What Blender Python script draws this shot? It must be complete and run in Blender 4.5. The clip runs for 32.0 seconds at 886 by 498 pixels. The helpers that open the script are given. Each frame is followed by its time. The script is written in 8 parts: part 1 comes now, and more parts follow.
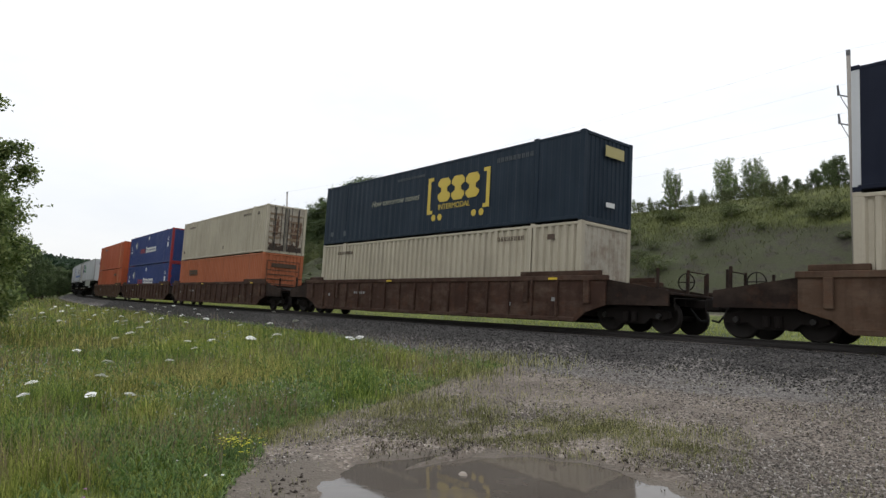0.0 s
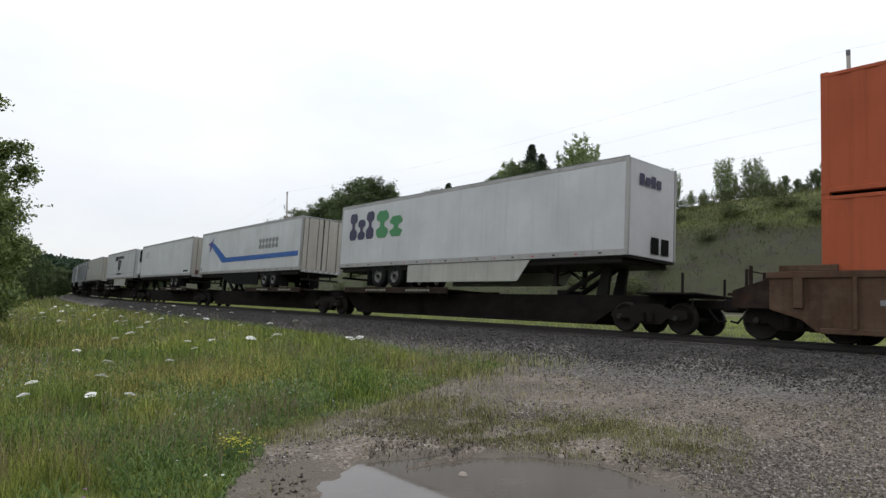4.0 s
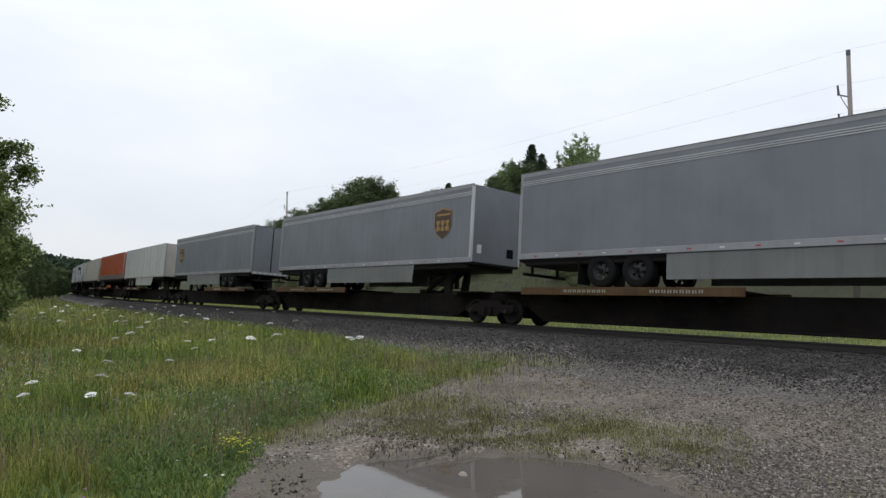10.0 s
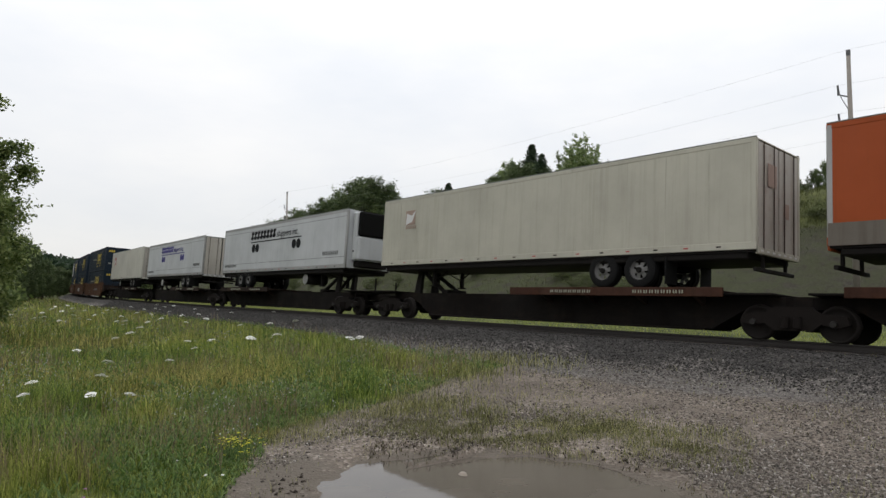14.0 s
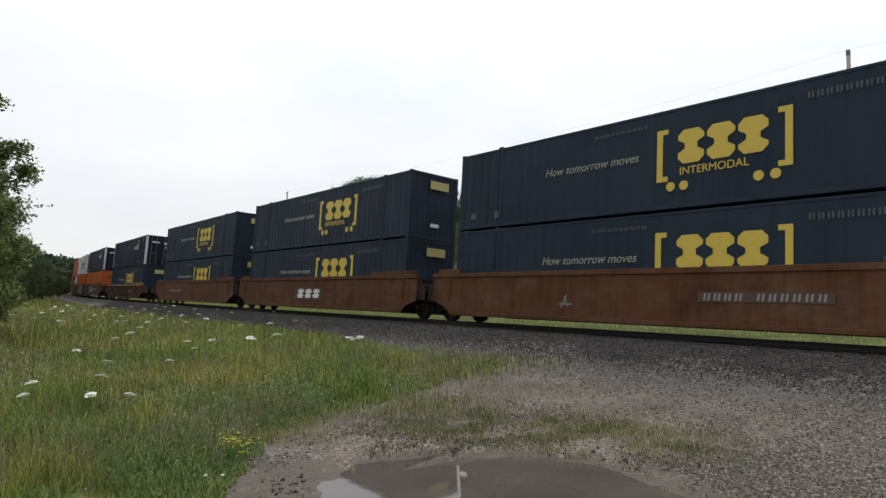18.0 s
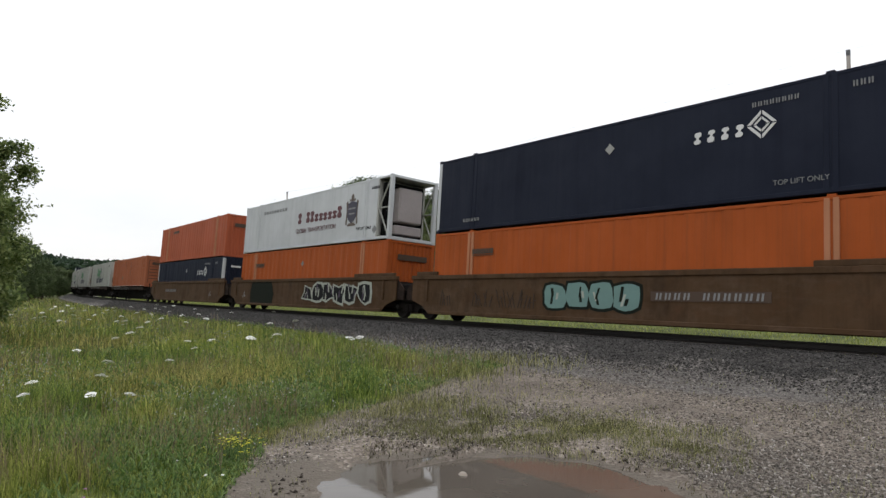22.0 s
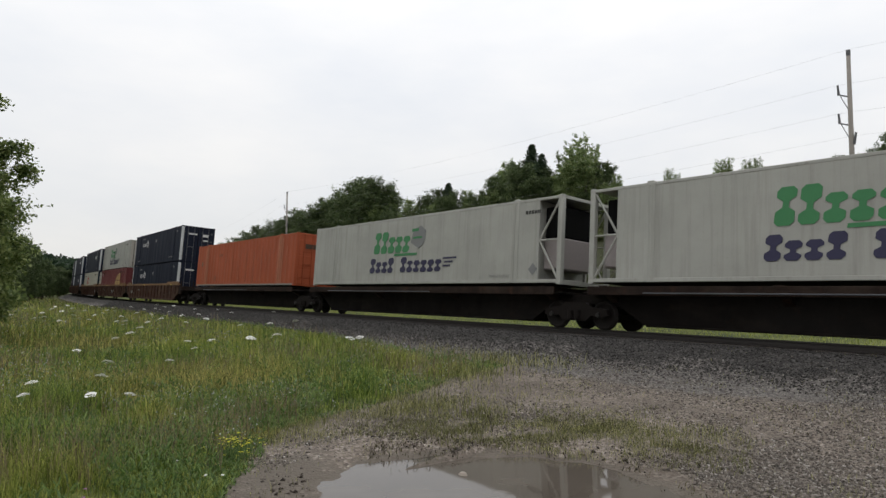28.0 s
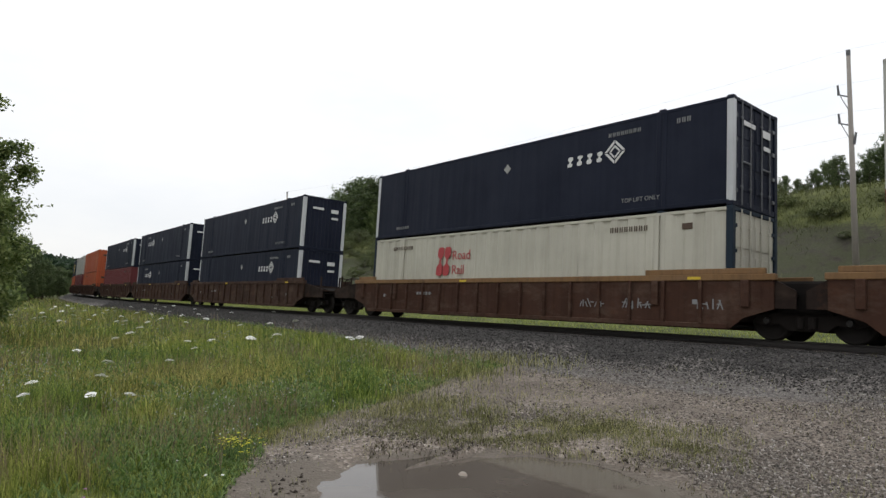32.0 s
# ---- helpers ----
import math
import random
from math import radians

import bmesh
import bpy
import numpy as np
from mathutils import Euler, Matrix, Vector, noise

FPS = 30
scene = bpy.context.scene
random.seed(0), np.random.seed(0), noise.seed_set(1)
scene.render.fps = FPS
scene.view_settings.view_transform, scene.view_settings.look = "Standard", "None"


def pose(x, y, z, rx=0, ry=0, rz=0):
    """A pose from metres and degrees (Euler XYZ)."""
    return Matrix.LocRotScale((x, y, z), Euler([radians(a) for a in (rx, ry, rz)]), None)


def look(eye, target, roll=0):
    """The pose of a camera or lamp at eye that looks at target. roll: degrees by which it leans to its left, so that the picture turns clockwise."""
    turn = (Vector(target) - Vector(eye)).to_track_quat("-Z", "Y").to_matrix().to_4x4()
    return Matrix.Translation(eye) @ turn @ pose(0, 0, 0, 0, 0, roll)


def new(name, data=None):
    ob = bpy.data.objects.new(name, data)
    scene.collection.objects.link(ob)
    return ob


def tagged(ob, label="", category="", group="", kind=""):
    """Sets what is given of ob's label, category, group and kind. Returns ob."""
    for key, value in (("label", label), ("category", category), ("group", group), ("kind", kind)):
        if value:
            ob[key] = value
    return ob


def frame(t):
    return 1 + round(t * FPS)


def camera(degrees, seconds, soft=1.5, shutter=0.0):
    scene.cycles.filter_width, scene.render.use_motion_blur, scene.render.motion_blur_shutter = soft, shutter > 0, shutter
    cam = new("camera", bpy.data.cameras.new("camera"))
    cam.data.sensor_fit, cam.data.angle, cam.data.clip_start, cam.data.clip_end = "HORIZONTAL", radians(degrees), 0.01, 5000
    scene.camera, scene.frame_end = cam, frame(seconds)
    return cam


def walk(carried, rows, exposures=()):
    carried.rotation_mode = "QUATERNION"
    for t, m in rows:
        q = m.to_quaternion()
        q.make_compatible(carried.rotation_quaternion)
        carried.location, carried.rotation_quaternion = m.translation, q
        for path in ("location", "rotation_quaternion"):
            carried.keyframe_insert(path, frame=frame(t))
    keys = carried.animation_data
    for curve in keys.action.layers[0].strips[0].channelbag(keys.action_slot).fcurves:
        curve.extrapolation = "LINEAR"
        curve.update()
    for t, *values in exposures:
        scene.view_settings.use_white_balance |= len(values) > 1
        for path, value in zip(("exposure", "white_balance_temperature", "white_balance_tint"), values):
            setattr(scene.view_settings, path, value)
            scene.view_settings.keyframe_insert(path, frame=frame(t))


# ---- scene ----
# ================= the track line and the train's progress =================
# Rail top at the middle of the track is z = 0; the camera stands over x = y = 0.
CANT = radians(3.98)                       # the outer (near) rail is raised


def bend(s):
    """Curvature of the track at s metres along it."""
    s = min(max(s, -260.0), 70.0)
    return 0.0008722 - 0.00000439 * s


def lay_track(step=1.0, first=-1500.0, last=1300.0):
    """Tables of s, x, y and heading along the track."""
    table = {}
    for sign in (1, -1):
        x, y, a, s = 0.0, 17.187, 0.0, 0.0
        while first <= s <= last:
            table[s] = (x, y, a)
            mid = a + 0.5 * sign * step * bend(s)
            x, y = x + sign * step * math.cos(mid), y + sign * step * math.sin(mid)
            a, s = a + sign * step * bend(s + 0.5 * sign * step), s + sign * step
    keys = sorted(table)
    return np.array(keys), np.array([table[k] for k in keys])


TRACK_S, TRACK_XYA = lay_track()


def on_track(s, n=0.0):
    """x, y and heading of the point n metres beyond the track's middle line at s."""
    x, y, a = (np.interp(s, TRACK_S, TRACK_XYA[:, i]) for i in range(3))
    return x - n * np.sin(a), y + n * np.cos(a), a


def rail_pose(s, lift=0.0):
    """The pose of something that stands on the banked track at s."""
    x, y, a = on_track(s)
    turn = Matrix.Rotation(float(a), 4, "Z") @ Matrix.Rotation(-CANT, 4, "X")
    return Matrix.Translation((float(x), float(y), 0)) @ turn @ Matrix.Translation((0, 0, lift))


def progress(t):
    """How far the train has gone at t seconds; it slows a little."""
    return 21.3515 * t - 0.006696 * t * t


# ================= camera =================
cam = camera(69.08, 32.0, soft=1.45)
EYE = Vector((0, 0, 1.277))
AIM = Vector((-math.sin(radians(49.339)) * math.cos(radians(3.54)), math.cos(radians(49.339)) * math.cos(radians(3.54)), math.sin(radians(3.54))))
walk(cam, [(0.0, look(EYE, EYE + 10 * AIM, 0.147)), (32.0, look(EYE, EYE + 10 * AIM, 0.147))],
     exposures=[(0.0, 0.18, 6450, 10), (3.0, 0.18, 6450, 10), (5.5, -0.03, 6250, 10), (10.2, 0.0, 6250, 10), (11.0, 0.14, 6350, 10), (12.0, 0.16, 6450, 10), (13.0, 0.06, 6550, 10), (14.0, 0.01, 6600, 10), (17.0, 0.03, 6600, 10), (18.0, 0.07, 6500, 10),
                (19.0, 0.27, 6450, 10), (20.0, 0.27, 6450, 10), (23.6, 0.16, 6600, 10), (25.5, 0.02, 6600, 10), (28.8, -0.06, 6650, 10), (30.2, -0.04, 6600, 10), (31.0, 0.12, 6550, 10), (32.0, 0.16, 6550, 10)])

# ================= sky and sun =================
world = bpy.data.worlds.new("overcast_sky")
scene.world = world
world.use_nodes = True
wn, wl = world.node_tree.nodes, world.node_tree.links
wn.clear()
sky = wn.new("ShaderNodeTexSky")
sky.sky_type, sky.sun_disc = "NISHITA", False
sky.sun_elevation, sky.sun_rotation = radians(58), radians(328)
coord = wn.new("ShaderNodeTexCoord")
mapping = wn.new("ShaderNodeMapping")
mapping.inputs["Scale"].default_value = (1.0, 1.0, 3.0)
cloud = wn.new("ShaderNodeTexNoise")
cloud.inputs["Scale"].default_value, cloud.inputs["Detail"].default_value, cloud.inputs["Roughness"].default_value = 2.2, 5.0, 0.55
ramp = wn.new("ShaderNodeValToRGB")
ramp.color_ramp.elements[0].position, ramp.color_ramp.elements[0].color = 0.32, (0.86, 0.89, 0.935, 1)
ramp.color_ramp.elements[1].position, ramp.color_ramp.elements[1].color = 0.66, (1.0, 1.0, 1.0, 1)
sky_dim = wn.new("ShaderNodeMix")
sky_dim.data_type, sky_dim.blend_type = "RGBA", "MULTIPLY"
sky_dim.inputs["Factor"].default_value = 1.0
sky_dim.inputs[7].default_value = (0.1, 0.1, 0.1, 1)
blend = wn.new("ShaderNodeMix")
blend.data_type = "RGBA"
blend.inputs["Factor"].default_value = 0.9
# an overcast sky is three times as bright overhead as at the horizon
axes = wn.new("ShaderNodeSeparateXYZ")
rise = wn.new("ShaderNodeMapRange")
rise.inputs["From Min"].default_value, rise.inputs["From Max"].default_value = 0.0, 1.0
rise.inputs["To Min"].default_value, rise.inputs["To Max"].default_value = 0.86, 1.58
back = wn.new("ShaderNodeBackground")
wout = wn.new("ShaderNodeOutputWorld")
wl.new(coord.outputs["Generated"], mapping.inputs["Vector"])
wl.new(mapping.outputs["Vector"], cloud.inputs["Vector"])
wl.new(cloud.outputs["Fac"], ramp.inputs["Fac"])
wl.new(sky.outputs["Color"], sky_dim.inputs[6])
wl.new(sky_dim.outputs[2], blend.inputs[6])
wl.new(ramp.outputs["Color"], blend.inputs[7])
wl.new(coord.outputs["Generated"], axes.inputs["Vector"])
wl.new(axes.outputs["Z"], rise.inputs["Value"])
wl.new(rise.outputs["Result"], back.inputs["Strength"])
wl.new(blend.outputs[2], back.inputs["Color"])
wl.new(back.outputs["Background"], wout.inputs["Surface"])

sun_data = bpy.data.lights.new("sun", "SUN")
sun_data.energy, sun_data.angle, sun_data.color = 0.5, radians(40), (1.0, 0.97, 0.92)
sun = new("sun", sun_data)
sun.matrix_world = look((-20, 32, 60), (0, 0, 0))

# ================= materials =================
MATS = {}


def shader(name, rough=0.6, metal=0.0, spec=0.5):
    m = bpy.data.materials.new(name)
    m.use_nodes = True
    b = m.node_tree.nodes["Principled BSDF"]
    b.inputs["Roughness"].default_value, b.inputs["Metallic"].default_value = rough, metal
    b.inputs["Specular IOR Level"].default_value = spec
    return m, m.node_tree.nodes, m.node_tree.links, b


def noise_node(n, l, vec, scale, detail=4.0, rough=0.6, stretch=None):
    tex = n.new("ShaderNodeTexNoise")
    tex.inputs["Scale"].default_value, tex.inputs["Detail"].default_value, tex.inputs["Roughness"].default_value = scale, detail, rough
    if stretch:
        mp = n.new("ShaderNodeMapping")
        mp.inputs["Scale"].default_value = stretch
        l.new(vec, mp.inputs["Vector"])
        vec = mp.outputs["Vector"]
    l.new(vec, tex.inputs["Vector"])
    return tex.outputs["Fac"]


def ramp_node(n, l, fac, stops):
    r = n.new("ShaderNodeValToRGB")
    while len(r.color_ramp.elements) < len(stops):
        r.color_ramp.elements.new(0.5)
    for e, (pos, col) in zip(r.color_ramp.elements, stops):
        e.position, e.color = pos, (*col, 1) if len(col) == 3 else col
    l.new(fac, r.inputs["Fac"])
    return r.outputs["Color"]


def mix_node(n, l, fac, a, b, kind="MIX"):
    x = n.new("ShaderNodeMix")
    x.data_type, x.blend_type = "RGBA", kind
    for socket, value in ((x.inputs["Factor"], fac), (x.inputs[6], a), (x.inputs[7], b)):
        if isinstance(value, (int, float)):
            socket.default_value = value
        elif isinstance(value, tuple):
            socket.default_value = (*value, 1)
        else:
            l.new(value, socket)
    return x.outputs[2]


def bump_node(n, l, b, height, strength, distance):
    bp = n.new("ShaderNodeBump")
    bp.inputs["Strength"].default_value, bp.inputs["Distance"].default_value = strength, distance
    l.new(height, bp.inputs["Height"])
    l.new(bp.outputs["Normal"], b.inputs["Normal"])


def paint(name, color, rough=0.5, dirt=0.35, dirt_color=(0.055, 0.042, 0.03), metal=0.0, rust=0.0, spec=0.35, dust=0.0):
    """Weathered paint on steel or aluminium: faded patches, vertical run marks, road dirt and rust spots."""
    if name in MATS:
        return MATS[name]
    m, n, l, b = shader(name, rough, metal, spec)
    co = n.new("ShaderNodeTexCoord").outputs["Object"]
    info = n.new("ShaderNodeObjectInfo")
    add = n.new("ShaderNodeVectorMath")
    add.operation = "ADD"
    sc = n.new("ShaderNodeVectorMath")
    sc.operation = "SCALE"
    sc.inputs["Scale"].default_value = 40.0
    l.new(info.outputs["Random"], sc.inputs[0])
    l.new(co, add.inputs[0])
    l.new(sc.outputs["Vector"], add.inputs[1])
    v = add.outputs["Vector"]
    fade = noise_node(n, l, v, 0.5, 4.0, 0.6)
    runs = noise_node(n, l, v, 1.0, 6.0, 0.65, (5.0, 5.0, 0.22))
    grain = noise_node(n, l, v, 18.0, 5.0, 0.7)
    lighter = tuple(min(1.0, c * 1.08 + 0.004) for c in color)
    darker = tuple(c * 0.90 for c in color)
    base = mix_node(n, l, ramp_node(n, l, fade, [(0.35, (0, 0, 0)), (0.68, (1, 1, 1))]), darker, lighter)
    stain = ramp_node(n, l, runs, [(0.50, (0, 0, 0)), (0.80, (dirt, dirt, dirt))])
    base = mix_node(n, l, stain, base, dirt_color)
    spots = ramp_node(n, l, grain, [(0.56, (0, 0, 0)), (0.82, (dirt * 0.7,) * 3)])
    base = mix_node(n, l, spots, base, dirt_color)
    if dust:                                  # pale dust and scuffs lie in drifts over the paint
        drift = noise_node(n, l, v, 0.8, 7.0, 0.72, (1.0, 1.0, 2.2))
        base = mix_node(n, l, ramp_node(n, l, drift, [(0.47, (0, 0, 0)), (0.74, (dust,) * 3)]), base, (0.125, 0.090, 0.066))
        soot = noise_node(n, l, v, 0.55, 6.0, 0.7, (1.6, 1.0, 0.8))
        base = mix_node(n, l, ramp_node(n, l, soot, [(0.52, (0, 0, 0)), (0.75, (0.75,) * 3)]), base, tuple(c * 0.28 for c in color))
    if rust:
        patch = noise_node(n, l, v, 2.6, 7.0, 0.72)
        base = mix_node(n, l, ramp_node(n, l, patch, [(0.60 - rust * 0.2, (0, 0, 0)), (0.78, (rust,) * 3)]), base, (0.10, 0.042, 0.02))
    l.new(base, b.inputs["Base Color"])
    rr = ramp_node(n, l, runs, [(0.3, (max(0.0, rough - 0.08),) * 3), (0.8, (min(1.0, rough + 0.25),) * 3)])
    l.new(rr, b.inputs["Roughness"])
    bump_node(n, l, b, grain, 0.12, 0.01)
    MATS[name] = m
    return m


def plain(name, color, rough=0.6, metal=0.0, vary=0.25, scale=12.0, bump=0.2, spec=0.4):
    if name in MATS:
        return MATS[name]
    m, n, l, b = shader(name, rough, metal, spec)
    co = n.new("ShaderNodeTexCoord").outputs["Object"]
    f1, f2 = noise_node(n, l, co, scale, 5.0, 0.65), noise_node(n, l, co, scale * 0.12, 3.0)
    base = mix_node(n, l, f1, tuple(c * (1 - vary) for c in color), tuple(min(1, c * (1 + vary)) for c in color))
    base = mix_node(n, l, f2, base, tuple(c * (1 - vary * 0.6) for c in color))
    l.new(base, b.inputs["Base Color"])
    bump_node(n, l, b, f1, bump, 0.01)
    MATS[name] = m
    return m


def leafy(name, dark, mid, light, rough=0.6, translucent=0.25):
    """Leaves or blades: each island its own shade."""
    if name in MATS:
        return MATS[name]
    m, n, l, b = shader(name, rough, 0.0, 0.3)
    geo = n.new("ShaderNodeNewGeometry")
    info = n.new("ShaderNodeObjectInfo")
    col = ramp_node(n, l, geo.outputs["Random Per Island"], [(0.0, dark), (0.5, mid), (1.0, light)])
    co = n.new("ShaderNodeTexCoord").outputs["Object"]
    patch = noise_node(n, l, co, 0.35, 4.0)
    col = mix_node(n, l, ramp_node(n, l, patch, [(0.35, (0, 0, 0)), (0.7, (0.4, 0.4, 0.4))]), col, tuple(c * 0.7 for c in mid))
    hue = n.new("ShaderNodeHueSaturation")
    hue.inputs["Saturation"].default_value = 0.95
    scale_v = n.new("ShaderNodeMapRange")
    scale_v.inputs["To Min"].default_value, scale_v.inputs["To Max"].default_value = 0.75, 1.2
    l.new(info.outputs["Random"], scale_v.inputs["Value"])
    l.new(scale_v.outputs["Result"], hue.inputs["Value"])
    l.new(col, hue.inputs["Color"])
    l.new(hue.outputs["Color"], b.inputs["Base Color"])
    tr = n.new("ShaderNodeBsdfTranslucent")
    l.new(hue.outputs["Color"], tr.inputs["Color"])
    mx = n.new("ShaderNodeMixShader")
    mx.inputs["Fac"].default_value = translucent
    out = n["Material Output"]
    l.new(b.outputs["BSDF"], mx.inputs[1])
    l.new(tr.outputs["BSDF"], mx.inputs[2])
    l.new(mx.outputs["Shader"], out.inputs["Surface"])
    MATS[name] = m
    return m


# ================= geometry helpers =================
class Geo:
    """Gathers the vertices and faces of one part."""

    def __init__(self):
        self.v, self.f = [], []

    def add(self, verts, faces):
        o = len(self.v)
        self.v += [tuple(p) for p in verts]
        self.f += [tuple(i + o for i in f) for f in faces]
        return self

    def box(self, x0, x1, y0, y1, z0, z1):
        return self.add([(x, y, z) for z in (z0, z1) for y in (y0, y1) for x in (x0, x1)],
                        [(0, 2, 3, 1), (4, 5, 7, 6), (0, 1, 5, 4), (2, 6, 7, 3), (0, 4, 6, 2), (1, 3, 7, 5)])

    def cbox(self, x0, x1, y0, y1, z0, z1, c=0.02):
        """A box with chamfered edges."""
        c = min(c, (x1 - x0) * 0.45, (y1 - y0) * 0.45, (z1 - z0) * 0.45)
        bm = bmesh.new()
        bmesh.ops.create_cube(bm, size=1.0, matrix=Matrix.LocRotScale(((x0 + x1) / 2, (y0 + y1) / 2, (z0 + z1) / 2), None, (x1 - x0, y1 - y0, z1 - z0)))
        bmesh.ops.bevel(bm, geom=bm.edges[:], offset=c, segments=1, affect="EDGES", profile=0.5)
        bm.verts.index_update()
        self.add([v.co for v in bm.verts], [[v.index for v in f.verts] for f in bm.faces])
        bm.free()
        return self

    def prism(self, outline, a0, a1, axis="y"):
        """An outline of (p, q) points extruded along an axis: y takes (x, z), x takes (y, z), z takes (x, y)."""
        put = {"y": lambda p, q, a: (p, a, q), "x": lambda p, q, a: (a, p, q), "z": lambda p, q, a: (p, q, a)}[axis]
        k = len(outline)
        verts = [put(p, q, a0) for p, q in outline] + [put(p, q, a1) for p, q in outline]
        faces = [tuple(range(k)), tuple(range(2 * k - 1, k - 1, -1))]
        faces += [(i, i + k, (i + 1) % k + k, (i + 1) % k) for i in range(k)]
        return self.add(verts, faces)

    def tube(self, a, b, r0, r1=None, sides=10, caps=True):
        a, b = Vector(a), Vector(b)
        r1 = r0 if r1 is None else r1
        d = (b - a).normalized()
        e = d.orthogonal().normalized()
        g = d.cross(e)
        ring = [(math.cos(2 * math.pi * i / sides), math.sin(2 * math.pi * i / sides)) for i in range(sides)]
        verts = [a + r0 * (c * e + s * g) for c, s in ring] + [b + r1 * (c * e + s * g) for c, s in ring]
        faces = [(i, (i + 1) % sides, (i + 1) % sides + sides, i + sides) for i in range(sides)]
        if caps:
            faces += [tuple(range(sides - 1, -1, -1)), tuple(range(sides, 2 * sides))]
        return self.add(verts, faces)

    def lathe(self, profile, sides=20):
        """Profile of (radius, y) turned round the y axis through the origin."""
        k = len(profile)
        verts = [(r * math.cos(2 * math.pi * i / sides), y, r * math.sin(2 * math.pi * i / sides)) for i in range(sides) for r, y in profile]
        faces = [(i * k + j, i * k + j + 1, ((i + 1) % sides) * k + j + 1, ((i + 1) % sides) * k + j) for i in range(sides) for j in range(k - 1)]
        return self.add(verts, faces)

    def mesh(self, name, mat=None, smooth=False):
        me = bpy.data.meshes.new(name)
        me.from_pydata(self.v, [], self.f)
        if mat:
            me.materials.append(mat)
        bm = bmesh.new()
        bm.from_mesh(me)
        bmesh.ops.recalc_face_normals(bm, faces=bm.faces[:])
        bm.to_mesh(me)
        bm.free()
        if smooth:
            me.polygons.foreach_set("use_smooth", [True] * len(me.polygons))
        return me


SHARED = {}


def once(key, build, name, mat, smooth=False):
    """One mesh for all parts that are alike."""
    full = (key, mat.name)
    if full not in SHARED:
        SHARED[full] = build().mesh(name, mat, smooth)
    return SHARED[full]


def attach(name, me, parent=None, at=(0, 0, 0), label="", turn=None):
    ob = new(name, me)
    ob.parent = parent
    ob.location = at
    if turn:
        ob.rotation_euler = turn
    if label:
        tagged(ob, label)
    return ob


def part(name, geo, material, parent, label="", at=(0, 0, 0), smooth=False):
    return attach(name, geo.mesh(name, material, smooth), parent, at, label)


def empty(name):
    return new(name, None)


def fast_mesh(name, verts, faces_flat, sides, mat, smooth=False):
    """A large mesh out of arrays; every face has the same number of sides."""
    me = bpy.data.meshes.new(name)
    nf = len(faces_flat) // sides
    me.vertices.add(len(verts))
    me.vertices.foreach_set("co", np.asarray(verts, dtype=np.float32).ravel())
    me.loops.add(len(faces_flat))
    me.loops.foreach_set("vertex_index", np.asarray(faces_flat, dtype=np.int32))
    me.polygons.add(nf)
    me.polygons.foreach_set("loop_start", np.arange(0, nf * sides, sides, dtype=np.int32))
    me.polygons.foreach_set("loop_total", np.full(nf, sides, dtype=np.int32))
    if smooth:
        me.polygons.foreach_set("use_smooth", np.ones(nf, dtype=bool))
    me.materials.append(mat)
    me.update(calc_edges=True)
    return me


# ================= ground =================
WATER_Z = -0.70
CAM_R = (math.cos(radians(49.339)), math.sin(radians(49.339)))
CAM_D = (-math.sin(radians(49.339)), math.cos(radians(49.339)))


def fbm(x, y, scale, octaves=4, seed=0):
    """Smooth value noise on arrays, about -1 to 1."""
    total, amp = np.zeros_like(x, dtype=float), 1.0
    norm = 0.0
    for o in range(octaves):
        px, py = x * scale * 2 ** o + seed * 17.3 + o * 5.1, y * scale * 2 ** o - seed * 9.7 + o * 3.3
        ix, iy = np.floor(px).astype(np.int64), np.floor(py).astype(np.int64)
        fx, fy = px - ix, py - iy
        fx, fy = fx * fx * (3 - 2 * fx), fy * fy * (3 - 2 * fy)

        def cell(a, b):
            h = (a * 374761393 + b * 668265263 + seed * 69069 + 1274126177) & 0x7FFFFFFF
            h = ((h ^ (h >> 13)) * 1274126177) & 0x7FFFFFFF
            return ((h ^ (h >> 16)) & 0xFFFF) / 32767.5 - 1

        total += amp * ((cell(ix, iy) * (1 - fx) + cell(ix + 1, iy) * fx) * (1 - fy) + (cell(ix, iy + 1) * (1 - fx) + cell(ix + 1, iy + 1) * fx) * fy)
        norm += amp
        amp *= 0.5
    return total / norm


def smooth(a, b, x):
    q = np.clip((x - a) / (b - a), 0, 1)
    return q * q * (3 - 2 * q)


PROFILE_N = [-2500, -300, -40, -4, -2.9, -1.8, 1.8, 2.9, 4, 12, 15, 29, 34, 60, 120, 500]
PROFILE_Z = [-1.0, -0.6, -0.62, -0.64, -0.62, -0.22, -0.22, -0.55, -0.55, -0.35, 0.25, 7.5, 8.2, 10, 13, 25]


def near_track(x, y):
    """s and n of points near the track."""
    s = np.asarray(x, dtype=float).copy()
    for _ in range(3):
        tx, ty, a = on_track(s)
        s = s + (x - tx) * np.cos(a) + (y - ty) * np.sin(a)
    tx, ty, a = on_track(s)
    return s, -(x - tx) * np.sin(a) + (y - ty) * np.cos(a)


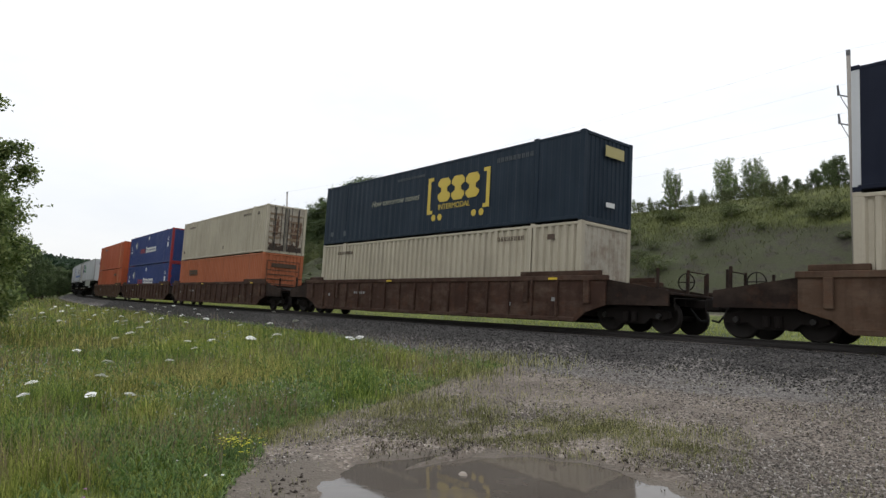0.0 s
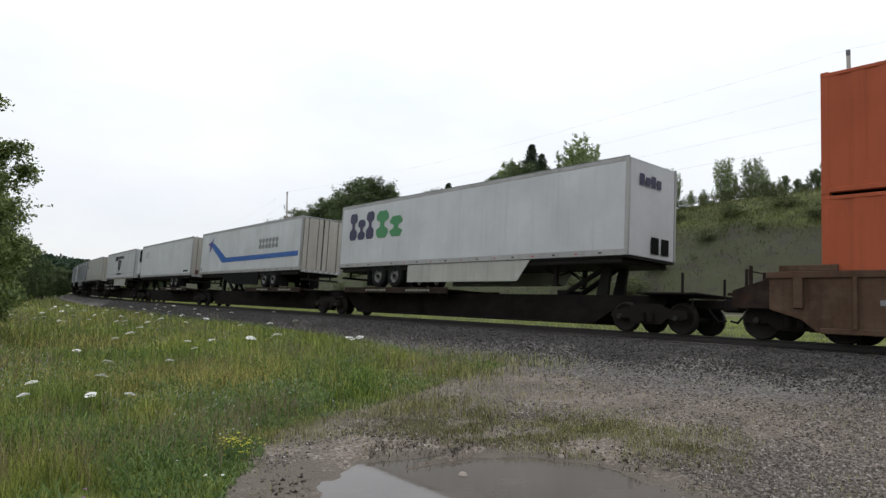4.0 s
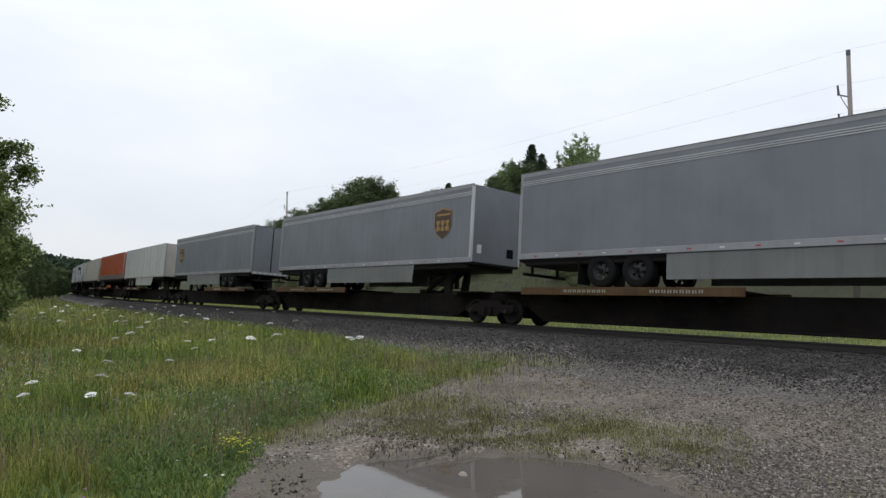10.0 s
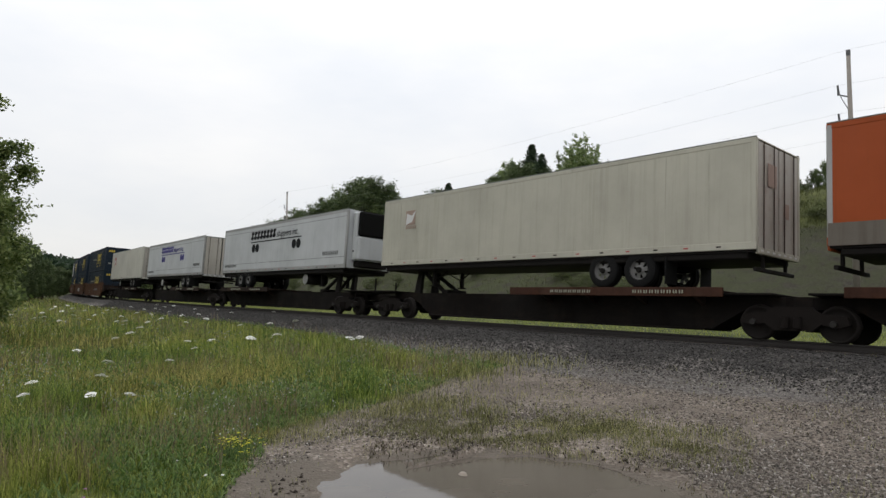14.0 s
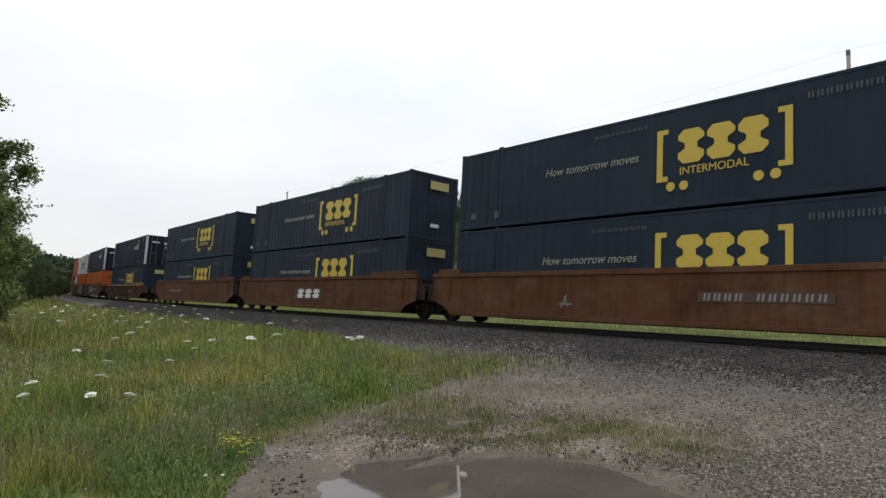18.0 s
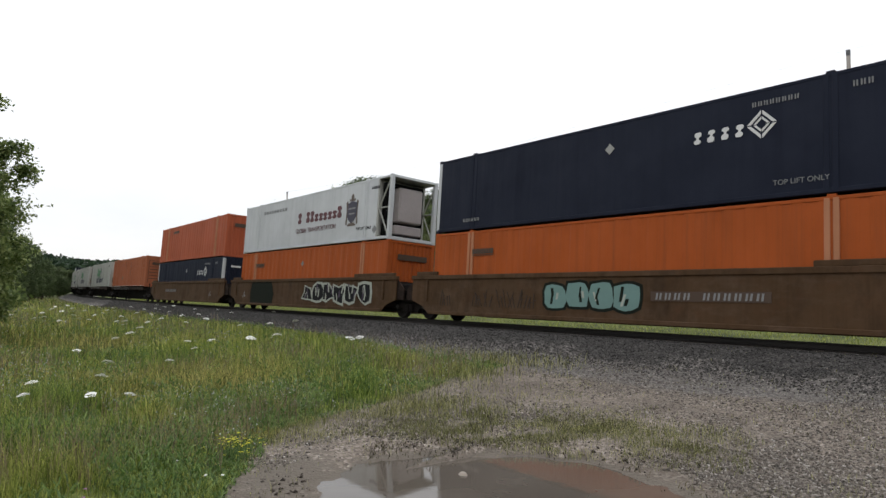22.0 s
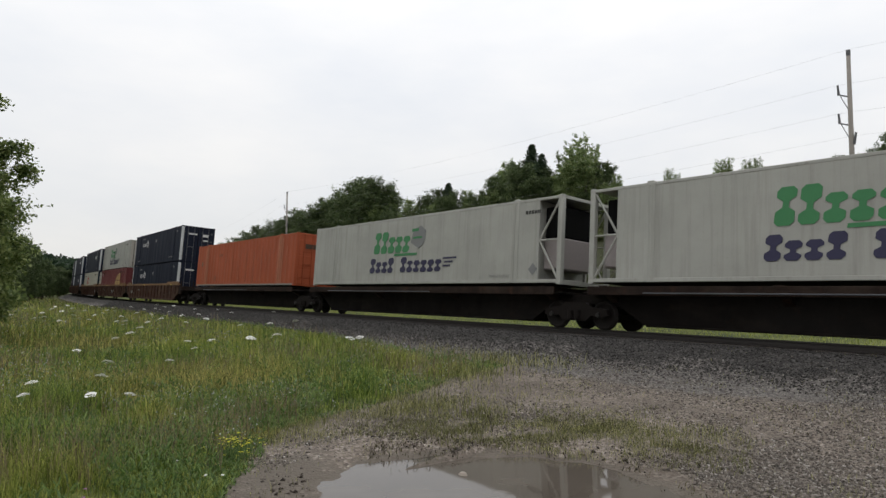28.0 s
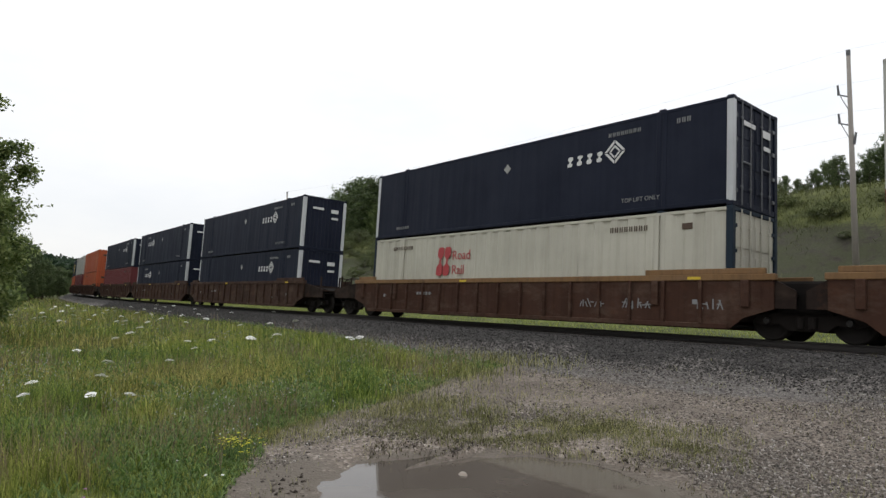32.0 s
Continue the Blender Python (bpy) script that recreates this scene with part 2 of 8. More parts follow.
def puddle_q(x, y):
    r, d = x * CAM_R[0] + y * CAM_R[1], x * CAM_D[0] + y * CAM_D[1]
    along, across = 0.74 * (r + 0.60) + 0.67 * (d - 7.02), -0.67 * (r + 0.60) + 0.74 * (d - 7.02)
    spit = np.exp(-(across / 0.075) ** 2) * smooth(-0.12, 0.06, along)          # a narrow tongue of mud
    round_ = np.where(r < 0.55, 2.9, 2.0)     # squarer towards its far corner
    return (np.abs((r - 0.55) / 1.84) ** round_ + np.abs((d - 5.9) / 1.93) ** round_) ** (1 / round_) + 0.055 * fbm(x, y, 1.3, 3, 5) + 0.085 * fbm(x, y, 4.2, 4, 6) + 0.26 * spit


def ground_z(x, y, s=None, n=None):
    if s is None:
        s, n = near_track(x, y)
    z = np.interp(n, PROFILE_N, PROFILE_Z)
    crest = 1 - 0.5 * smooth(60, 240, -s)
    z = np.where(n > 11, -0.35 + (z + 0.35) * crest, z)
    z = z - np.sign(n) * np.minimum(np.abs(n), 1.9) * math.sin(CANT) * smooth(2.9, 1.8, np.abs(n))
    near = smooth(3.0, 5.0, np.abs(n))
    z = z + near * (0.035 * fbm(x, y, 0.45, 4, 1) + 0.10 * fbm(x, y, 0.03, 2, 2) * smooth(14, 40, np.abs(n)))
    z = z + smooth(13, 19, n) * (0.75 * fbm(x, y, 0.14, 4, 3) + 0.2 * fbm(x, y, 0.7, 3, 4))
    q = puddle_q(x, y)
    wet = smooth(1.7, 1.1, q) * (n < -5)
    z = z * (1 - wet) - 0.622 * wet
    return z - 0.115 * smooth(1.22, 0.82, q) * (n < -5)


def dd_of(x, y):
    """Distance ahead of the camera over the ground."""
    return x * CAM_D[0] + y * CAM_D[1]


def field_edge(x, y):
    """Positive inside the tall grass, in metres from its edge."""
    edge = np.interp(y, [-20, 1.0, 2.4, 2.8, 3.5, 4.0, 4.8, 5.9, 6.7, 8.8, 11.4, 12.3], [-4.6, -5.3, -6.0, -6.6, -7.5, -8.0, -8.4, -8.9, -9.1, -10.2, -11.2, -12.0])
    s, n = near_track(x, y)
    return np.minimum(edge - x, -3.3 - 2.1 * smooth(-28, -11, s) - n) + 0.28 * fbm(x, y, 0.6, 3, 7) + 0.22 * fbm(x, y, 2.2, 3, 8)


def grid_line(stops):
    """Positions with a step of its own in each stretch: (from, step), ..., end."""
    out = []
    for (a, step), (b, _) in zip(stops, stops[1:]):
        k = max(1, round((b - a) / step))
        out += [a + (b - a) * i / k for i in range(k)]
    return np.array(out + [stops[-1][0]])


gs = grid_line([(-1500, 60), (-300, 10), (-130, 2.5), (-40, 0.7), (-14, 0.3), (-9.6, 0.065), (-2, 0.2), (0, 0.35), (12, 1.5), (60, 12), (300, 60), (1200, 1)])
gn = grid_line([(-2500, 250), (-260, 30), (-40, 3), (-20, 0.5), (-15.4, 0.065), (-10.6, 0.11), (-9.0, 0.3), (-4, 0.16), (4, 0.6), (14, 0.9), (36, 4), (80, 30), (500, 1)])
S2, N2 = np.meshgrid(gs, gn, indexing="ij")
GX, GY, _ = on_track(S2, N2)
GZ = ground_z(GX, GY, S2, N2)
rows, cols = S2.shape
ids = np.arange(rows * cols).reshape(rows, cols)
quads = np.stack([ids[:-1, :-1], ids[1:, :-1], ids[1:, 1:], ids[:-1, 1:]], -1).reshape(-1)

gm, n_, l_, b_ = shader("ground_soil", 0.95, 0.0, 0.25)
co_ = n_.new("ShaderNodeTexCoord").outputs["Object"]
att = n_.new("ShaderNodeAttribute")
att.attribute_name = "cover"
sep = n_.new("ShaderNodeSeparateColor")
l_.new(att.outputs["Color"], sep.inputs["Color"])
strip = n_.new("ShaderNodeAttribute")
strip.attribute_name = "verge"
fine, mid_, wide = noise_node(n_, l_, co_, 55.0, 4.0, 0.7), noise_node(n_, l_, co_, 6.0, 5.0, 0.65), noise_node(n_, l_, co_, 0.55, 4.0)
stone = n_.new("ShaderNodeTexVoronoi")
stone.inputs["Scale"].default_value = 26.0
l_.new(co_, stone.inputs["Vector"])
gravel_c = ramp_node(n_, l_, stone.outputs["Color"], [(0.15, (0.070, 0.057, 0.048)), (0.55, (0.182, 0.155, 0.132)), (0.9, (0.365, 0.322, 0.282))])
gravel_c = mix_node(n_, l_, ramp_node(n_, l_, mid_, [(0.38, (0, 0, 0)), (0.62, (0.8, 0.8, 0.8))]), gravel_c, (0.138, 0.112, 0.089))
gravel_c = mix_node(n_, l_, ramp_node(n_, l_, wide, [(0.38, (0, 0, 0)), (0.62, (0.6, 0.6, 0.6))]), gravel_c, (0.084, 0.069, 0.056))
ballast_c = ramp_node(n_, l_, stone.outputs["Color"], [(0.1, (0.027, 0.025, 0.024)), (0.6, (0.058, 0.054, 0.051)), (0.95, (0.098, 0.093, 0.088))])
grass_c = ramp_node(n_, l_, mid_, [(0.3, (0.026, 0.034, 0.012)), (0.7, (0.070, 0.088, 0.028))])
grass_c = mix_node(n_, l_, ramp_node(n_, l_, wide, [(0.4, (0, 0, 0)), (0.7, (0.6, 0.6, 0.6))]), grass_c, (0.20, 0.225, 0.06))
soil_c = ramp_node(n_, l_, mid_, [(0.25, (0.016, 0.014, 0.010)), (0.5, (0.034, 0.030, 0.023)), (0.75, (0.062, 0.055, 0.043))])
# the bank is barer towards the near end of the cut
axes_n = n_.new("ShaderNodeSeparateXYZ")
l_.new(co_, axes_n.inputs["Vector"])
bare = n_.new("ShaderNodeMapRange")
bare.inputs["From Min"].default_value, bare.inputs["From Max"].default_value = -26.0, -12.0
bare.inputs["To Min"].default_value, bare.inputs["To Max"].default_value = 1.0, 0.62
l_.new(axes_n.outputs["X"], bare.inputs["Value"])
tuft_n = n_.new("ShaderNodeMath")
tuft_n.operation = "MULTIPLY"
l_.new(ramp_node(n_, l_, noise_node(n_, l_, co_, 0.9, 5.0, 0.7), [(0.36, (0, 0, 0)), (0.52, (1, 1, 1))]), tuft_n.inputs[0])
l_.new(bare.outputs["Result"], tuft_n.inputs[1])
soil_c = mix_node(n_, l_, tuft_n.outputs[0], soil_c, (0.040, 0.047, 0.018))
mud_c = ramp_node(n_, l_, fine, [(0.3, (0.092, 0.077, 0.062)), (0.7, (0.140, 0.122, 0.102))])
edge_n = n_.new("ShaderNodeMath")
edge_n.operation = "MULTIPLY_ADD"
edge_n.inputs[1].default_value, edge_n.inputs[2].default_value = 0.9, -0.45
l_.new(mid_, edge_n.inputs[0])


def masked(channel):
    s_ = n_.new("ShaderNodeMath")
    s_.operation = "ADD"
    l_.new(channel, s_.inputs[0])
    l_.new(edge_n.outputs[0], s_.inputs[1])
    return ramp_node(n_, l_, s_.outputs[0], [(0.38, (0, 0, 0)), (0.62, (1, 1, 1))])


grey_c = ramp_node(n_, l_, stone.outputs["Color"], [(0.1, (0.046, 0.042, 0.039)), (0.6, (0.128, 0.117, 0.108)), (0.95, (0.255, 0.237, 0.220))])
total_c = mix_node(n_, l_, masked(strip.outputs["Fac"]), gravel_c, grey_c)
total_c = mix_node(n_, l_, masked(sep.outputs["Green"]), total_c, ballast_c)
total_c = mix_node(n_, l_, masked(sep.outputs["Blue"]), total_c, soil_c)
# rough, duller grass grows on the high bank
high = n_.new("ShaderNodeMapRange")
high.inputs["From Min"].default_value, high.inputs["From Max"].default_value = 1.5, 4.0
l_.new(axes_n.outputs["Z"], high.inputs["Value"])
bank_c = ramp_node(n_, l_, noise_node(n_, l_, co_, 0.8, 5.0, 0.7), [(0.3, (0.030, 0.036, 0.012)), (0.5, (0.072, 0.082, 0.026)), (0.72, (0.132, 0.140, 0.045))])
grass_c = mix_node(n_, l_, high.outputs["Result"], grass_c, bank_c)
total_c = mix_node(n_, l_, masked(sep.outputs["Red"]), total_c, grass_c)
total_c = mix_node(n_, l_, masked(att.outputs["Alpha"]), total_c, mud_c)
l_.new(total_c, b_.inputs["Base Color"])
bump_node(n_, l_, b_, stone.outputs["Distance"], 0.6, 0.02)
ground_me = fast_mesh("ground", np.stack([GX, GY, GZ], -1).reshape(-1, 3), quads, 4, gm, True)
cover = np.zeros((rows, cols, 4), dtype=np.float32)
inside = smooth(-0.4, 0.5, field_edge(GX, GY)) * (N2 < -3)
cover[..., 0] = np.maximum.reduce([inside, (N2 < -45) * 1.0, (GX > 25) * (N2 < -6) * 1.0, smooth(3.2, 4.2, N2) * smooth(14.5, 13, N2), 0.86 * smooth(23.5, 27.0, N2 + 3.4 * fbm(GX, GY, 0.15, 3, 8))])
cover[..., 1] = smooth(3.7, 1.5, np.abs(N2) + 0.7 * fbm(GX, GY, 0.5, 4, 33))
cover[..., 2] = smooth(13, 15, N2) * smooth(29, 26, N2)
GR = GX * CAM_R[0] + GY * CAM_R[1]
GD = GX * CAM_D[0] + GY * CAM_D[1]
cover[..., 3] = np.maximum(0.75 * smooth(1.09, 1.0, puddle_q(GX, GY) + 0.10 * fbm(GX, GY, 1.7, 3, 31)),
                           0.8 * np.exp(-((GR + 1.6) / 0.6) ** 2 - ((GD - 6.8) / 1.2) ** 2)) * (N2 < -5)
verge = ground_me.attributes.new("verge", "FLOAT", "POINT")
verge.data.foreach_set("value", smooth(7.2, 3.4, np.abs(N2) + 1.1 * fbm(GX, GY, 0.45, 4, 35)).astype(np.float32).ravel())
layer = ground_me.color_attributes.new("cover", "FLOAT_COLOR", "POINT")
layer.data.foreach_set("color", cover.ravel())
ground = tagged(new("ground", ground_me), "gravel yard, grass field and bare cut bank beside the railway", "ground", kind="structure")

# the puddle
wm, n_, l_, b_ = shader("muddy_water", 0.035, 0.0, 0.5)
b_.inputs["IOR"].default_value = 1.36
wco = n_.new("ShaderNodeTexCoord").outputs["Object"]
l_.new(ramp_node(n_, l_, noise_node(n_, l_, wco, 0.9, 3.0), [(0.3, (0.078, 0.066, 0.054)), (0.7, (0.105, 0.09, 0.075))]), b_.inputs["Base Color"])
bump_node(n_, l_, b_, noise_node(n_, l_, wco, 5.0, 2.0), 0.015, 0.02)
wg = Geo()
wc = (0.68 * CAM_R[0] + 5.9 * CAM_D[0], 0.68 * CAM_R[1] + 5.9 * CAM_D[1])
ring = [(wc[0] + 2.9 * math.cos(a) * CAM_R[0] + 2.9 * math.sin(a) * CAM_D[0], wc[1] + 2.9 * math.cos(a) * CAM_R[1] + 2.9 * math.sin(a) * CAM_D[1], WATER_Z) for a in np.linspace(0, 2 * math.pi, 65)[:-1]]
wg.add(ring, [tuple(range(64))])
tagged(part("puddle", wg, wm, None), "still brown puddle mirroring the sky and the train", "puddle", kind="structure")

# ================= railway track =================
rail_m = plain("rail_steel", (0.022, 0.018, 0.016), 0.6, 0.2)
tie_m = plain("creosoted_tie", (0.055, 0.045, 0.037), 0.9, 0.0, 0.4, 9.0)
track = tagged(empty("railway_track"), "single banked railway track on dark crushed-stone ballast", "railway", kind="structure")
SECTION = [(-0.075, -0.18), (0.075, -0.18), (0.075, -0.165), (0.012, -0.145), (0.012, -0.05), (0.037, -0.035), (0.037, -0.004), (0.028, 0.0), (-0.028, 0.0), (-0.037, -0.004), (-0.037, -0.035), (-0.012, -0.05), (-0.012, -0.145), (-0.075, -0.165)]
stations = grid_line([(-420, 8), (-120, 3), (60, 10), (160, 1)])
for side in (-0.755, 0.755):
    rg, k = Geo(), len(SECTION)
    for s in stations:
        m = rail_pose(s)
        rg.v += [tuple(m @ Vector((0, side + p, q))) for p, q in SECTION]
    rg.f = [(i * k + j, i * k + (j + 1) % k, (i + 1) * k + (j + 1) % k, (i + 1) * k + j) for i in range(len(stations) - 1) for j in range(k)]
    part("rail", rg, rail_m, track)
tie_me = Geo().cbox(-0.115, 0.115, -1.3, 1.3, -0.36, -0.183, 0.012).mesh("tie", tie_m)
for i in range(200):
    tie = attach("tie", tie_me, track)
    tie.matrix_basis = rail_pose(-95 + 0.52 * i) @ pose(0, random.uniform(-0.03, 0.03), 0, 0, 0, random.uniform(-0.8, 0.8))


# ================= grass, stones, flowers =================
rng = np.random.default_rng(7)


def blades(name, pos, height, width, lean, mat, label):
    """Many grass blades: each bends over, five points and three faces."""
    k = len(pos)
    a = rng.uniform(0, 2 * math.pi, k)
    side = np.stack([np.cos(a), np.sin(a), np.zeros(k)], -1) * width[:, None] * 0.5
    b = rng.uniform(0, 2 * math.pi, k)
    out = np.stack([np.cos(b), np.sin(b), np.zeros(k)], -1) * (lean * height)[:, None]
    up = np.stack([np.zeros(k), np.zeros(k), height], -1)
    v = np.stack([pos - side, pos + side, pos + 0.55 * up + 0.3 * out - 0.7 * side, pos + 0.55 * up + 0.3 * out + 0.7 * side, pos + up * (1 - 0.25 * lean[:, None]) + out], 1)
    o = (np.arange(k) * 5)[:, None]
    tris = np.concatenate([o + [0, 1, 3], o + [0, 3, 2], o + [2, 3, 4]], 1).reshape(-1)
    me = fast_mesh(name, v.reshape(-1, 3), tris, 3, mat)
    return tagged(new(name, me), label, "grass", kind="stuff")


def fan(k, r0, r1, a0, a1, power):
    """Random places round the camera, bearings in degrees left of straight across the track."""
    u = rng.random(k)
    e = 1 - power
    r = (r0 ** e + u * (r1 ** e - r0 ** e)) ** (1 / e)
    a = np.radians(rng.uniform(a0, a1, k))
    return -r * np.sin(a), r * np.cos(a), r


green_m = leafy("meadow_grass", (0.026, 0.040, 0.006), (0.196, 0.256, 0.030), (0.70, 0.70, 0.17), 0.45, 0.42)
deep_m = leafy("lush_grass", (0.016, 0.031, 0.004), (0.100, 0.165, 0.018), (0.38, 0.45, 0.085), 0.45, 0.4)
straw_m = leafy("dry_stalks", (0.20, 0.14, 0.09), (0.30, 0.23, 0.13), (0.38, 0.32, 0.19), 0.7, 0.15)
olive_m = leafy("olive_grass", (0.034, 0.038, 0.010), (0.222, 0.220, 0.047), (0.70, 0.60, 0.20), 0.5, 0.38)
weed_m = leafy("weed_leaves", (0.035, 0.070, 0.015), (0.11, 0.20, 0.038), (0.27, 0.37, 0.10), 0.5, 0.38)
x, y, r = fan(300000, 5.0, 130.0, 40, 92, 1.45)
edge = field_edge(x, y)
clump = fbm(x, y, 1.3, 3, 41)
keep = (edge > 0) & (rng.random(len(x)) < 0.58 + 1.05 * clump)
x, y, r, edge, clump = x[keep], y[keep], r[keep], edge[keep], clump[keep]
h = (0.09 + 0.27 * smooth(0, 2.4, edge)) * rng.uniform(0.45, 1.3, len(x)) * (1 + 0.6 * fbm(x, y, 0.35, 3, 9)) * (1 + 0.85 * clump)
w = 0.0062 * (r / 6) ** 0.78 * rng.uniform(0.5, 1.5, len(x))
lean = 0.08 + 0.85 * rng.random(len(x)) ** 1.7
pos = np.stack([x, y, ground_z(x, y) - 0.02], -1)
tone = fbm(x, y, 0.22, 3, 43) + rng.normal(0, 0.2, len(x)) + 0.4 * smooth(10, 18, r) * smooth(7, 1, y) - 0.45 * smooth(9.5, 7.0, r) - 0.2 * np.exp(-((x + 14.5) / 4) ** 2 - ((y - 5.2) / 1.6) ** 2) + 0.3 * np.exp(-((x + 25) / 7) ** 2 - ((y - 2.5) / 2.5) ** 2) + 0.3 * np.exp(-((edge - 0.4) / 0.5) ** 2) * smooth(4.0, 6.0, y)
deep = fbm(x, y, 0.75, 3, 45) + rng.normal(0, 0.1, len(x)) + 0.03 * smooth(8.5, 6.5, r) > 0.19
for pick, mat, nm, label in ((deep, deep_m, "lush_grass", "deep green lush clumps in the meadow grass"), ((tone < 0.08) & ~deep, green_m, "meadow_grass", "tall uncut meadow grass, lush green, beside the gravel"), ((tone >= 0.08) & ~deep, olive_m, "olive_grass", "olive and yellowish patches of tall meadow grass")):
    blades(nm, pos[pick], h[pick], w[pick], lean[pick], mat, label)
# the field goes on beside and behind the camera
x, y, r = fan(30000, 4.0, 30.0, 92, 170, 1.3)
keep = field_edge(x, y) > 0
x, y, r = x[keep], y[keep], r[keep]
blades("meadow_grass", np.stack([x, y, ground_z(x, y) - 0.02], -1), rng.uniform(0.15, 0.55, len(x)), 0.009 * (r / 6) ** 0.7, rng.uniform(0.15, 1.2, len(x)), green_m, "tall uncut meadow grass, lush green, beside the gravel")
# broad weed leaves low among the blades
x, y, r = fan(110000, 5.0, 45.0, 42, 92, 1.35)
keep = (field_edge(x, y) > -0.1) & (fbm(x, y, 0.9, 3, 47) > -0.08)
x, y, r = x[keep], y[keep], r[keep]
blades("weed_leaves", np.stack([x, y, ground_z(x, y) + rng.uniform(0.0, 0.34, len(x)) * smooth(-0.1, 1.2, field_edge(x, y))], -1), rng.uniform(0.03, 0.10, len(x)), 0.012 * (r / 6) ** 0.6 * rng.uniform(0.6, 1.5, len(x)), rng.uniform(0.6, 2.0, len(x)), weed_m, "broad-leaved weeds low among the meadow grass")
x, y, r = fan(22000, 7.0, 120.0, 42, 92, 1.1)
keep = (field_edge(x, y) > 0.3) & (fbm(x, y, 0.3, 3, 11) + 0.35 * np.exp(-((x + 18) / 5) ** 2 - ((y - 1.5) / 2.5) ** 2) + 0.3 * np.exp(-((x + 16) / 3) ** 2 - ((y - 8.5) / 1.5) ** 2) > 0.16)
x, y, r = x[keep], y[keep], r[keep]
blades("dry_grass_stalks", np.stack([x, y, ground_z(x, y) - 0.02], -1), rng.uniform(0.35, 0.72, len(x)), 0.0045 * (r / 6) ** 0.75, rng.uniform(0.05, 0.5, len(x)), straw_m, "brownish seed stalks standing above the green grass")
# reddish-brown dock and seed stalks in drifts
x, y, r = fan(16000, 7.0, 40.0, 42, 92, 1.2)
drift = np.exp(-((x + 17) / 6) ** 2 - ((y - 1.5) / 2.2) ** 2) + np.exp(-((x + 15.5) / 3) ** 2 - ((y - 8.3) / 1.6) ** 2) + 0.9 * np.exp(-((field_edge(x, y) - 0.5) / 0.5) ** 2) * smooth(6.0, 8.0, y) + 0.25
keep = (field_edge(x, y) > 0.0) & (rng.random(len(x)) < 0.55 * drift * np.clip(0.4 + 2.0 * fbm(x, y, 0.8, 3, 67), 0, 1))
x, y, r = x[keep], y[keep], r[keep]
dock_m = leafy("brown_dock", (0.060, 0.036, 0.022), (0.125, 0.085, 0.052), (0.24, 0.175, 0.12), 0.7, 0.15)
blades("brown_dock", np.stack([x, y, ground_z(x, y) - 0.02], -1), rng.uniform(0.3, 0.62, len(x)), 0.007 * (r / 6) ** 0.75, rng.uniform(0.02, 0.3, len(x)), dock_m, "reddish-brown dock and seed stalks standing in the meadow")
# pale seed heads and tiny flowers at the blades' tips
x, y, r = fan(26000, 5.5, 60.0, 40, 90, 1.3)
keep = (field_edge(x, y) > -0.2) & (fbm(x, y, 0.8, 3, 61) > 0.10)
x, y, r = x[keep], y[keep], r[keep]
pale_m = leafy("pale_seed_heads", (0.22, 0.22, 0.17), (0.40, 0.41, 0.40), (0.70, 0.70, 0.72), 0.7, 0.2)
blades("pale_seed_heads", np.stack([x, y, ground_z(x, y) + rng.uniform(0.1, 0.42, len(x))], -1), rng.uniform(0.008, 0.022, len(x)) * (r / 6) ** 0.6, 0.009 * (r / 6) ** 0.7 * rng.uniform(0.6, 1.4, len(x)), rng.uniform(0.1, 1.0, len(x)), pale_m, "pale seed heads and tiny flowers among the meadow grass")
x, y, r = fan(260000, 5.0, 17.0, 14, 66, 1.2)
tuft = fbm(x, y, 1.2, 4, 13)
rr, dd = x * CAM_R[0] + y * CAM_R[1], x * CAM_D[0] + y * CAM_D[1]
want = 0.55 * np.exp(-((rr - 1.6) / 1.5) ** 2 - ((dd - 8.5) / 0.95) ** 2) + 0.42 * np.exp(-((rr + 0.1) / 1.1) ** 2 - ((dd - 9.6) / 1.2) ** 2) + 0.55 * np.exp(-((-field_edge(x, y)) / 0.5) ** 2) + 0.05 * smooth(4.5, 2.5, rr) + 0.02
keep = (field_edge(x, y) < 0.2) & (puddle_q(x, y) > 1.0) & (rng.random(len(x)) < want * np.clip(0.30 + 3.0 * tuft, 0.08, 1.7))
x, y, r = x[keep], y[keep], r[keep]
tuft_m = leafy("gravel_tufts", (0.024, 0.025, 0.009), (0.150, 0.158, 0.048), (0.42, 0.41, 0.17), 0.6, 0.3)
blades("sparse_grass", np.stack([x, y, ground_z(x, y) - 0.01], -1), rng.uniform(0.03, 0.13, len(x)), 0.0042 * (r / 6) ** 0.6, rng.uniform(0.1, 0.8, len(x)), tuft_m, "thin short grass tufts growing through wet gravel")
x, y, r = fan(170000, 7.3, 14.0, 24, 60, 1.2)
rr, dd = x * CAM_R[0] + y * CAM_R[1], dd_of(x, y)
want = 0.6 * np.exp(-((rr - 1.2) / 1.6) ** 2 - ((dd - 8.7) / 0.95) ** 2) + 0.55 * np.exp(-((rr + 0.2) / 1.0) ** 2 - ((dd - 10.0) / 1.1) ** 2) + 0.34 * np.exp(-((rr - 2.9) / 1.3) ** 2 - ((dd - 8.0) / 1.0) ** 2)
keep = (field_edge(x, y) < 0.2) & (puddle_q(x, y) > 1.06) & (rng.random(len(x)) < want * np.clip(0.30 + 2.6 * fbm(x, y, 1.7, 3, 91), 0.04, 1))
x, y, r = x[keep], y[keep], r[keep]
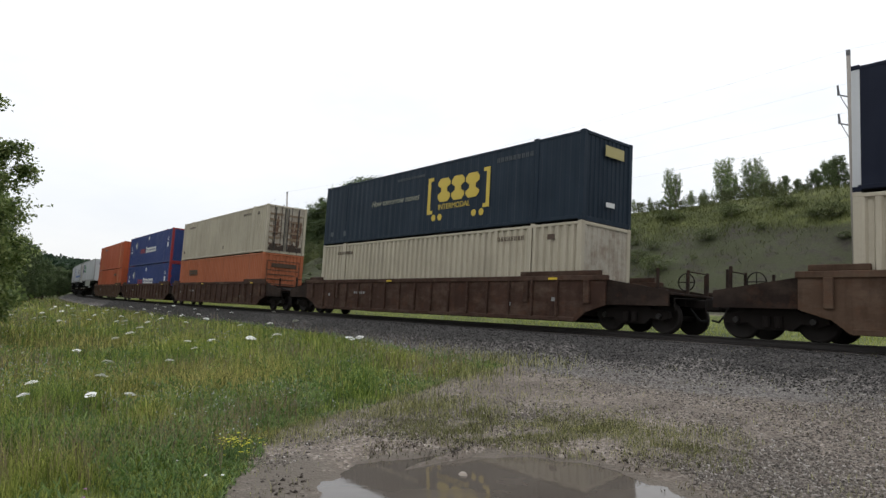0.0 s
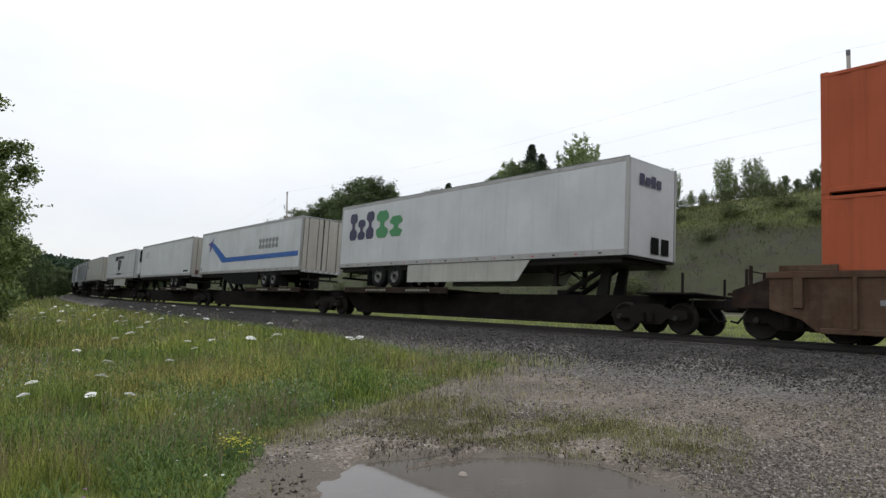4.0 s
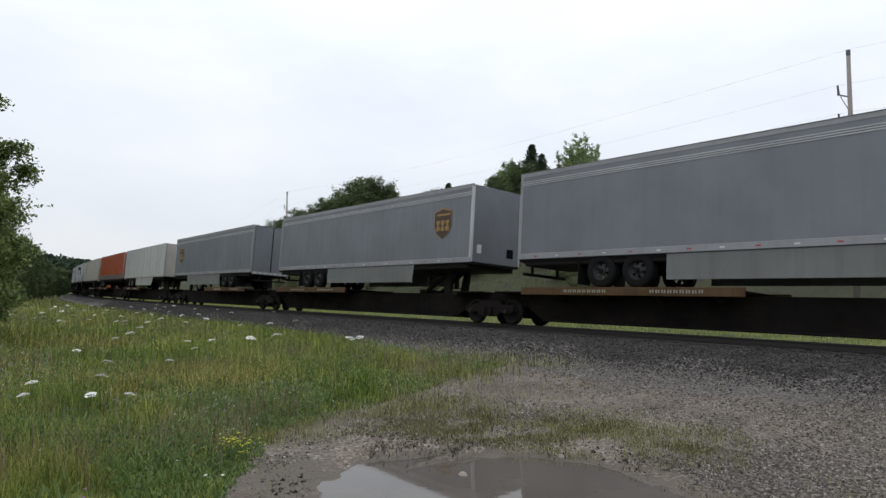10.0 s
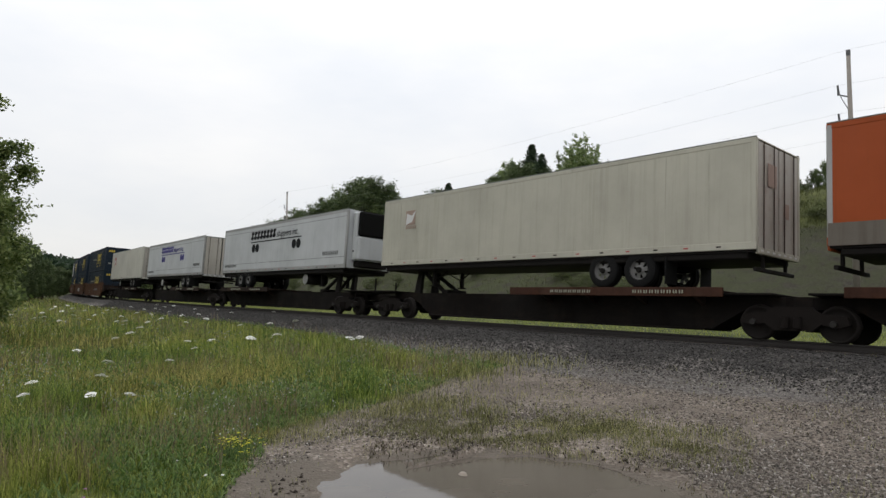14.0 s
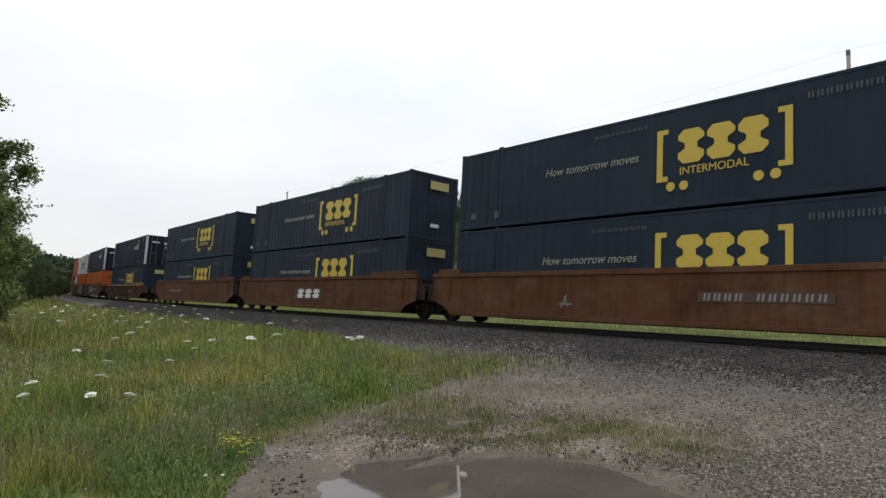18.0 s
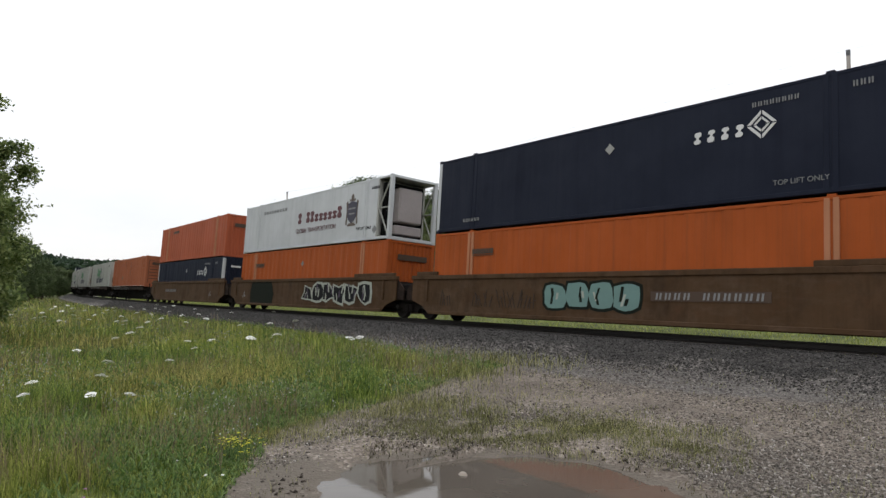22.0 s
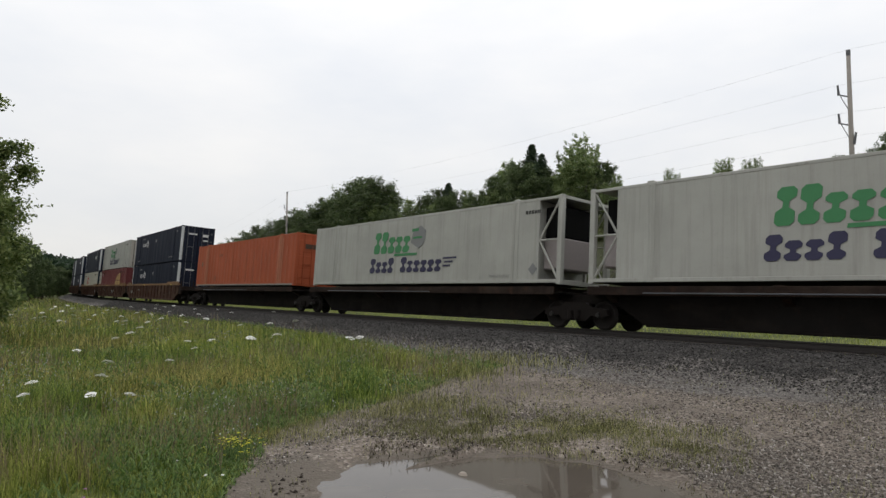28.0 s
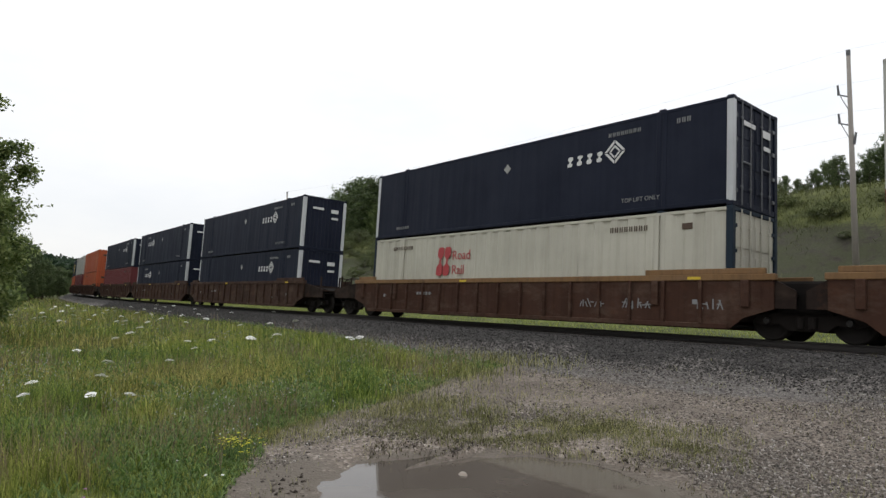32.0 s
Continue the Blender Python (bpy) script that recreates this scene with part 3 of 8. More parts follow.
blades("sparse_grass", np.stack([x, y, ground_z(x, y) - 0.01], -1), rng.uniform(0.025, 0.11, len(x)), 0.0046 * (r / 6) ** 0.6, rng.uniform(0.1, 0.9, len(x)), tuft_m, "thin short grass tufts growing through wet gravel")
x, y, r = fan(60000, 7.0, 24.0, 34, 62, 1.2)
e = field_edge(x, y)
keep = (e < 0.3) & (e > -3.2) & (near_track(x, y)[1] < -3.6) & (dd_of(x, y) > 9.5) & (rng.random(len(x)) < 0.55 * np.exp(e / 1.1) * np.clip(0.35 + 2.2 * fbm(x, y, 0.7, 3, 71), 0.05, 1))
x, y, r = x[keep], y[keep], r[keep]
blades("field_tip_grass", np.stack([x, y, ground_z(x, y) - 0.01], -1), rng.uniform(0.12, 0.42, len(x)), 0.006 * (r / 6) ** 0.7, rng.uniform(0.1, 0.8, len(x)), tuft_m, "thinning tall grass at the tip of the meadow")
x, y, r = fan(60000, 5.2, 14.0, 20, 66, 1.2)
q = puddle_q(x, y)
rr = x * CAM_R[0] + y * CAM_R[1]
want = 0.20 * np.exp(-((q - 1.12) / 0.12) ** 2) + 0.16 * np.exp(-((dd_of(x, y) - 8.9) / 1.4) ** 2) + 0.55 * np.exp(-((rr + 1.3) / 0.75) ** 2 - ((dd_of(x, y) - 7.4) / 0.9) ** 2)
keep = (field_edge(x, y) < 0.1) & (q > 0.93) & (rng.random(len(x)) < want * np.clip(0.1 + 3.0 * fbm(x, y, 1.4, 3, 73), 0.0, 1))
x, y, r = x[keep], y[keep], r[keep]
dead_m = leafy("dead_weeds", (0.016, 0.013, 0.008), (0.050, 0.042, 0.024), (0.12, 0.105, 0.05), 0.8, 0.1)
blades("dead_weeds", np.stack([x, y, ground_z(x, y) - 0.01], -1), rng.uniform(0.02, 0.10, len(x)), rng.uniform(0.006, 0.016, len(x)), rng.uniform(0.3, 1.6, len(x)), dead_m, "dark dead weeds and stalks on wet mud by the puddle")
s_, n2_ = rng.uniform(-110, 8, 45000), 3.6 + 9.5 * rng.random(45000) ** 1.3
x, y, _ = on_track(s_, n2_)
lime_m = leafy("trackside_grass", (0.13, 0.17, 0.03), (0.27, 0.31, 0.06), (0.42, 0.43, 0.12), 0.6, 0.35)
blades("trackside_grass", np.stack([x, y, ground_z(x, y) - 0.02], -1), rng.uniform(0.06, 0.2, len(x)), rng.uniform(0.015, 0.04, len(x)), rng.uniform(0.2, 0.8, len(x)), lime_m, "short bright grass strip beyond the track")


s_ = -120 + 135 * rng.random(170000)
n2_ = 14.5 + 18 * rng.random(170000) ** 0.75
x, y, _ = on_track(s_, n2_)
green = smooth(-14, -30, s_)                 # the slope is greener along the far stretch
want = 0.10 + 0.1 * green + 1.5 * (fbm(x, y, 0.2, 4, 51) - 0.06 + 0.33 * green) + 0.9 * smooth(22, 27, n2_)
keep = rng.random(len(x)) < np.clip(want, 0.04, 1)
x, y = x[keep], y[keep]
scrub_m = leafy("bank_scrub", (0.020, 0.026, 0.009), (0.060, 0.068, 0.024), (0.135, 0.140, 0.055), 0.6, 0.25)
lush = near_track(x, y)[1] + 1.6 * fbm(x, y, 0.2, 3, 57) > 24.0
crest_m = leafy("crest_grass", (0.034, 0.046, 0.012), (0.104, 0.122, 0.032), (0.21, 0.225, 0.075), 0.6, 0.35)
blades("crest_grass", np.stack([x, y, ground_z(x, y) - 0.03], -1)[lush], rng.uniform(0.12, 0.42, len(x))[lush], rng.uniform(0.02, 0.05, len(x))[lush], rng.uniform(0.2, 1.2, len(x))[lush], crest_m, "lush olive-green grass along the bank's crest")
x, y = x[~lush], y[~lush]
blades("bank_scrub", np.stack([x, y, ground_z(x, y) - 0.03], -1), rng.uniform(0.06, 0.28, len(x)), rng.uniform(0.015, 0.04, len(x)), rng.uniform(0.2, 1.3, len(x)), scrub_m, "rough dry scrub growing in patches on the bank")


def stones(name, x, y, z, size, mat, label):
    """Angular stones, eight faces each."""
    k = len(x)
    octa = np.array([(1, 0, 0), (-1, 0, 0), (0, 1, 0), (0, -1, 0), (0, 0, 1), (0, 0, -1)], dtype=float)
    a = rng.uniform(0, 2 * math.pi, k)
    scale = size[:, None] * rng.uniform(0.5, 1.25, (k, 3)) * np.array([1, 1, 0.7])
    v = octa[None] * rng.uniform(0.65, 1.15, (k, 6, 1)) * scale[:, None] + rng.normal(0, 0.18, (k, 6, 3)) * size[:, None, None]
    c, s = np.cos(a)[:, None], np.sin(a)[:, None]
    v = np.stack([v[..., 0] * c - v[..., 1] * s, v[..., 0] * s + v[..., 1] * c, v[..., 2]], -1) + np.stack([x, y, z], -1)[:, None]
    tri = np.array([0, 2, 4, 2, 1, 4, 1, 3, 4, 3, 0, 4, 2, 0, 5, 1, 2, 5, 3, 1, 5, 0, 3, 5])
    faces = ((np.arange(k) * 6)[:, None] + tri).reshape(-1)
    return tagged(new(name, fast_mesh(name, v.reshape(-1, 3), faces, 3, mat)), label, "gravel", kind="stuff")


def stone_mat(name, stops):
    m, n, l, b = shader(name, 0.85, 0.0, 0.35)
    geo = n.new("ShaderNodeNewGeometry")
    co = n.new("ShaderNodeTexCoord").outputs["Object"]
    c = ramp_node(n, l, geo.outputs["Random Per Island"], stops)
    l.new(mix_node(n, l, noise_node(n, l, co, 60.0, 4.0), c, tuple(v * 0.55 for v in stops[1][1])), b.inputs["Base Color"])
    return m


gravel_m = stone_mat("loose_gravel", [(0.0, (0.042, 0.036, 0.031)), (0.25, (0.100, 0.086, 0.073)), (0.55, (0.195, 0.169, 0.146)), (0.8, (0.325, 0.288, 0.252)), (1.0, (0.62, 0.58, 0.53))])
ballast_m = stone_mat("track_ballast", [(0.0, (0.029, 0.027, 0.026)), (0.6, (0.062, 0.058, 0.055)), (0.88, (0.11, 0.103, 0.096)), (1.0, (0.26, 0.245, 0.225))])
x, y, r = fan(190000, 5.0, 17.5, 6, 66, 1.25)
keep = (field_edge(x, y) < 0.3) & (puddle_q(x, y) > 1.1 + 0.15 * rng.random(len(x))) & (near_track(x, y)[1] < -1.9 - 1.5 * rng.random(len(x)))
rr = x * CAM_R[0] + y * CAM_R[1]
keep &= rng.random(len(x)) < np.clip(0.16 + 0.5 * smooth(0.0, 3.5, rr) + 1.5 * fbm(x, y, 0.5, 4, 15), 0.05, 1)
x, y, r = x[keep], y[keep], r[keep]
stones("loose_gravel", x, y, ground_z(x, y) + 0.003, 0.005 + 0.017 * rng.random(len(x)) ** 3.0 * (1 + r / 16), gravel_m, "loose grey and tan gravel stones on damp packed soil")
x, y, r = fan(16000, 1.0, 12.0, -120, 92, 0.6)
keep = (field_edge(x, y) < 0.1) & (puddle_q(x, y) > 1.2) & (near_track(x, y)[1] < -4)
x, y, r = x[keep], y[keep], r[keep]
stones("loose_gravel", x, y, ground_z(x, y) + 0.003, 0.006 + 0.022 * rng.random(len(x)) ** 3.0, gravel_m, "loose grey and tan gravel stones on damp packed soil")
s_ = 4 - 79 * rng.random(52000) ** 1.6
n2_ = -0.95 - np.where(rng.random(52000) < 0.72, 1.9 * rng.random(52000) ** 1.15, 1.5 + np.abs(rng.normal(0, 0.95, 52000)))
x, y, _ = on_track(s_, n2_)
stones("track_ballast", x, y, ground_z(x, y) + 0.012, rng.uniform(0.012, 0.030, len(x)) * (1 + np.abs(s_) / 60), ballast_m, "dark crushed-stone ballast shoulder along the track")

x, y, r = fan(26000, 6.0, 12.0, 30, 66, 1.2)
rr, dd = x * CAM_R[0] + y * CAM_R[1], dd_of(x, y)
speck = np.exp(-((rr + 0.9) / 1.0) ** 2 - ((dd - 8.4 - 0.55 * (rr + 0.9)) / 0.75) ** 2) + 0.5 * np.exp(-((rr - 0.4) / 1.2) ** 2 - ((dd - 10.2) / 0.8) ** 2)
keep = (field_edge(x, y) < 0.1) & (puddle_q(x, y) > 1.08) & (rng.random(len(x)) < 0.6 * speck * np.clip(0.15 + 2.6 * fbm(x, y, 1.6, 3, 83), 0, 1))
x, y, r = x[keep], y[keep], r[keep]
speck_m = stone_mat("washed_stones", [(0.0, (0.012, 0.010, 0.008)), (0.4, (0.07, 0.058, 0.048)), (0.7, (0.30, 0.27, 0.235)), (1.0, (0.78, 0.75, 0.70))])
stones("washed_stones", x, y, ground_z(x, y) + 0.006, 0.008 + 0.022 * rng.random(len(x)) ** 2.0, speck_m, "washed pale and dark stones between grass and puddle")
x, y, r = fan(24000, 5.2, 11.5, 22, 64, 1.2)
q = puddle_q(x, y)
keep = (field_edge(x, y) < 0.2) & (q > 1.02) & (rng.random(len(x)) < 0.32 * np.exp(-((q - 1.2) / 0.18) ** 2) * np.clip(0.05 + 2.6 * fbm(x, y, 1.1, 3, 81), 0, 1))
x, y, r = x[keep], y[keep], r[keep]
clod_m = stone_mat("wet_clods", [(0.0, (0.014, 0.010, 0.007)), (0.5, (0.045, 0.034, 0.025)), (0.85, (0.11, 0.09, 0.07)), (1.0, (0.34, 0.30, 0.25))])
stones("mud_clods", x, y, ground_z(x, y) + 0.006, 0.008 + 0.026 * rng.random(len(x)) ** 2.2, clod_m, "dark wet clods and stones round the puddle's edge")

pebble_at = (6.99 * CAM_D[0] + 0.22 * CAM_R[0], 6.99 * CAM_D[1] + 0.22 * CAM_R[1])
pebble = Geo()
for k in range(2):
    ring_ = [(math.cos(a) * (0.075 - 0.03 * k) * random.uniform(0.8, 1.1), math.sin(a) * (0.05 - 0.02 * k) * random.uniform(0.8, 1.1), 0.035 * k - 0.03) for a in np.linspace(0, 2 * math.pi, 9)[:-1]]
    pebble.v += ring_
pebble.f = [(i, (i + 1) % 8, (i + 1) % 8 + 8, i + 8) for i in range(8)] + [tuple(range(8, 16)), tuple(range(7, -1, -1))]
stone_o = tagged(part("stone", pebble, plain("pale_stone", (0.30, 0.26, 0.22), 0.8), None), "single pale stone breaking the puddle's surface", "stone")
stone_o.location = (pebble_at[0], pebble_at[1], WATER_Z + 0.02)

# wild carrot flowers, each with a stem and a flat white head
stem_m = plain("flower_stem", (0.07, 0.13, 0.03), 0.6)
white_m = plain("white_petals", (0.78, 0.78, 0.74), 0.7, 0.0, 0.1)
head = Geo()
for i in range(60):
    a, q = random.uniform(0, 6.283), math.sqrt(random.random())
    c = Vector((q * math.cos(a), q * math.sin(a), 0.40 * (1 - q * q))) * 0.072
    w = random.uniform(0.010, 0.017)
    head.add([c + Vector((w * math.cos(g), w * math.sin(g), random.uniform(-0.003, 0.003))) for g in (0, 1.05, 2.1, 3.14, 4.19, 5.24)] + [c - Vector((0, 0, 0.006))], [(0, 1, 2, 3, 4, 5), (0, 6, 1), (2, 6, 3), (4, 6, 5)])
head_me = head.mesh("flower_head", white_m)
stem_me = Geo().tube((0, 0, 0), (0.03, 0.02, 0.4), 0.003, 0.002, 5).tube((0.03, 0.02, 0.4), (0, 0, 0.71), 0.002, 0.0015, 5).tube((0.03, 0.02, 0.4), (0.10, 0.05, 0.5), 0.0015, 0.001, 4).mesh("stem", stem_m)


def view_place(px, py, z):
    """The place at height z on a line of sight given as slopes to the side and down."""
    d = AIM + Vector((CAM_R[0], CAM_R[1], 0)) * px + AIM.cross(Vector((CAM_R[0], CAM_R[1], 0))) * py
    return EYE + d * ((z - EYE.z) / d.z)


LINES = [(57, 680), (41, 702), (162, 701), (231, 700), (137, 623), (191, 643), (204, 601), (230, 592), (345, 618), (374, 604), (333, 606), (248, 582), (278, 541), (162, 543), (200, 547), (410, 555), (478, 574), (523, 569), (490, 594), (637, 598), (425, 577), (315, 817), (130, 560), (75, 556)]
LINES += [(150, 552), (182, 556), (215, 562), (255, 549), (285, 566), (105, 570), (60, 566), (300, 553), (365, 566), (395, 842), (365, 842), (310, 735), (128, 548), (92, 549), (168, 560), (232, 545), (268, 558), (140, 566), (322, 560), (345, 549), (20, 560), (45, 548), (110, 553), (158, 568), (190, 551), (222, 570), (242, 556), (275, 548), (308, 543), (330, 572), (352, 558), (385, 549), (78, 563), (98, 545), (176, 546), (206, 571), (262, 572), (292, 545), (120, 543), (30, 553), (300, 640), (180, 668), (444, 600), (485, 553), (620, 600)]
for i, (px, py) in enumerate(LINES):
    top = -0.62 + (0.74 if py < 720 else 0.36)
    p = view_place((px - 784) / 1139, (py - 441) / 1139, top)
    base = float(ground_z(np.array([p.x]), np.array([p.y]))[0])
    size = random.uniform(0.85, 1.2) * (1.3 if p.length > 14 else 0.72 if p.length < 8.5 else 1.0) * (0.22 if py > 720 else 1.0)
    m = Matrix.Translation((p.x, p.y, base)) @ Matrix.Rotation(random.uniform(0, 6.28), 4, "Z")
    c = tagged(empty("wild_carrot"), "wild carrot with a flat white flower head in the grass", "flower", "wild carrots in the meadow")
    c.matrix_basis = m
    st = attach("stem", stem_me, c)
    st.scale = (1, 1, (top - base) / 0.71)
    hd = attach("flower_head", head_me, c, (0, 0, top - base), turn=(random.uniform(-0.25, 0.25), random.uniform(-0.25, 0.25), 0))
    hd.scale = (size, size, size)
yellow_m = plain("yellow_petals", (0.62, 0.60, 0.03), 0.6, 0.0, 0.08)
purple_m = plain("purple_petals", (0.30, 0.10, 0.32), 0.6, 0.0, 0.2)


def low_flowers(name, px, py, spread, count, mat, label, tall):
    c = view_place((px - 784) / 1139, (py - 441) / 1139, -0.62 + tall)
    g, st = Geo(), Geo()
    for i in range(count):
        x, y = c.x + random.gauss(0, spread), c.y + random.gauss(0, spread)
        z0 = float(ground_z(np.array([x]), np.array([y]))[0])
        z1 = z0 + tall * random.uniform(0.5, 1.3)
        st.tube((x, y, z0), (x, y, z1), 0.002, 0.0015, 3, False)
        w = random.uniform(0.009, 0.015)
        for k in range(5):
            a = k * 1.2566 + random.random()
            g.add([(x, y, z1), (x + w * math.cos(a - 0.5), y + w * math.sin(a - 0.5), z1 + 0.006), (x + 1.25 * w * math.cos(a), y + 1.25 * w * math.sin(a), z1 + 0.004), (x + w * math.cos(a + 0.5), y + w * math.sin(a + 0.5), z1 + 0.006)], [(0, 1, 2, 3)])
    o = tagged(empty(name), label, "flowers")
    tagged(part("stem", st, stem_m, o), kind="stuff")
    tagged(part("petals", g, mat, o), kind="stuff")


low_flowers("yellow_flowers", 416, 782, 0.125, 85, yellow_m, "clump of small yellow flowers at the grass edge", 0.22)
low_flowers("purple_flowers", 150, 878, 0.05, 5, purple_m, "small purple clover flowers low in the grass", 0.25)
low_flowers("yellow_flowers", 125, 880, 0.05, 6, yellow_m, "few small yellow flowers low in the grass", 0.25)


# ================= trees =================
bark_m = plain("tree_bark", (0.10, 0.085, 0.07), 0.9, 0.0, 0.4, 6.0, 0.5)
leaf_a = leafy("leaves_broad", (0.030, 0.052, 0.020), (0.080, 0.122, 0.042), (0.200, 0.250, 0.095))
leaf_b = leafy("leaves_light", (0.070, 0.118, 0.036), (0.165, 0.235, 0.075), (0.33, 0.385, 0.15))
leaf_c = leafy("needles", (0.022, 0.046, 0.022), (0.053, 0.090, 0.041), (0.093, 0.141, 0.066))
leaf_d = leafy("brush_leaves", (0.036, 0.054, 0.016), (0.085, 0.112, 0.032), (0.18, 0.205, 0.070))


def leaf_cloud(points, size, flat=0.3):
    """Leaf-shaped quads at the points, turned at random."""
    k = len(points)
    d = rng.normal(0, 1, (k, 3))
    d[:, 2] *= flat + 0.5
    d /= np.linalg.norm(d, axis=1)[:, None]
    e = np.cross(d, rng.normal(0, 1, (k, 3)))
    e /= np.linalg.norm(e, axis=1)[:, None]
    w = size * rng.uniform(0.6, 1.3, k)
    d, e = d * w[:, None], e * w[:, None] * 0.55
    v = np.stack([points - d, points + e - 0.1 * d, points + d, points - e - 0.1 * d], 1)
    return v.reshape(-1, 3), np.arange(k * 4)


def broad_tree(height, spread, leaves, leaf_size, mat, seed, low=0.18, airy=0.0, pointed=0.0, limbs=46, upward=0.25, rise=0.0):
    """Trunk, limbs and twigs; the leaves sit in loose sprays along the twigs. Stands at the origin."""
    r = random.Random(seed)
    trunk = Geo()
    pts = [Vector((0, 0, -0.3))]
    lean = Vector((r.uniform(-0.06, 0.06), r.uniform(-0.06, 0.06), 1))
    for i in range(1, 7):
        pts.append(Vector((lean.x * i * height / 7 + r.uniform(-0.1, 0.1), lean.y * i * height / 7 + r.uniform(-0.1, 0.1), i * height * 0.135)))
    rad = height * 0.016
    for i, (p, q) in enumerate(zip(pts, pts[1:])):
        trunk.tube(p, q, rad * (1 - i * 0.14), rad * (1 - (i + 1) * 0.14), 8, False)
    sprays, weight = [], []
    for i in range(limbs):
        f = low + (1 - low) * ((i + r.random()) / limbs)
        root = pts[0].lerp(pts[-1], min(0.98, 0.02 + f * 0.86 * (1 - 0.3 * rise)))
        wide = spread * (1 - pointed * f) * math.sin(math.pi * (0.2 + 0.74 * f)) ** 0.75
        a = i * 2.4 + r.uniform(-0.6, 0.6)
        out = wide * r.uniform(0.5, 1.0)
        tip = Vector((root.x + math.cos(a) * out, root.y + math.sin(a) * out, min(0.97 * height, max(0.03 * height, height * (f + r.uniform(-0.05, 0.07)) + rise * out))))
        mid = root.lerp(tip, 0.5) + Vector((0, 0, 0.02 * height))
        trunk.tube(root, mid, rad * 0.34 * (1.1 - f), rad * 0.18 * (1.1 - f), 5, False)
        trunk.tube(mid, tip, rad * 0.18 * (1.1 - f), rad * 0.04, 4, False)
        for k in range(7):
            q = 0.3 + 0.7 * (k + r.random()) / 7
            start = root.lerp(mid, q * 2) if q < 0.5 else mid.lerp(tip, q * 2 - 1)
            d = Vector((math.cos(a), math.sin(a), 0)) * 0.5 + Vector((r.gauss(0, 0.7), r.gauss(0, 0.7), r.gauss(upward, 0.5)))
            end = start + d.normalized() * spread * r.uniform(0.14, 0.34)
            end.z = min(end.z, height)
            trunk.tube(start, end, rad * 0.06, rad * 0.02, 3, False)
            sprays.append((start, end))
            weight.append(r.uniform(0.35, 1.3) * (0.55 if r.random() < airy * 0.5 else 1.0))
    scale = leaves / sum(weight)
    allp = []
    for (p, q), w in zip(sprays, weight):
        k = max(3, int(w * scale))
        t = rng.random(k)[:, None] ** 0.7
        allp.append(np.array(p) * (1 - t) + np.array(q) * t + rng.normal(0, 1, (k, 3)) * spread * (0.062 - 0.022 * airy))
    v, f = leaf_cloud(np.concatenate(allp), leaf_size)
    return trunk.mesh("trunk", bark_m, True), fast_mesh("crown", v, f, 4, mat)


def conifer_tree(height, spread, leaves, mat, seed):
    """A straight trunk with drooping boughs at all heights, densely needled."""
    r = random.Random(seed)
    trunk = Geo().tube((0, 0, -0.3), (0, 0, height * 0.96), height * 0.016, 0.02, 8, False)
    allp = []
    boughs = 210
    for i in range(boughs):
        f = ((i + r.random()) / boughs) ** 1.15
        z, wide = height * (0.05 + 0.93 * f), spread * (1 - f) ** 0.8 * r.uniform(0.65, 1.12) + 0.14
        a = i * 2.4 + r.uniform(-0.4, 0.4)
        tip = Vector((math.cos(a) * wide, math.sin(a) * wide, z + r.uniform(-0.2, 0.12) * wide))
        trunk.tube((0, 0, z), tip, 0.028 * (1.1 - f), 0.006, 3, False)
        k = max(8, int(leaves / boughs * (1.6 - 1.2 * f)))
        t = rng.random(k)[:, None] ** 0.6
        allp.append(np.array([0, 0, z])[None] * (1 - t) + np.array(tip)[None] * t + rng.normal(0, 1, (k, 3)) * np.array([0.16, 0.16, 0.2]) * (0.35 + wide * 0.42))
    v, f = leaf_cloud(np.concatenate(allp), 0.14, 0.1)
    return trunk.mesh("trunk", bark_m, True), fast_mesh("crown", v, f, 4, mat)


TREES = {"oak": (10.0, broad_tree(10, 3.4, 17000, 0.115, leaf_a, 1, 0.03, 0.2, 0.1, 50, 0.7, 0.25)), "ash": (10.0, broad_tree(10, 3.0, 15000, 0.11, leaf_a, 2, 0.04, 0.3, 0.2, 46, 0.8, 0.3)),
         "poplar": (10.0, broad_tree(10, 1.9, 4600, 0.095, leaf_b, 3, 0.12, 1.0, 0.3, 34, 1.2, 0.7)), "birch": (10.0, broad_tree(10, 2.4, 10500, 0.105, leaf_b, 4, 0.04, 0.4, 0.3, 44, 0.9, 0.5)),
         "spruce": (10.0, conifer_tree(10, 2.5, 13000, leaf_c, 5)), "brush": (3.0, broad_tree(3, 2.0, 4200, 0.065, leaf_d, 6, 0.0, 0.3, 0.0, 40, 0.5, 0.2)),
         "sapling": (6.0, broad_tree(6, 1.65, 4600, 0.078, leaf_b, 8, 0.0, 0.8, 0.45, 44, 1.0, 0.75))}
TALK = {"oak": "dense dark-green broadleaf tree on the ridge", "ash": "broadleaf tree with a rounded uneven crown on the ridge", "poplar": "tall airy poplar with light foliage above its neighbours",
        "birch": "slim light-green broadleaf tree on the ridge", "spruce": "dark pointed conifer among broadleaf trees", "brush": "low green brush on the bank's edge", "sapling": "thin young tree with sparse leaves on the bank"}


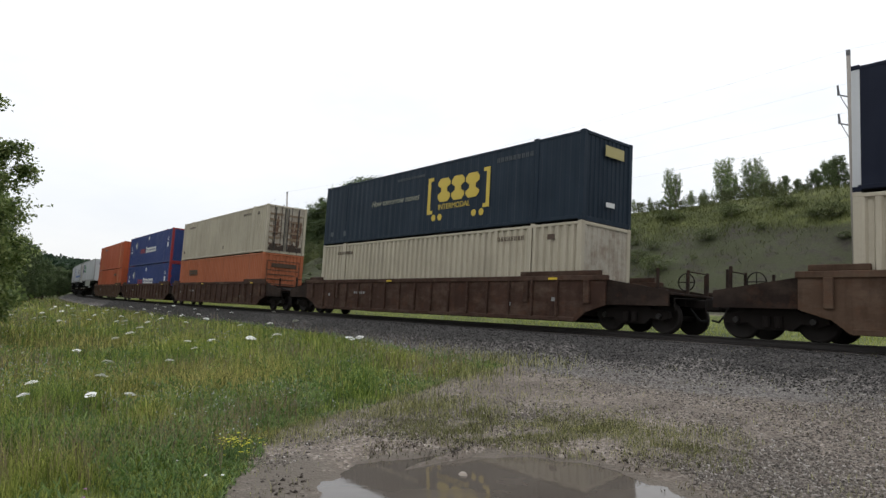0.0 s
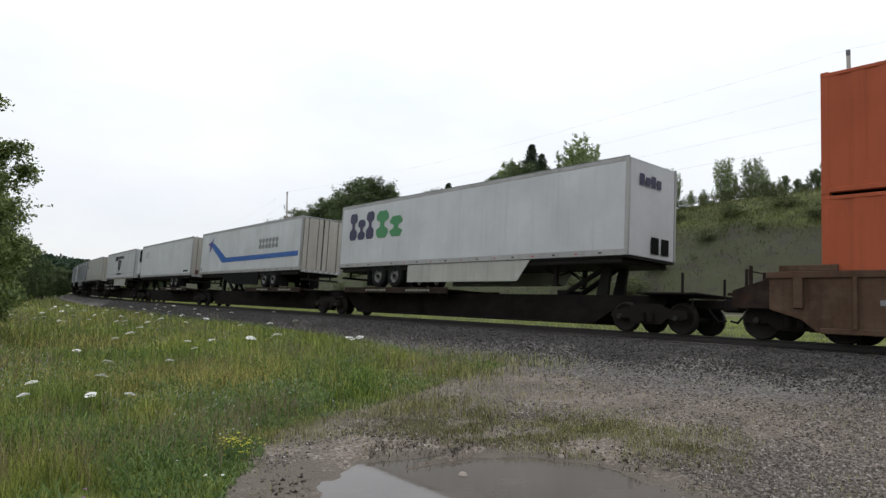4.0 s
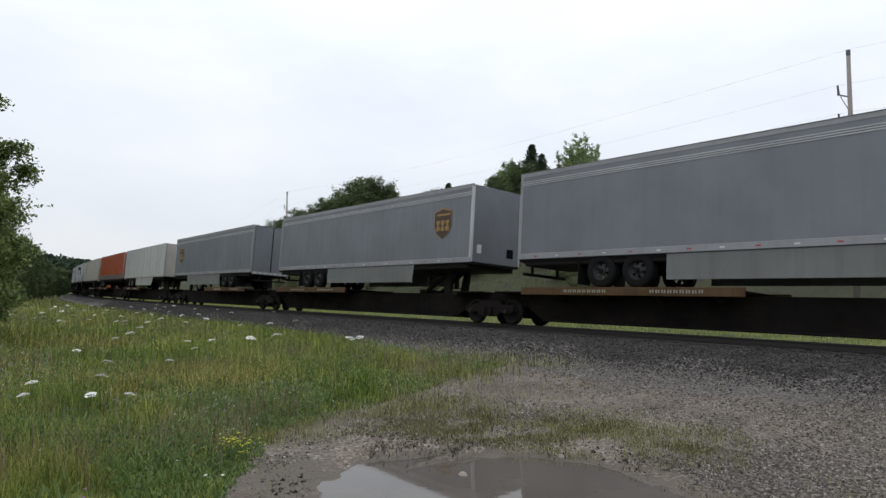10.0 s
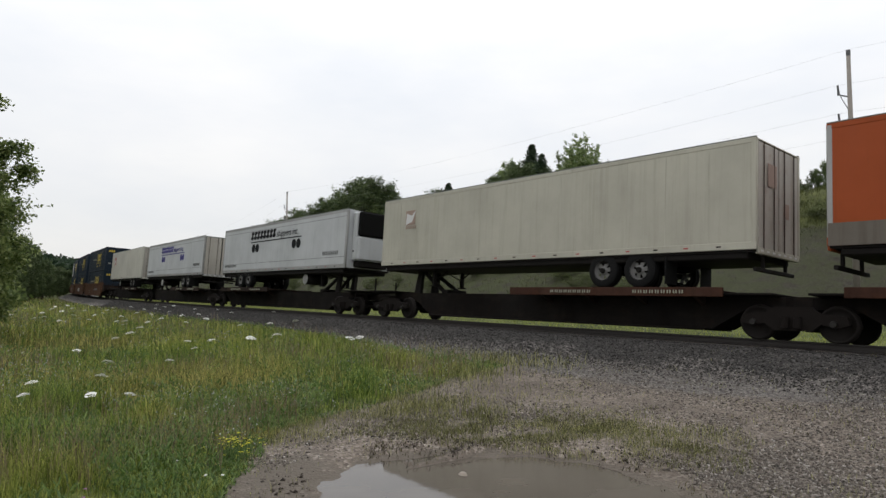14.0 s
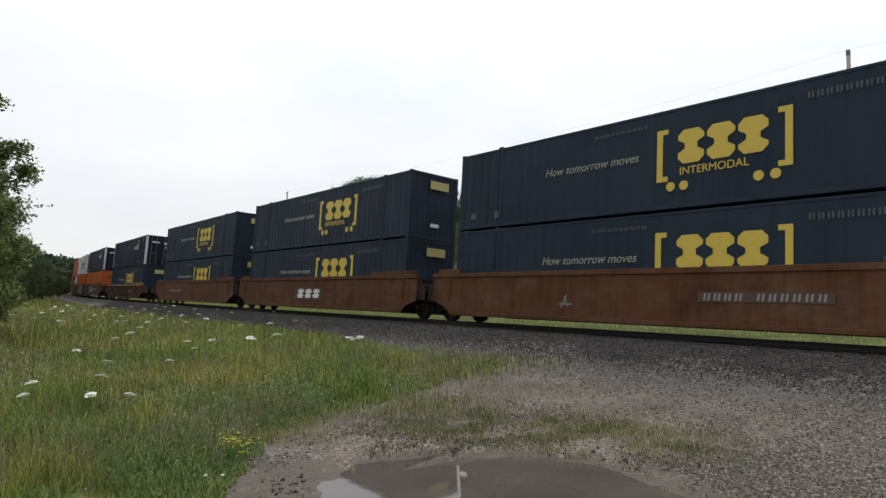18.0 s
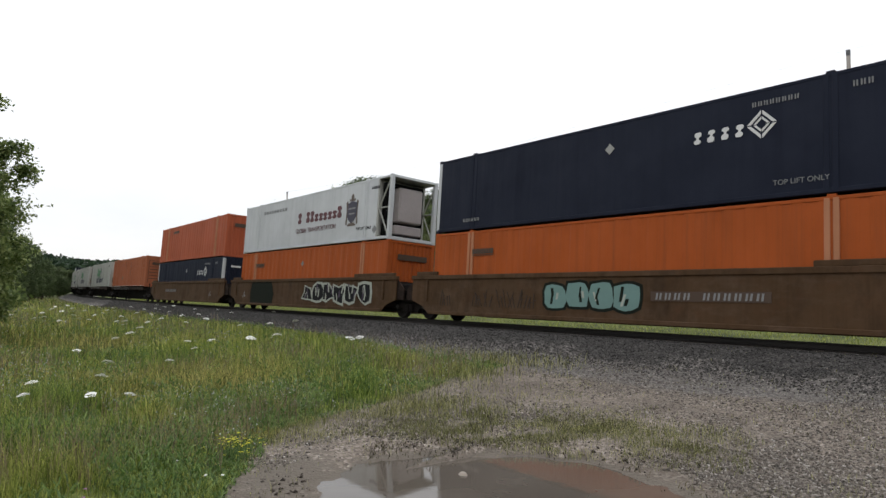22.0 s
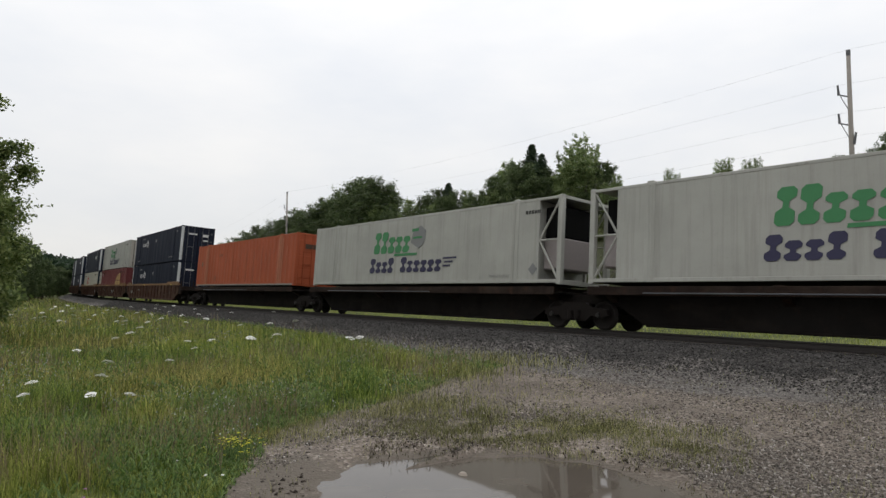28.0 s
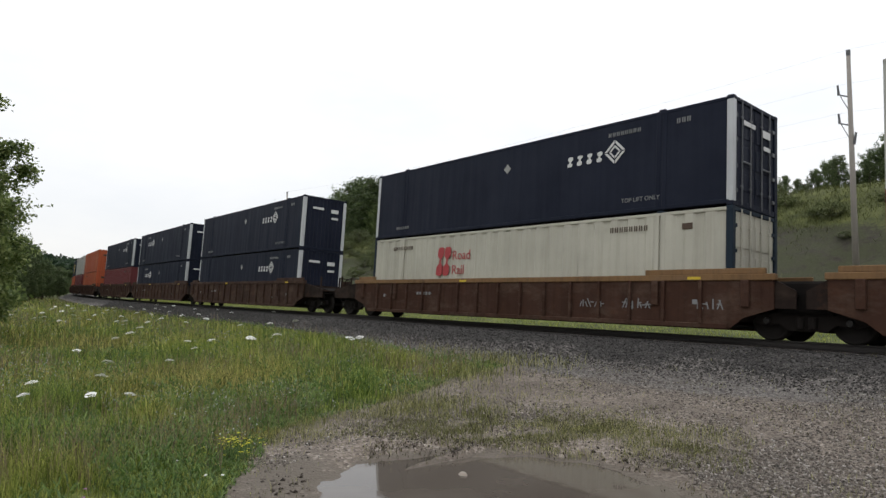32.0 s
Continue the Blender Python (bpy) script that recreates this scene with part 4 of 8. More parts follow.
def plant(kind, x, y, top, wide=1.0, label="", sink=0.0):
    """A tree at x, y whose top reaches the height top."""
    size, (trunk, crown) = TREES[kind]
    z = float(ground_z(np.array([x]), np.array([y]))[0]) - sink
    k = (top - z) / (size * 0.99)
    name = {"spruce": "conifer", "brush": "bush", "sapling": "young_tree"}.get(kind, "tree")
    t = tagged(empty(name), label or TALK[kind], "bush" if kind == "brush" else "tree")
    t.matrix_basis = Matrix.Translation((x, y, z)) @ Matrix.Rotation(random.uniform(0, 6.28), 4, "Z")
    for nm, me in (("trunk", trunk), ("crown", crown)):
        o = attach(nm, me, t)
        o.scale = (k * wide, k * wide, k)
    return t


def sight(px, py, depth):
    """The place on a line of sight where y is depth."""
    d = AIM + Vector((CAM_R[0], CAM_R[1], 0)) * ((px - 784) / 1139) + AIM.cross(Vector((CAM_R[0], CAM_R[1], 0))) * ((py - 441) / 1139)
    p = EYE + d * (depth / d.y)
    return p.x, p.y, p.z


def ridge(rows, depth, wide=1.0):
    for px, py, kind in rows:
        x, y, top = sight(px, py, depth + random.uniform(-2, 2))
        plant(kind, x, y, top, wide * random.uniform(0.9, 1.15))
        x, y, low_top = sight(px + random.uniform(-16, 16), py + random.uniform(22, 44), depth - random.uniform(2, 5))
        if kind != "sapling" and low_top - float(ground_z(np.array([x]), np.array([y]))[0]) > 1.2:
            plant("ash" if kind in ("oak", "spruce") else "birch", x, y, low_top, 1.5, "leafy undergrowth tree in front of taller ridge trees")


ridge([(1122, 352, "sapling"), (1150, 348, "sapling"), (1185, 298, "sapling"), (1194, 306, "sapling"), (1222, 336, "sapling"), (1243, 334, "sapling"), (1276, 282, "sapling"), (1286, 279, "sapling"), (1298, 305, "sapling"), (1327, 281, "sapling"), (1336, 278, "sapling"), (1349, 297, "sapling"), (1385, 310, "ash"), (1408, 316, "ash"), (1440, 300, "oak"), (1462, 284, "oak"), (1480, 275, "oak")], 54)
ridge([(1545, 262, "oak"), (1590, 235, "oak"), (1640, 230, "ash"), (1700, 240, "oak"), (1510, 300, "ash"), (1420, 325, "ash")], 57, 1.3)
ridge([(868, 312, "ash"), (885, 300, "birch"), (905, 285, "birch"), (940, 255, "spruce"), (958, 272, "spruce"), (925, 290, "oak"), (975, 300, "ash"), (995, 270, "poplar"), (1012, 250, "poplar"), (1028, 235, "poplar"), (1050, 255, "poplar"), (1068, 285, "ash"), (1088, 308, "birch"), (1040, 300, "oak"), (1005, 305, "oak"), (945, 310, "ash"), (890, 325, "oak")], 56, 1.15)
ridge([(752, 348, "oak"), (772, 335, "ash"), (793, 324, "spruce"), (808, 340, "ash"), (825, 336, "birch"), (840, 345, "oak"), (858, 338, "oak"), (780, 350, "oak"), (870, 345, "oak"), (740, 372, "brush")], 62, 1.2)
ridge([(415, 422, "ash"), (440, 412, "ash"), (462, 402, "oak"), (488, 392, "oak"), (512, 385, "oak"), (535, 373, "ash"), (558, 364, "oak"), (580, 354, "oak"), (603, 345, "ash"), (625, 325, "oak"), (648, 320, "oak"), (672, 320, "ash"), (685, 332, "oak"), (700, 362, "birch"), (722, 354, "birch"), (640, 350, "oak"), (590, 375, "oak"), (540, 392, "oak")], 66, 1.35)
ridge([(395, 432, "oak"), (370, 440, "ash"), (340, 447, "oak"), (310, 453, "oak"), (280, 460, "ash"), (250, 466, "oak"), (220, 472, "oak")], 72, 1.4)
# brush along the bank's upper edge
for i in range(130):
    s = -100 + 0.86 * i + random.uniform(-1, 1)
    x, y, _ = on_track(s, random.uniform(24.5, 31.0))
    near_end = s > -42                        # the near crest is mostly open grass
    if near_end and i % 2:
        continue
    plant("brush", float(x), float(y), float(ground_z(np.array([x]), np.array([y]))[0]) + (random.uniform(0.35, 0.85) if near_end else random.uniform(0.6, 1.8)), random.uniform(1.2, 2.0) * (1.5 if near_end else 1.0))


for i in range(150):
    s = -95 + 99 * ((i + random.random()) / 150)
    far = s < -21                             # the slope is bushy along the far stretch, nearly bare at the near end
    if not far and i % 4:
        continue
    x, y, _ = on_track(s, random.uniform(15.5, 25.5) if far else random.uniform(20, 26))
    plant("brush", float(x), float(y), float(ground_z(np.array([x]), np.array([y]))[0]) + (random.uniform(0.35, 1.15) if far else random.uniform(0.25, 0.6)), random.uniform(1.3, 2.2))


def side_tree(kind, px, dist, py, wide=1.0, label=""):
    d = AIM + Vector((CAM_R[0], CAM_R[1], 0)) * ((px - 784) / 1139) + AIM.cross(Vector((CAM_R[0], CAM_R[1], 0))) * ((py - 441) / 1139)
    p = EYE + d * (dist / math.hypot(d.x, d.y))
    plant(kind, p.x, p.y, p.z, wide, label)


leaf_e = leafy("leaves_bright", (0.060, 0.100, 0.026), (0.190, 0.265, 0.070), (0.42, 0.48, 0.17), 0.5, 0.4)
TREES["maple"] = (10.0, broad_tree(10, 3.6, 95000, 0.085, leaf_e, 12, 0.04, 0.7, 0.15, 70, 0.35, 0.15))
side_tree("maple", -106, 25, 128, 1.0, "tall leafy broadleaf tree with boughs over the field")
side_tree("maple", -80, 30, 190, 0.68, "leafy broadleaf tree at the field's edge")
side_tree("maple", -70, 40, 300, 0.9, "leafy broadleaf tree at the field's edge")
side_tree("oak", -40, 50, 300, 0.8, "dark broadleaf tree behind the field")
side_tree("oak", -22, 75, 330, 0.8, "dark broadleaf tree behind the field")
side_tree("oak", 12, 95, 400, 0.8, "dark broadleaf tree behind the field")
for px, dist, py in ((30, 95, 425), (52, 105, 432), (66, 118, 436), (18, 88, 440), (45, 120, 450), (5, 70, 440), (78, 125, 462)):
    side_tree("ash", px, dist, py, 0.9, "dark broadleaf tree behind the field")
for px, dist, py in ((84, 150, 470), (96, 158, 474), (108, 164, 476), (119, 170, 480), (70, 140, 474), (58, 132, 470), (40, 110, 468), (20, 100, 470), (90, 140, 488), (104, 150, 490), (115, 158, 494), (75, 130, 486), (55, 118, 484), (30, 100, 488), (10, 92, 486)):
    side_tree("ash", px, dist, py, 1.3, "dark green broadleaf tree at the far hedge")

# scrub between the young trees on the near crest
for k, px in enumerate(range(1112, 1380, 14)):
    x, y, _ = sight(px + 5 * math.sin(k * 2.3), 350, 52.5 + 1.5 * math.sin(k * 1.7))
    plant("brush", x, y, float(ground_z(np.array([x]), np.array([y]))[0]) + 0.9 + 0.7 * math.sin(k * 3.1) ** 2, 1.1)

# unseen trees, added along the near side past the field to shade the train
for i in range(70):
    x = -85 - 280 * ((i + random.random()) / 70) ** 1.2
    y = 0.085 * -x - 3.5 - 34 * random.random() ** 1.5
    plant(("ash", "oak", "oak")[i % 3], x, y, random.uniform(13, 19), 1.0, "unseen tall broadleaf tree added beside the railway to shade the train")

# far wooded hill
hill_pts = []
for layer_y, base_d in ((0, 520), (1, 560), (2, 610)):
    for px in np.arange(-160, 420, 3.0):
        d = AIM + Vector((CAM_R[0], CAM_R[1], 0)) * ((px - 784) / 1139)
        h = math.hypot(d.x, d.y)
        top = 448 + 13 * smooth(40, 150, px) + 8 * smooth(150, 330, px) + 4.0 * float(fbm(np.array([px]), np.array([layer_y * 3.0]), 0.05, 4, 21)[0]) + 6 * (2 - layer_y)
        z1 = EYE.z + base_d / h * (511.5 - float(top)) / 1139
        k = 46
        zz = z1 * rng.random(k) ** 0.7
        hill_pts.append(np.stack([d.x / h * base_d + rng.normal(0, 3.0, k), d.y / h * base_d + rng.normal(0, 3.0, k), zz], -1))
v, f = leaf_cloud(np.concatenate(hill_pts), 2.1)
far_m = leafy("far_woods", (0.017, 0.039, 0.020), (0.035, 0.070, 0.034), (0.063, 0.105, 0.049))
tagged(new("distant_woods", fast_mesh("distant_woods", v, f, 4, far_m)), "distant dark wooded hillside under the overcast sky", "woods", kind="stuff")

# ================= power line =================
pole_m = plain("weathered_pole", (0.27, 0.245, 0.22), 0.85, 0.0, 0.25, 5.0, 0.3)
iron_m = plain("galvanised_arm", (0.12, 0.12, 0.125), 0.5, 0.6)
wire_m = plain("aluminium_wire", (0.34, 0.34, 0.35), 0.5, 0.5)


def utility_pole(px, depth, py_top, arms=True):
    x, y, top = sight(px, py_top, depth)
    base = float(ground_z(np.array([x]), np.array([y]))[0])
    p = tagged(empty("utility_pole"), "weathered wooden power pole with two bracket arms", "utility pole", "power poles along the bank")
    p.matrix_basis = Matrix.Translation((x, y, base))
    part("pole", Geo().tube((0, 0, -0.5), (0, 0, top - base), 0.15, 0.085, 12), pole_m, p, smooth=True)
    part("cap", Geo().tube((0, 0, top - base - 0.25), (0, 0, top - base + 0.02), 0.095, 0.09, 12), iron_m, p)
    hooks = []
    for drop, side in ((2.2, -1), (3.55, -1), (4.25, 0.25)):
        z = top - base - drop
        g = Geo()
        if side < 0:
            g.tube((0, 0, z), (-0.42, -0.12, z + 0.16), 0.035, 0.03, 6).tube((0, 0, z - 0.75), (-0.36, -0.1, z + 0.1), 0.02, 0.02, 6)
            part("bracket_arm", g, iron_m, p)
            part("insulator", Geo().tube((-0.42, -0.12, z + 0.14), (-0.45, -0.13, z + 0.62), 0.06, 0.045, 8), iron_m, p)
            hooks.append(Vector((x - 0.45, y - 0.13, base + z + 0.62)))
        else:
            part("insulator", Geo().tube((0.1, 0, z - 0.2), (0.2, 0, z + 0.35), 0.07, 0.05, 8), iron_m, p)
            hooks.append(Vector((x + 0.16, y, base + z + 0.2)))
    hooks.append(Vector((x, y, top + 0.05)))
    return hooks


poles = [utility_pole(1500, 33.5, 88), utility_pole(508, 37.5, 341), utility_pole(349, 52.0, 420)]
last = [h + (h - g) * 0.9 for h, g in zip(poles[0], poles[1])]
for ends in ((last, poles[0]), (poles[0], poles[1]), (poles[1], poles[2])):
    for a, b in zip(*ends):
        g = Geo()
        span, steps = (b - a).length, 24
        line = [a.lerp(b, i / steps) - Vector((0, 0, 4 * span * 0.012 * (i / steps) * (1 - i / steps))) for i in range(steps + 1)]
        for p, q in zip(line, line[1:]):
            g.tube(p, q, 0.0035, 0.0035, 4, False)
        tagged(part("power_line", g, wire_m, None), "thin overhead power line strung between the poles", "power line", "overhead lines")
for px, py, dep in ((740, 356, 70), (867, 348, 64)):
    x, y, top = sight(px, py, dep)
    base = float(ground_z(np.array([x]), np.array([y]))[0])
    p = tagged(empty("utility_pole"), "thin distant power pole among the trees", "utility pole", "far poles on the ridge")
    p.matrix_basis = Matrix.Translation((x, y, base))
    part("pole", Geo().tube((0, 0, -0.5), (0, 0, top - base), 0.10, 0.07, 8), pole_m, p)


# ================= the train =================
LONG, WIDE, TALL = 16.154, 2.591, 2.896
MOVING = []                                # (thing, place along the train, height over the rail)

navy = paint("navy_paint", (0.0130, 0.0225, 0.0350), 0.55, 0.2, (0.013, 0.014, 0.015), spec=0.12)
ink = paint("blue_black_paint", (0.0092, 0.0122, 0.0240), 0.55, 0.2, (0.011, 0.012, 0.015), spec=0.10)
blue = paint("royal_blue_paint", (0.010, 0.027, 0.118), 0.5, 0.3, (0.03, 0.03, 0.04))
red_post = paint("red_post_paint", (0.2160, 0.0180, 0.0216), 0.5, 0.25)
orange = paint("orange_paint", (0.325, 0.072, 0.028), 0.55, 0.36, spec=0.2)
rust_orange = paint("faded_orange_paint", (0.315, 0.100, 0.045), 0.6, 0.42, spec=0.2)
bright_orange = paint("bright_orange_paint", (0.290, 0.056, 0.011), 0.5, 0.24, spec=0.2)
vivid_orange = paint("vivid_orange_paint", (0.310, 0.064, 0.009), 0.55, 0.34, spec=0.15)
pale_orange = paint("bleached_orange_paint", (0.3456, 0.1440, 0.0684), 0.6, 0.3)
beige = paint("beige_paint", (0.365, 0.328, 0.252), 0.55, 0.38)
cream_p = paint("cream_paint", (0.40, 0.385, 0.32), 0.5, 0.22, (0.10, 0.085, 0.06))
pale_cream = paint("pale_cream_paint", (0.475, 0.460, 0.405), 0.45, 0.10, (0.1, 0.09, 0.07))
white_p = paint("white_paint", (0.435, 0.448, 0.458), 0.42, 0.14, (0.11, 0.10, 0.09))
offwhite = paint("dull_white_paint", (0.332, 0.333, 0.302), 0.5, 0.34, (0.085, 0.070, 0.052))
greenish = paint("greenish_white_paint", (0.355, 0.362, 0.328), 0.5, 0.2, (0.09, 0.085, 0.075))
silver = paint("silver_grey_paint", (0.160, 0.172, 0.190), 0.42, 0.08, (0.05, 0.045, 0.04), metal=0.2)
silver_rail = paint("pale_silver_rail", (0.255, 0.262, 0.270), 0.42, 0.15, (0.06, 0.055, 0.05), metal=0.2)
stained_nose = paint("rust_stained_white", (0.37, 0.35, 0.31), 0.5, 0.3, (0.14, 0.09, 0.06), rust=0.3)
skirt_grey = paint("dull_grey_skirt", (0.150, 0.160, 0.152), 0.55, 0.25)
alu = paint("bare_aluminium", (0.30, 0.30, 0.292), 0.45, 0.3, metal=0.3)
rusty_beige = paint("rust_streaked_beige", (0.36, 0.33, 0.27), 0.6, 0.5, (0.07, 0.045, 0.03), rust=0.8)
maroon = paint("maroon_paint", (0.1224, 0.0230, 0.0252), 0.55, 0.3)
car_brown = paint("brown_car_paint", (0.042, 0.0225, 0.0160), 0.8, 0.5, (0.012, 0.010, 0.008), rust=0.45, spec=0.12, dust=0.6)
car_dusty = paint("dusty_tan_brown_car_paint", (0.070, 0.043, 0.028), 0.8, 0.5, (0.016, 0.012, 0.009), rust=0.45, spec=0.12, dust=0.6)
car_red = paint("rusty_red_car_paint", (0.080, 0.034, 0.0155), 0.75, 0.6, (0.024, 0.015, 0.009), rust=0.4, spec=0.12, dust=0.4)
car_tan = paint("tan_car_paint", (0.062, 0.033, 0.0145), 0.7, 0.45, (0.03, 0.022, 0.015), rust=0.35, spec=0.15, dust=0.35)
car_rust = paint("worn_red_brown_car_paint", (0.046, 0.0215, 0.0140), 0.75, 0.6, (0.018, 0.013, 0.010), rust=0.4, spec=0.12, dust=0.55)
car_yellow = paint("grimy_yellow_sill", (0.165, 0.088, 0.032), 0.65, 0.6, (0.04, 0.03, 0.02), rust=0.4, dust=0.3)
car_black = paint("sooty_black_steel", (0.0075, 0.0062, 0.0056), 0.9, 0.4, (0.013, 0.0095, 0.0075), rust=0.12, spec=0.08, dust=0.08)
deck_brown = paint("rusty_deck_steel", (0.019, 0.0125, 0.0100), 0.85, 0.45, (0.008, 0.0065, 0.0055), rust=0.35, spec=0.1, dust=0.25)
tan_rail = paint("grimy_tan_rail", (0.085, 0.052, 0.024), 0.75, 0.5, (0.02, 0.015, 0.011), rust=0.4, spec=0.12, dust=0.3)
rust_rail = paint("rust_red_rail", (0.045, 0.020, 0.013), 0.8, 0.5, (0.012, 0.010, 0.008), rust=0.5, spec=0.12, dust=0.25)
truck_m = plain("truck_casting", (0.0125, 0.0100, 0.0088), 0.85, 0.0, 0.45, 9.0, spec=0.12)
wheel_m = plain("wheel_steel", (0.014, 0.0115, 0.0100), 0.75, 0.0, spec=0.2)
cap_m = plain("bearing_cap", (0.024, 0.022, 0.020), 0.5, 0.2, spec=0.2)
tyre_m = plain("tyre_rubber", (0.0120, 0.0120, 0.0122), 0.9, spec=0.12)
rim_m = plain("wheel_rim", (0.17, 0.168, 0.162), 0.55, 0.15, 0.4)
rim_dark = plain("dirty_wheel_rim", (0.035, 0.035, 0.036), 0.6, 0.2)
grimy_alu = paint("grimy_aluminium", (0.125, 0.108, 0.088), 0.6, 0.5, (0.05, 0.04, 0.03), metal=0.1)
chalk_white = paint("chalky_white_paint", (0.405, 0.418, 0.392), 0.5, 0.2, (0.10, 0.09, 0.075))
post_grey = plain("grey_side_post", (0.29, 0.29, 0.275), 0.6)
pale_unit = plain("pinkish_white_housing", (0.30, 0.265, 0.26), 0.5)
green_grey = plain("dull_green_patch", (0.13, 0.11, 0.07), 0.7)
cream_grey = plain("dull_cream_marking", (0.26, 0.26, 0.20), 0.6)
dim_mark = plain("worn_off_marking", (0.055, 0.062, 0.068), 0.6)
pink_mark = plain("bleached_red_marking", (0.30, 0.215, 0.175), 0.6)
pale_patch = plain("painted_over_patch", (0.37, 0.38, 0.375), 0.5)
rust_stain = plain("faded_rust_marking", (0.245, 0.066, 0.027), 0.7, 0.0, 0.4, 5.0)
tan_stain = plain("tan_rust_stain", (0.20, 0.145, 0.095), 0.8, 0.0, 0.4, 6.0)
dark_rust = plain("dark_rust", (0.045, 0.030, 0.022), 0.85, 0.0, 0.5, 6.0)
dark_rod = plain("dark_lock_rod", (0.038, 0.034, 0.030), 0.6, 0.0, 0.3)
bleached_seam = plain("bleached_orange_seam", (0.40, 0.135, 0.070), 0.65, 0.0, 0.3)
grey_sill = plain("pale_grey_sill", (0.21, 0.20, 0.18), 0.6, 0.0, 0.3)
rust_mark = plain("flaked_rust", (0.115, 0.062, 0.038), 0.85, 0.0, 0.5, 6.0)
dark_m = plain("dark_gap", (0.006, 0.006, 0.006), 0.9, spec=0.1)
gear_m = plain("landing_gear_steel", (0.0125, 0.0110, 0.0102), 0.75, 0.0, spec=0.12)
gear_steel = plain("stained_rods", (0.075, 0.055, 0.045), 0.6, 0.3)
rod_grey = plain("grey_rods", (0.095, 0.10, 0.11), 0.5, 0.2)
yellow_mark = plain("yellow_marking", (0.4836, 0.3588, 0.0429), 0.5, 0.0, 0.15)
white_mark = plain("white_marking", (0.5772, 0.5772, 0.5694), 0.5, 0.0, 0.12)
cream_mark = plain("pale_yellow_marking", (0.36, 0.31, 0.12), 0.5, 0.0, 0.15)
black_mark = plain("black_marking", (0.009, 0.009, 0.011), 0.7, spec=0.12)
navy_mark = plain("violet_blue_marking", (0.0429, 0.0351, 0.1950), 0.5, 0.0, 0.12)
black_violet = plain("dark_violet_marking", (0.022, 0.020, 0.060), 0.5)
blue_mark = plain("blue_marking", (0.0156, 0.0858, 0.2964), 0.45, 0.0, 0.12)
green_mark = plain("green_marking", (0.0351, 0.1872, 0.0663), 0.5, 0.0, 0.15)
red_mark = plain("red_marking", (0.3276, 0.0351, 0.0390), 0.5, 0.0, 0.15)
wine_mark = plain("wine_marking", (0.085, 0.016, 0.021), 0.5, 0.0, 0.15)
brown_mark = plain("dark_brown_marking", (0.0507, 0.0273, 0.0140), 0.5, 0.0, 0.15)
gold_pale = plain("bleached_gold_marking", (0.40, 0.27, 0.10), 0.55, 0.0, 0.2)
gold_mark = plain("gold_marking", (0.27, 0.165, 0.045), 0.5, 0.0, 0.15)
faint_mark = plain("faded_grey_marking", (0.185, 0.188, 0.188), 0.6, 0.0, 0.2)
teal_mark = plain("pale_teal_spray", (0.135, 0.235, 0.215), 0.6, 0.0, 0.35, 2.5)
yellow_tape = plain("yellow_reflector", (0.5460, 0.3900, 0.0234), 0.4)


# ---- markings: flat shapes that lie on a side or an end ----
SIDE_Y = -WIDE / 2 - 0.004


def slab(g, outline, y=SIDE_Y):
    return g.prism(outline, y - 0.005, y + 0.003, "y")


def rect(g, x0, x1, z0, z1, y=SIDE_Y, shear=0.0):
    k = shear * (z1 - z0)
    return slab(g, [(x0, z0), (x1, z0), (x1 + k, z1), (x0 + k, z1)], y)


def disc(g, x, z, r, y=SIDE_Y, k=16):
    return slab(g, [(x + r * math.cos(2 * math.pi * i / k), z + r * math.sin(2 * math.pi * i / k)) for i in range(k)], y)


def blocks(g, x0, x1, z0, z1, count, seed=1, shear=0.0, gap=0.18, stroke=0.26, y=SIDE_Y):
    """Plain solid blocks with cut corners and notched flanks, the size and weight of a line of large signwriting."""
    r = random.Random(seed)
    step = (x1 - x0) / count
    for i in range(count):
        a, b = x0 + i * step + step * gap / 2, x0 + (i + 1) * step - step * gap / 2
        w, h, c = b - a, z1 - z0, 0.2 * (b - a)
        lift = r.uniform(-0.06, 0.06) * h
        m, k, d = (z0 + z1) / 2 + lift, 0.13 * h, max(0.24, 0.56 - stroke) * w
        flank = [(0, -1.5 * k), (d, -0.6 * k), (d, 0.6 * k), (0, 1.5 * k)]
        up = [(a + c, z0), (b - c, z0), (b, z0 + c)] + [(b - p, m + q) for p, q in flank] + [(b, z1 - c), (b - c, z1), (a + c, z1), (a, z1 - c)] + [(a + p, m - q) for p, q in flank] + [(a, z0 + c)]
        slab(g, [(p + shear * (q - z0), q) for p, q in up], y)
    return g


def plain_bars(g, x0, x1, z0, z1, count, y=SIDE_Y):
    """A line of small writing as plain upright bars."""
    step = (x1 - x0) / count
    for i in range(count):
        rect(g, x0 + i * step, x0 + (i + 0.22) * step, z0, z1, y)
        rect(g, x0 + (i + 0.42) * step, x0 + (i + 0.64) * step, z0, z1, y)
    return g


def ringed(g, x, z, r, t, y=SIDE_Y):
    """An upright diamond outline in four strokes."""
    for sx, sz in ((1, 1), (1, -1), (-1, 1), (-1, -1)):
        slab(g, [(x + sx * r, z + sz * 0.05 * r), (x + sx * 0.05 * r, z + sz * r), (x + sx * 0.05 * r, z + sz * (r - 1.4 * t)), (x + sx * (r - 1.4 * t), z + sz * 0.05 * r)], y)
    return g


def diamond(g, x, z, r, y=SIDE_Y):
    return slab(g, [(x - r, z), (x, z - r), (x + r, z), (x, z + r)], y)


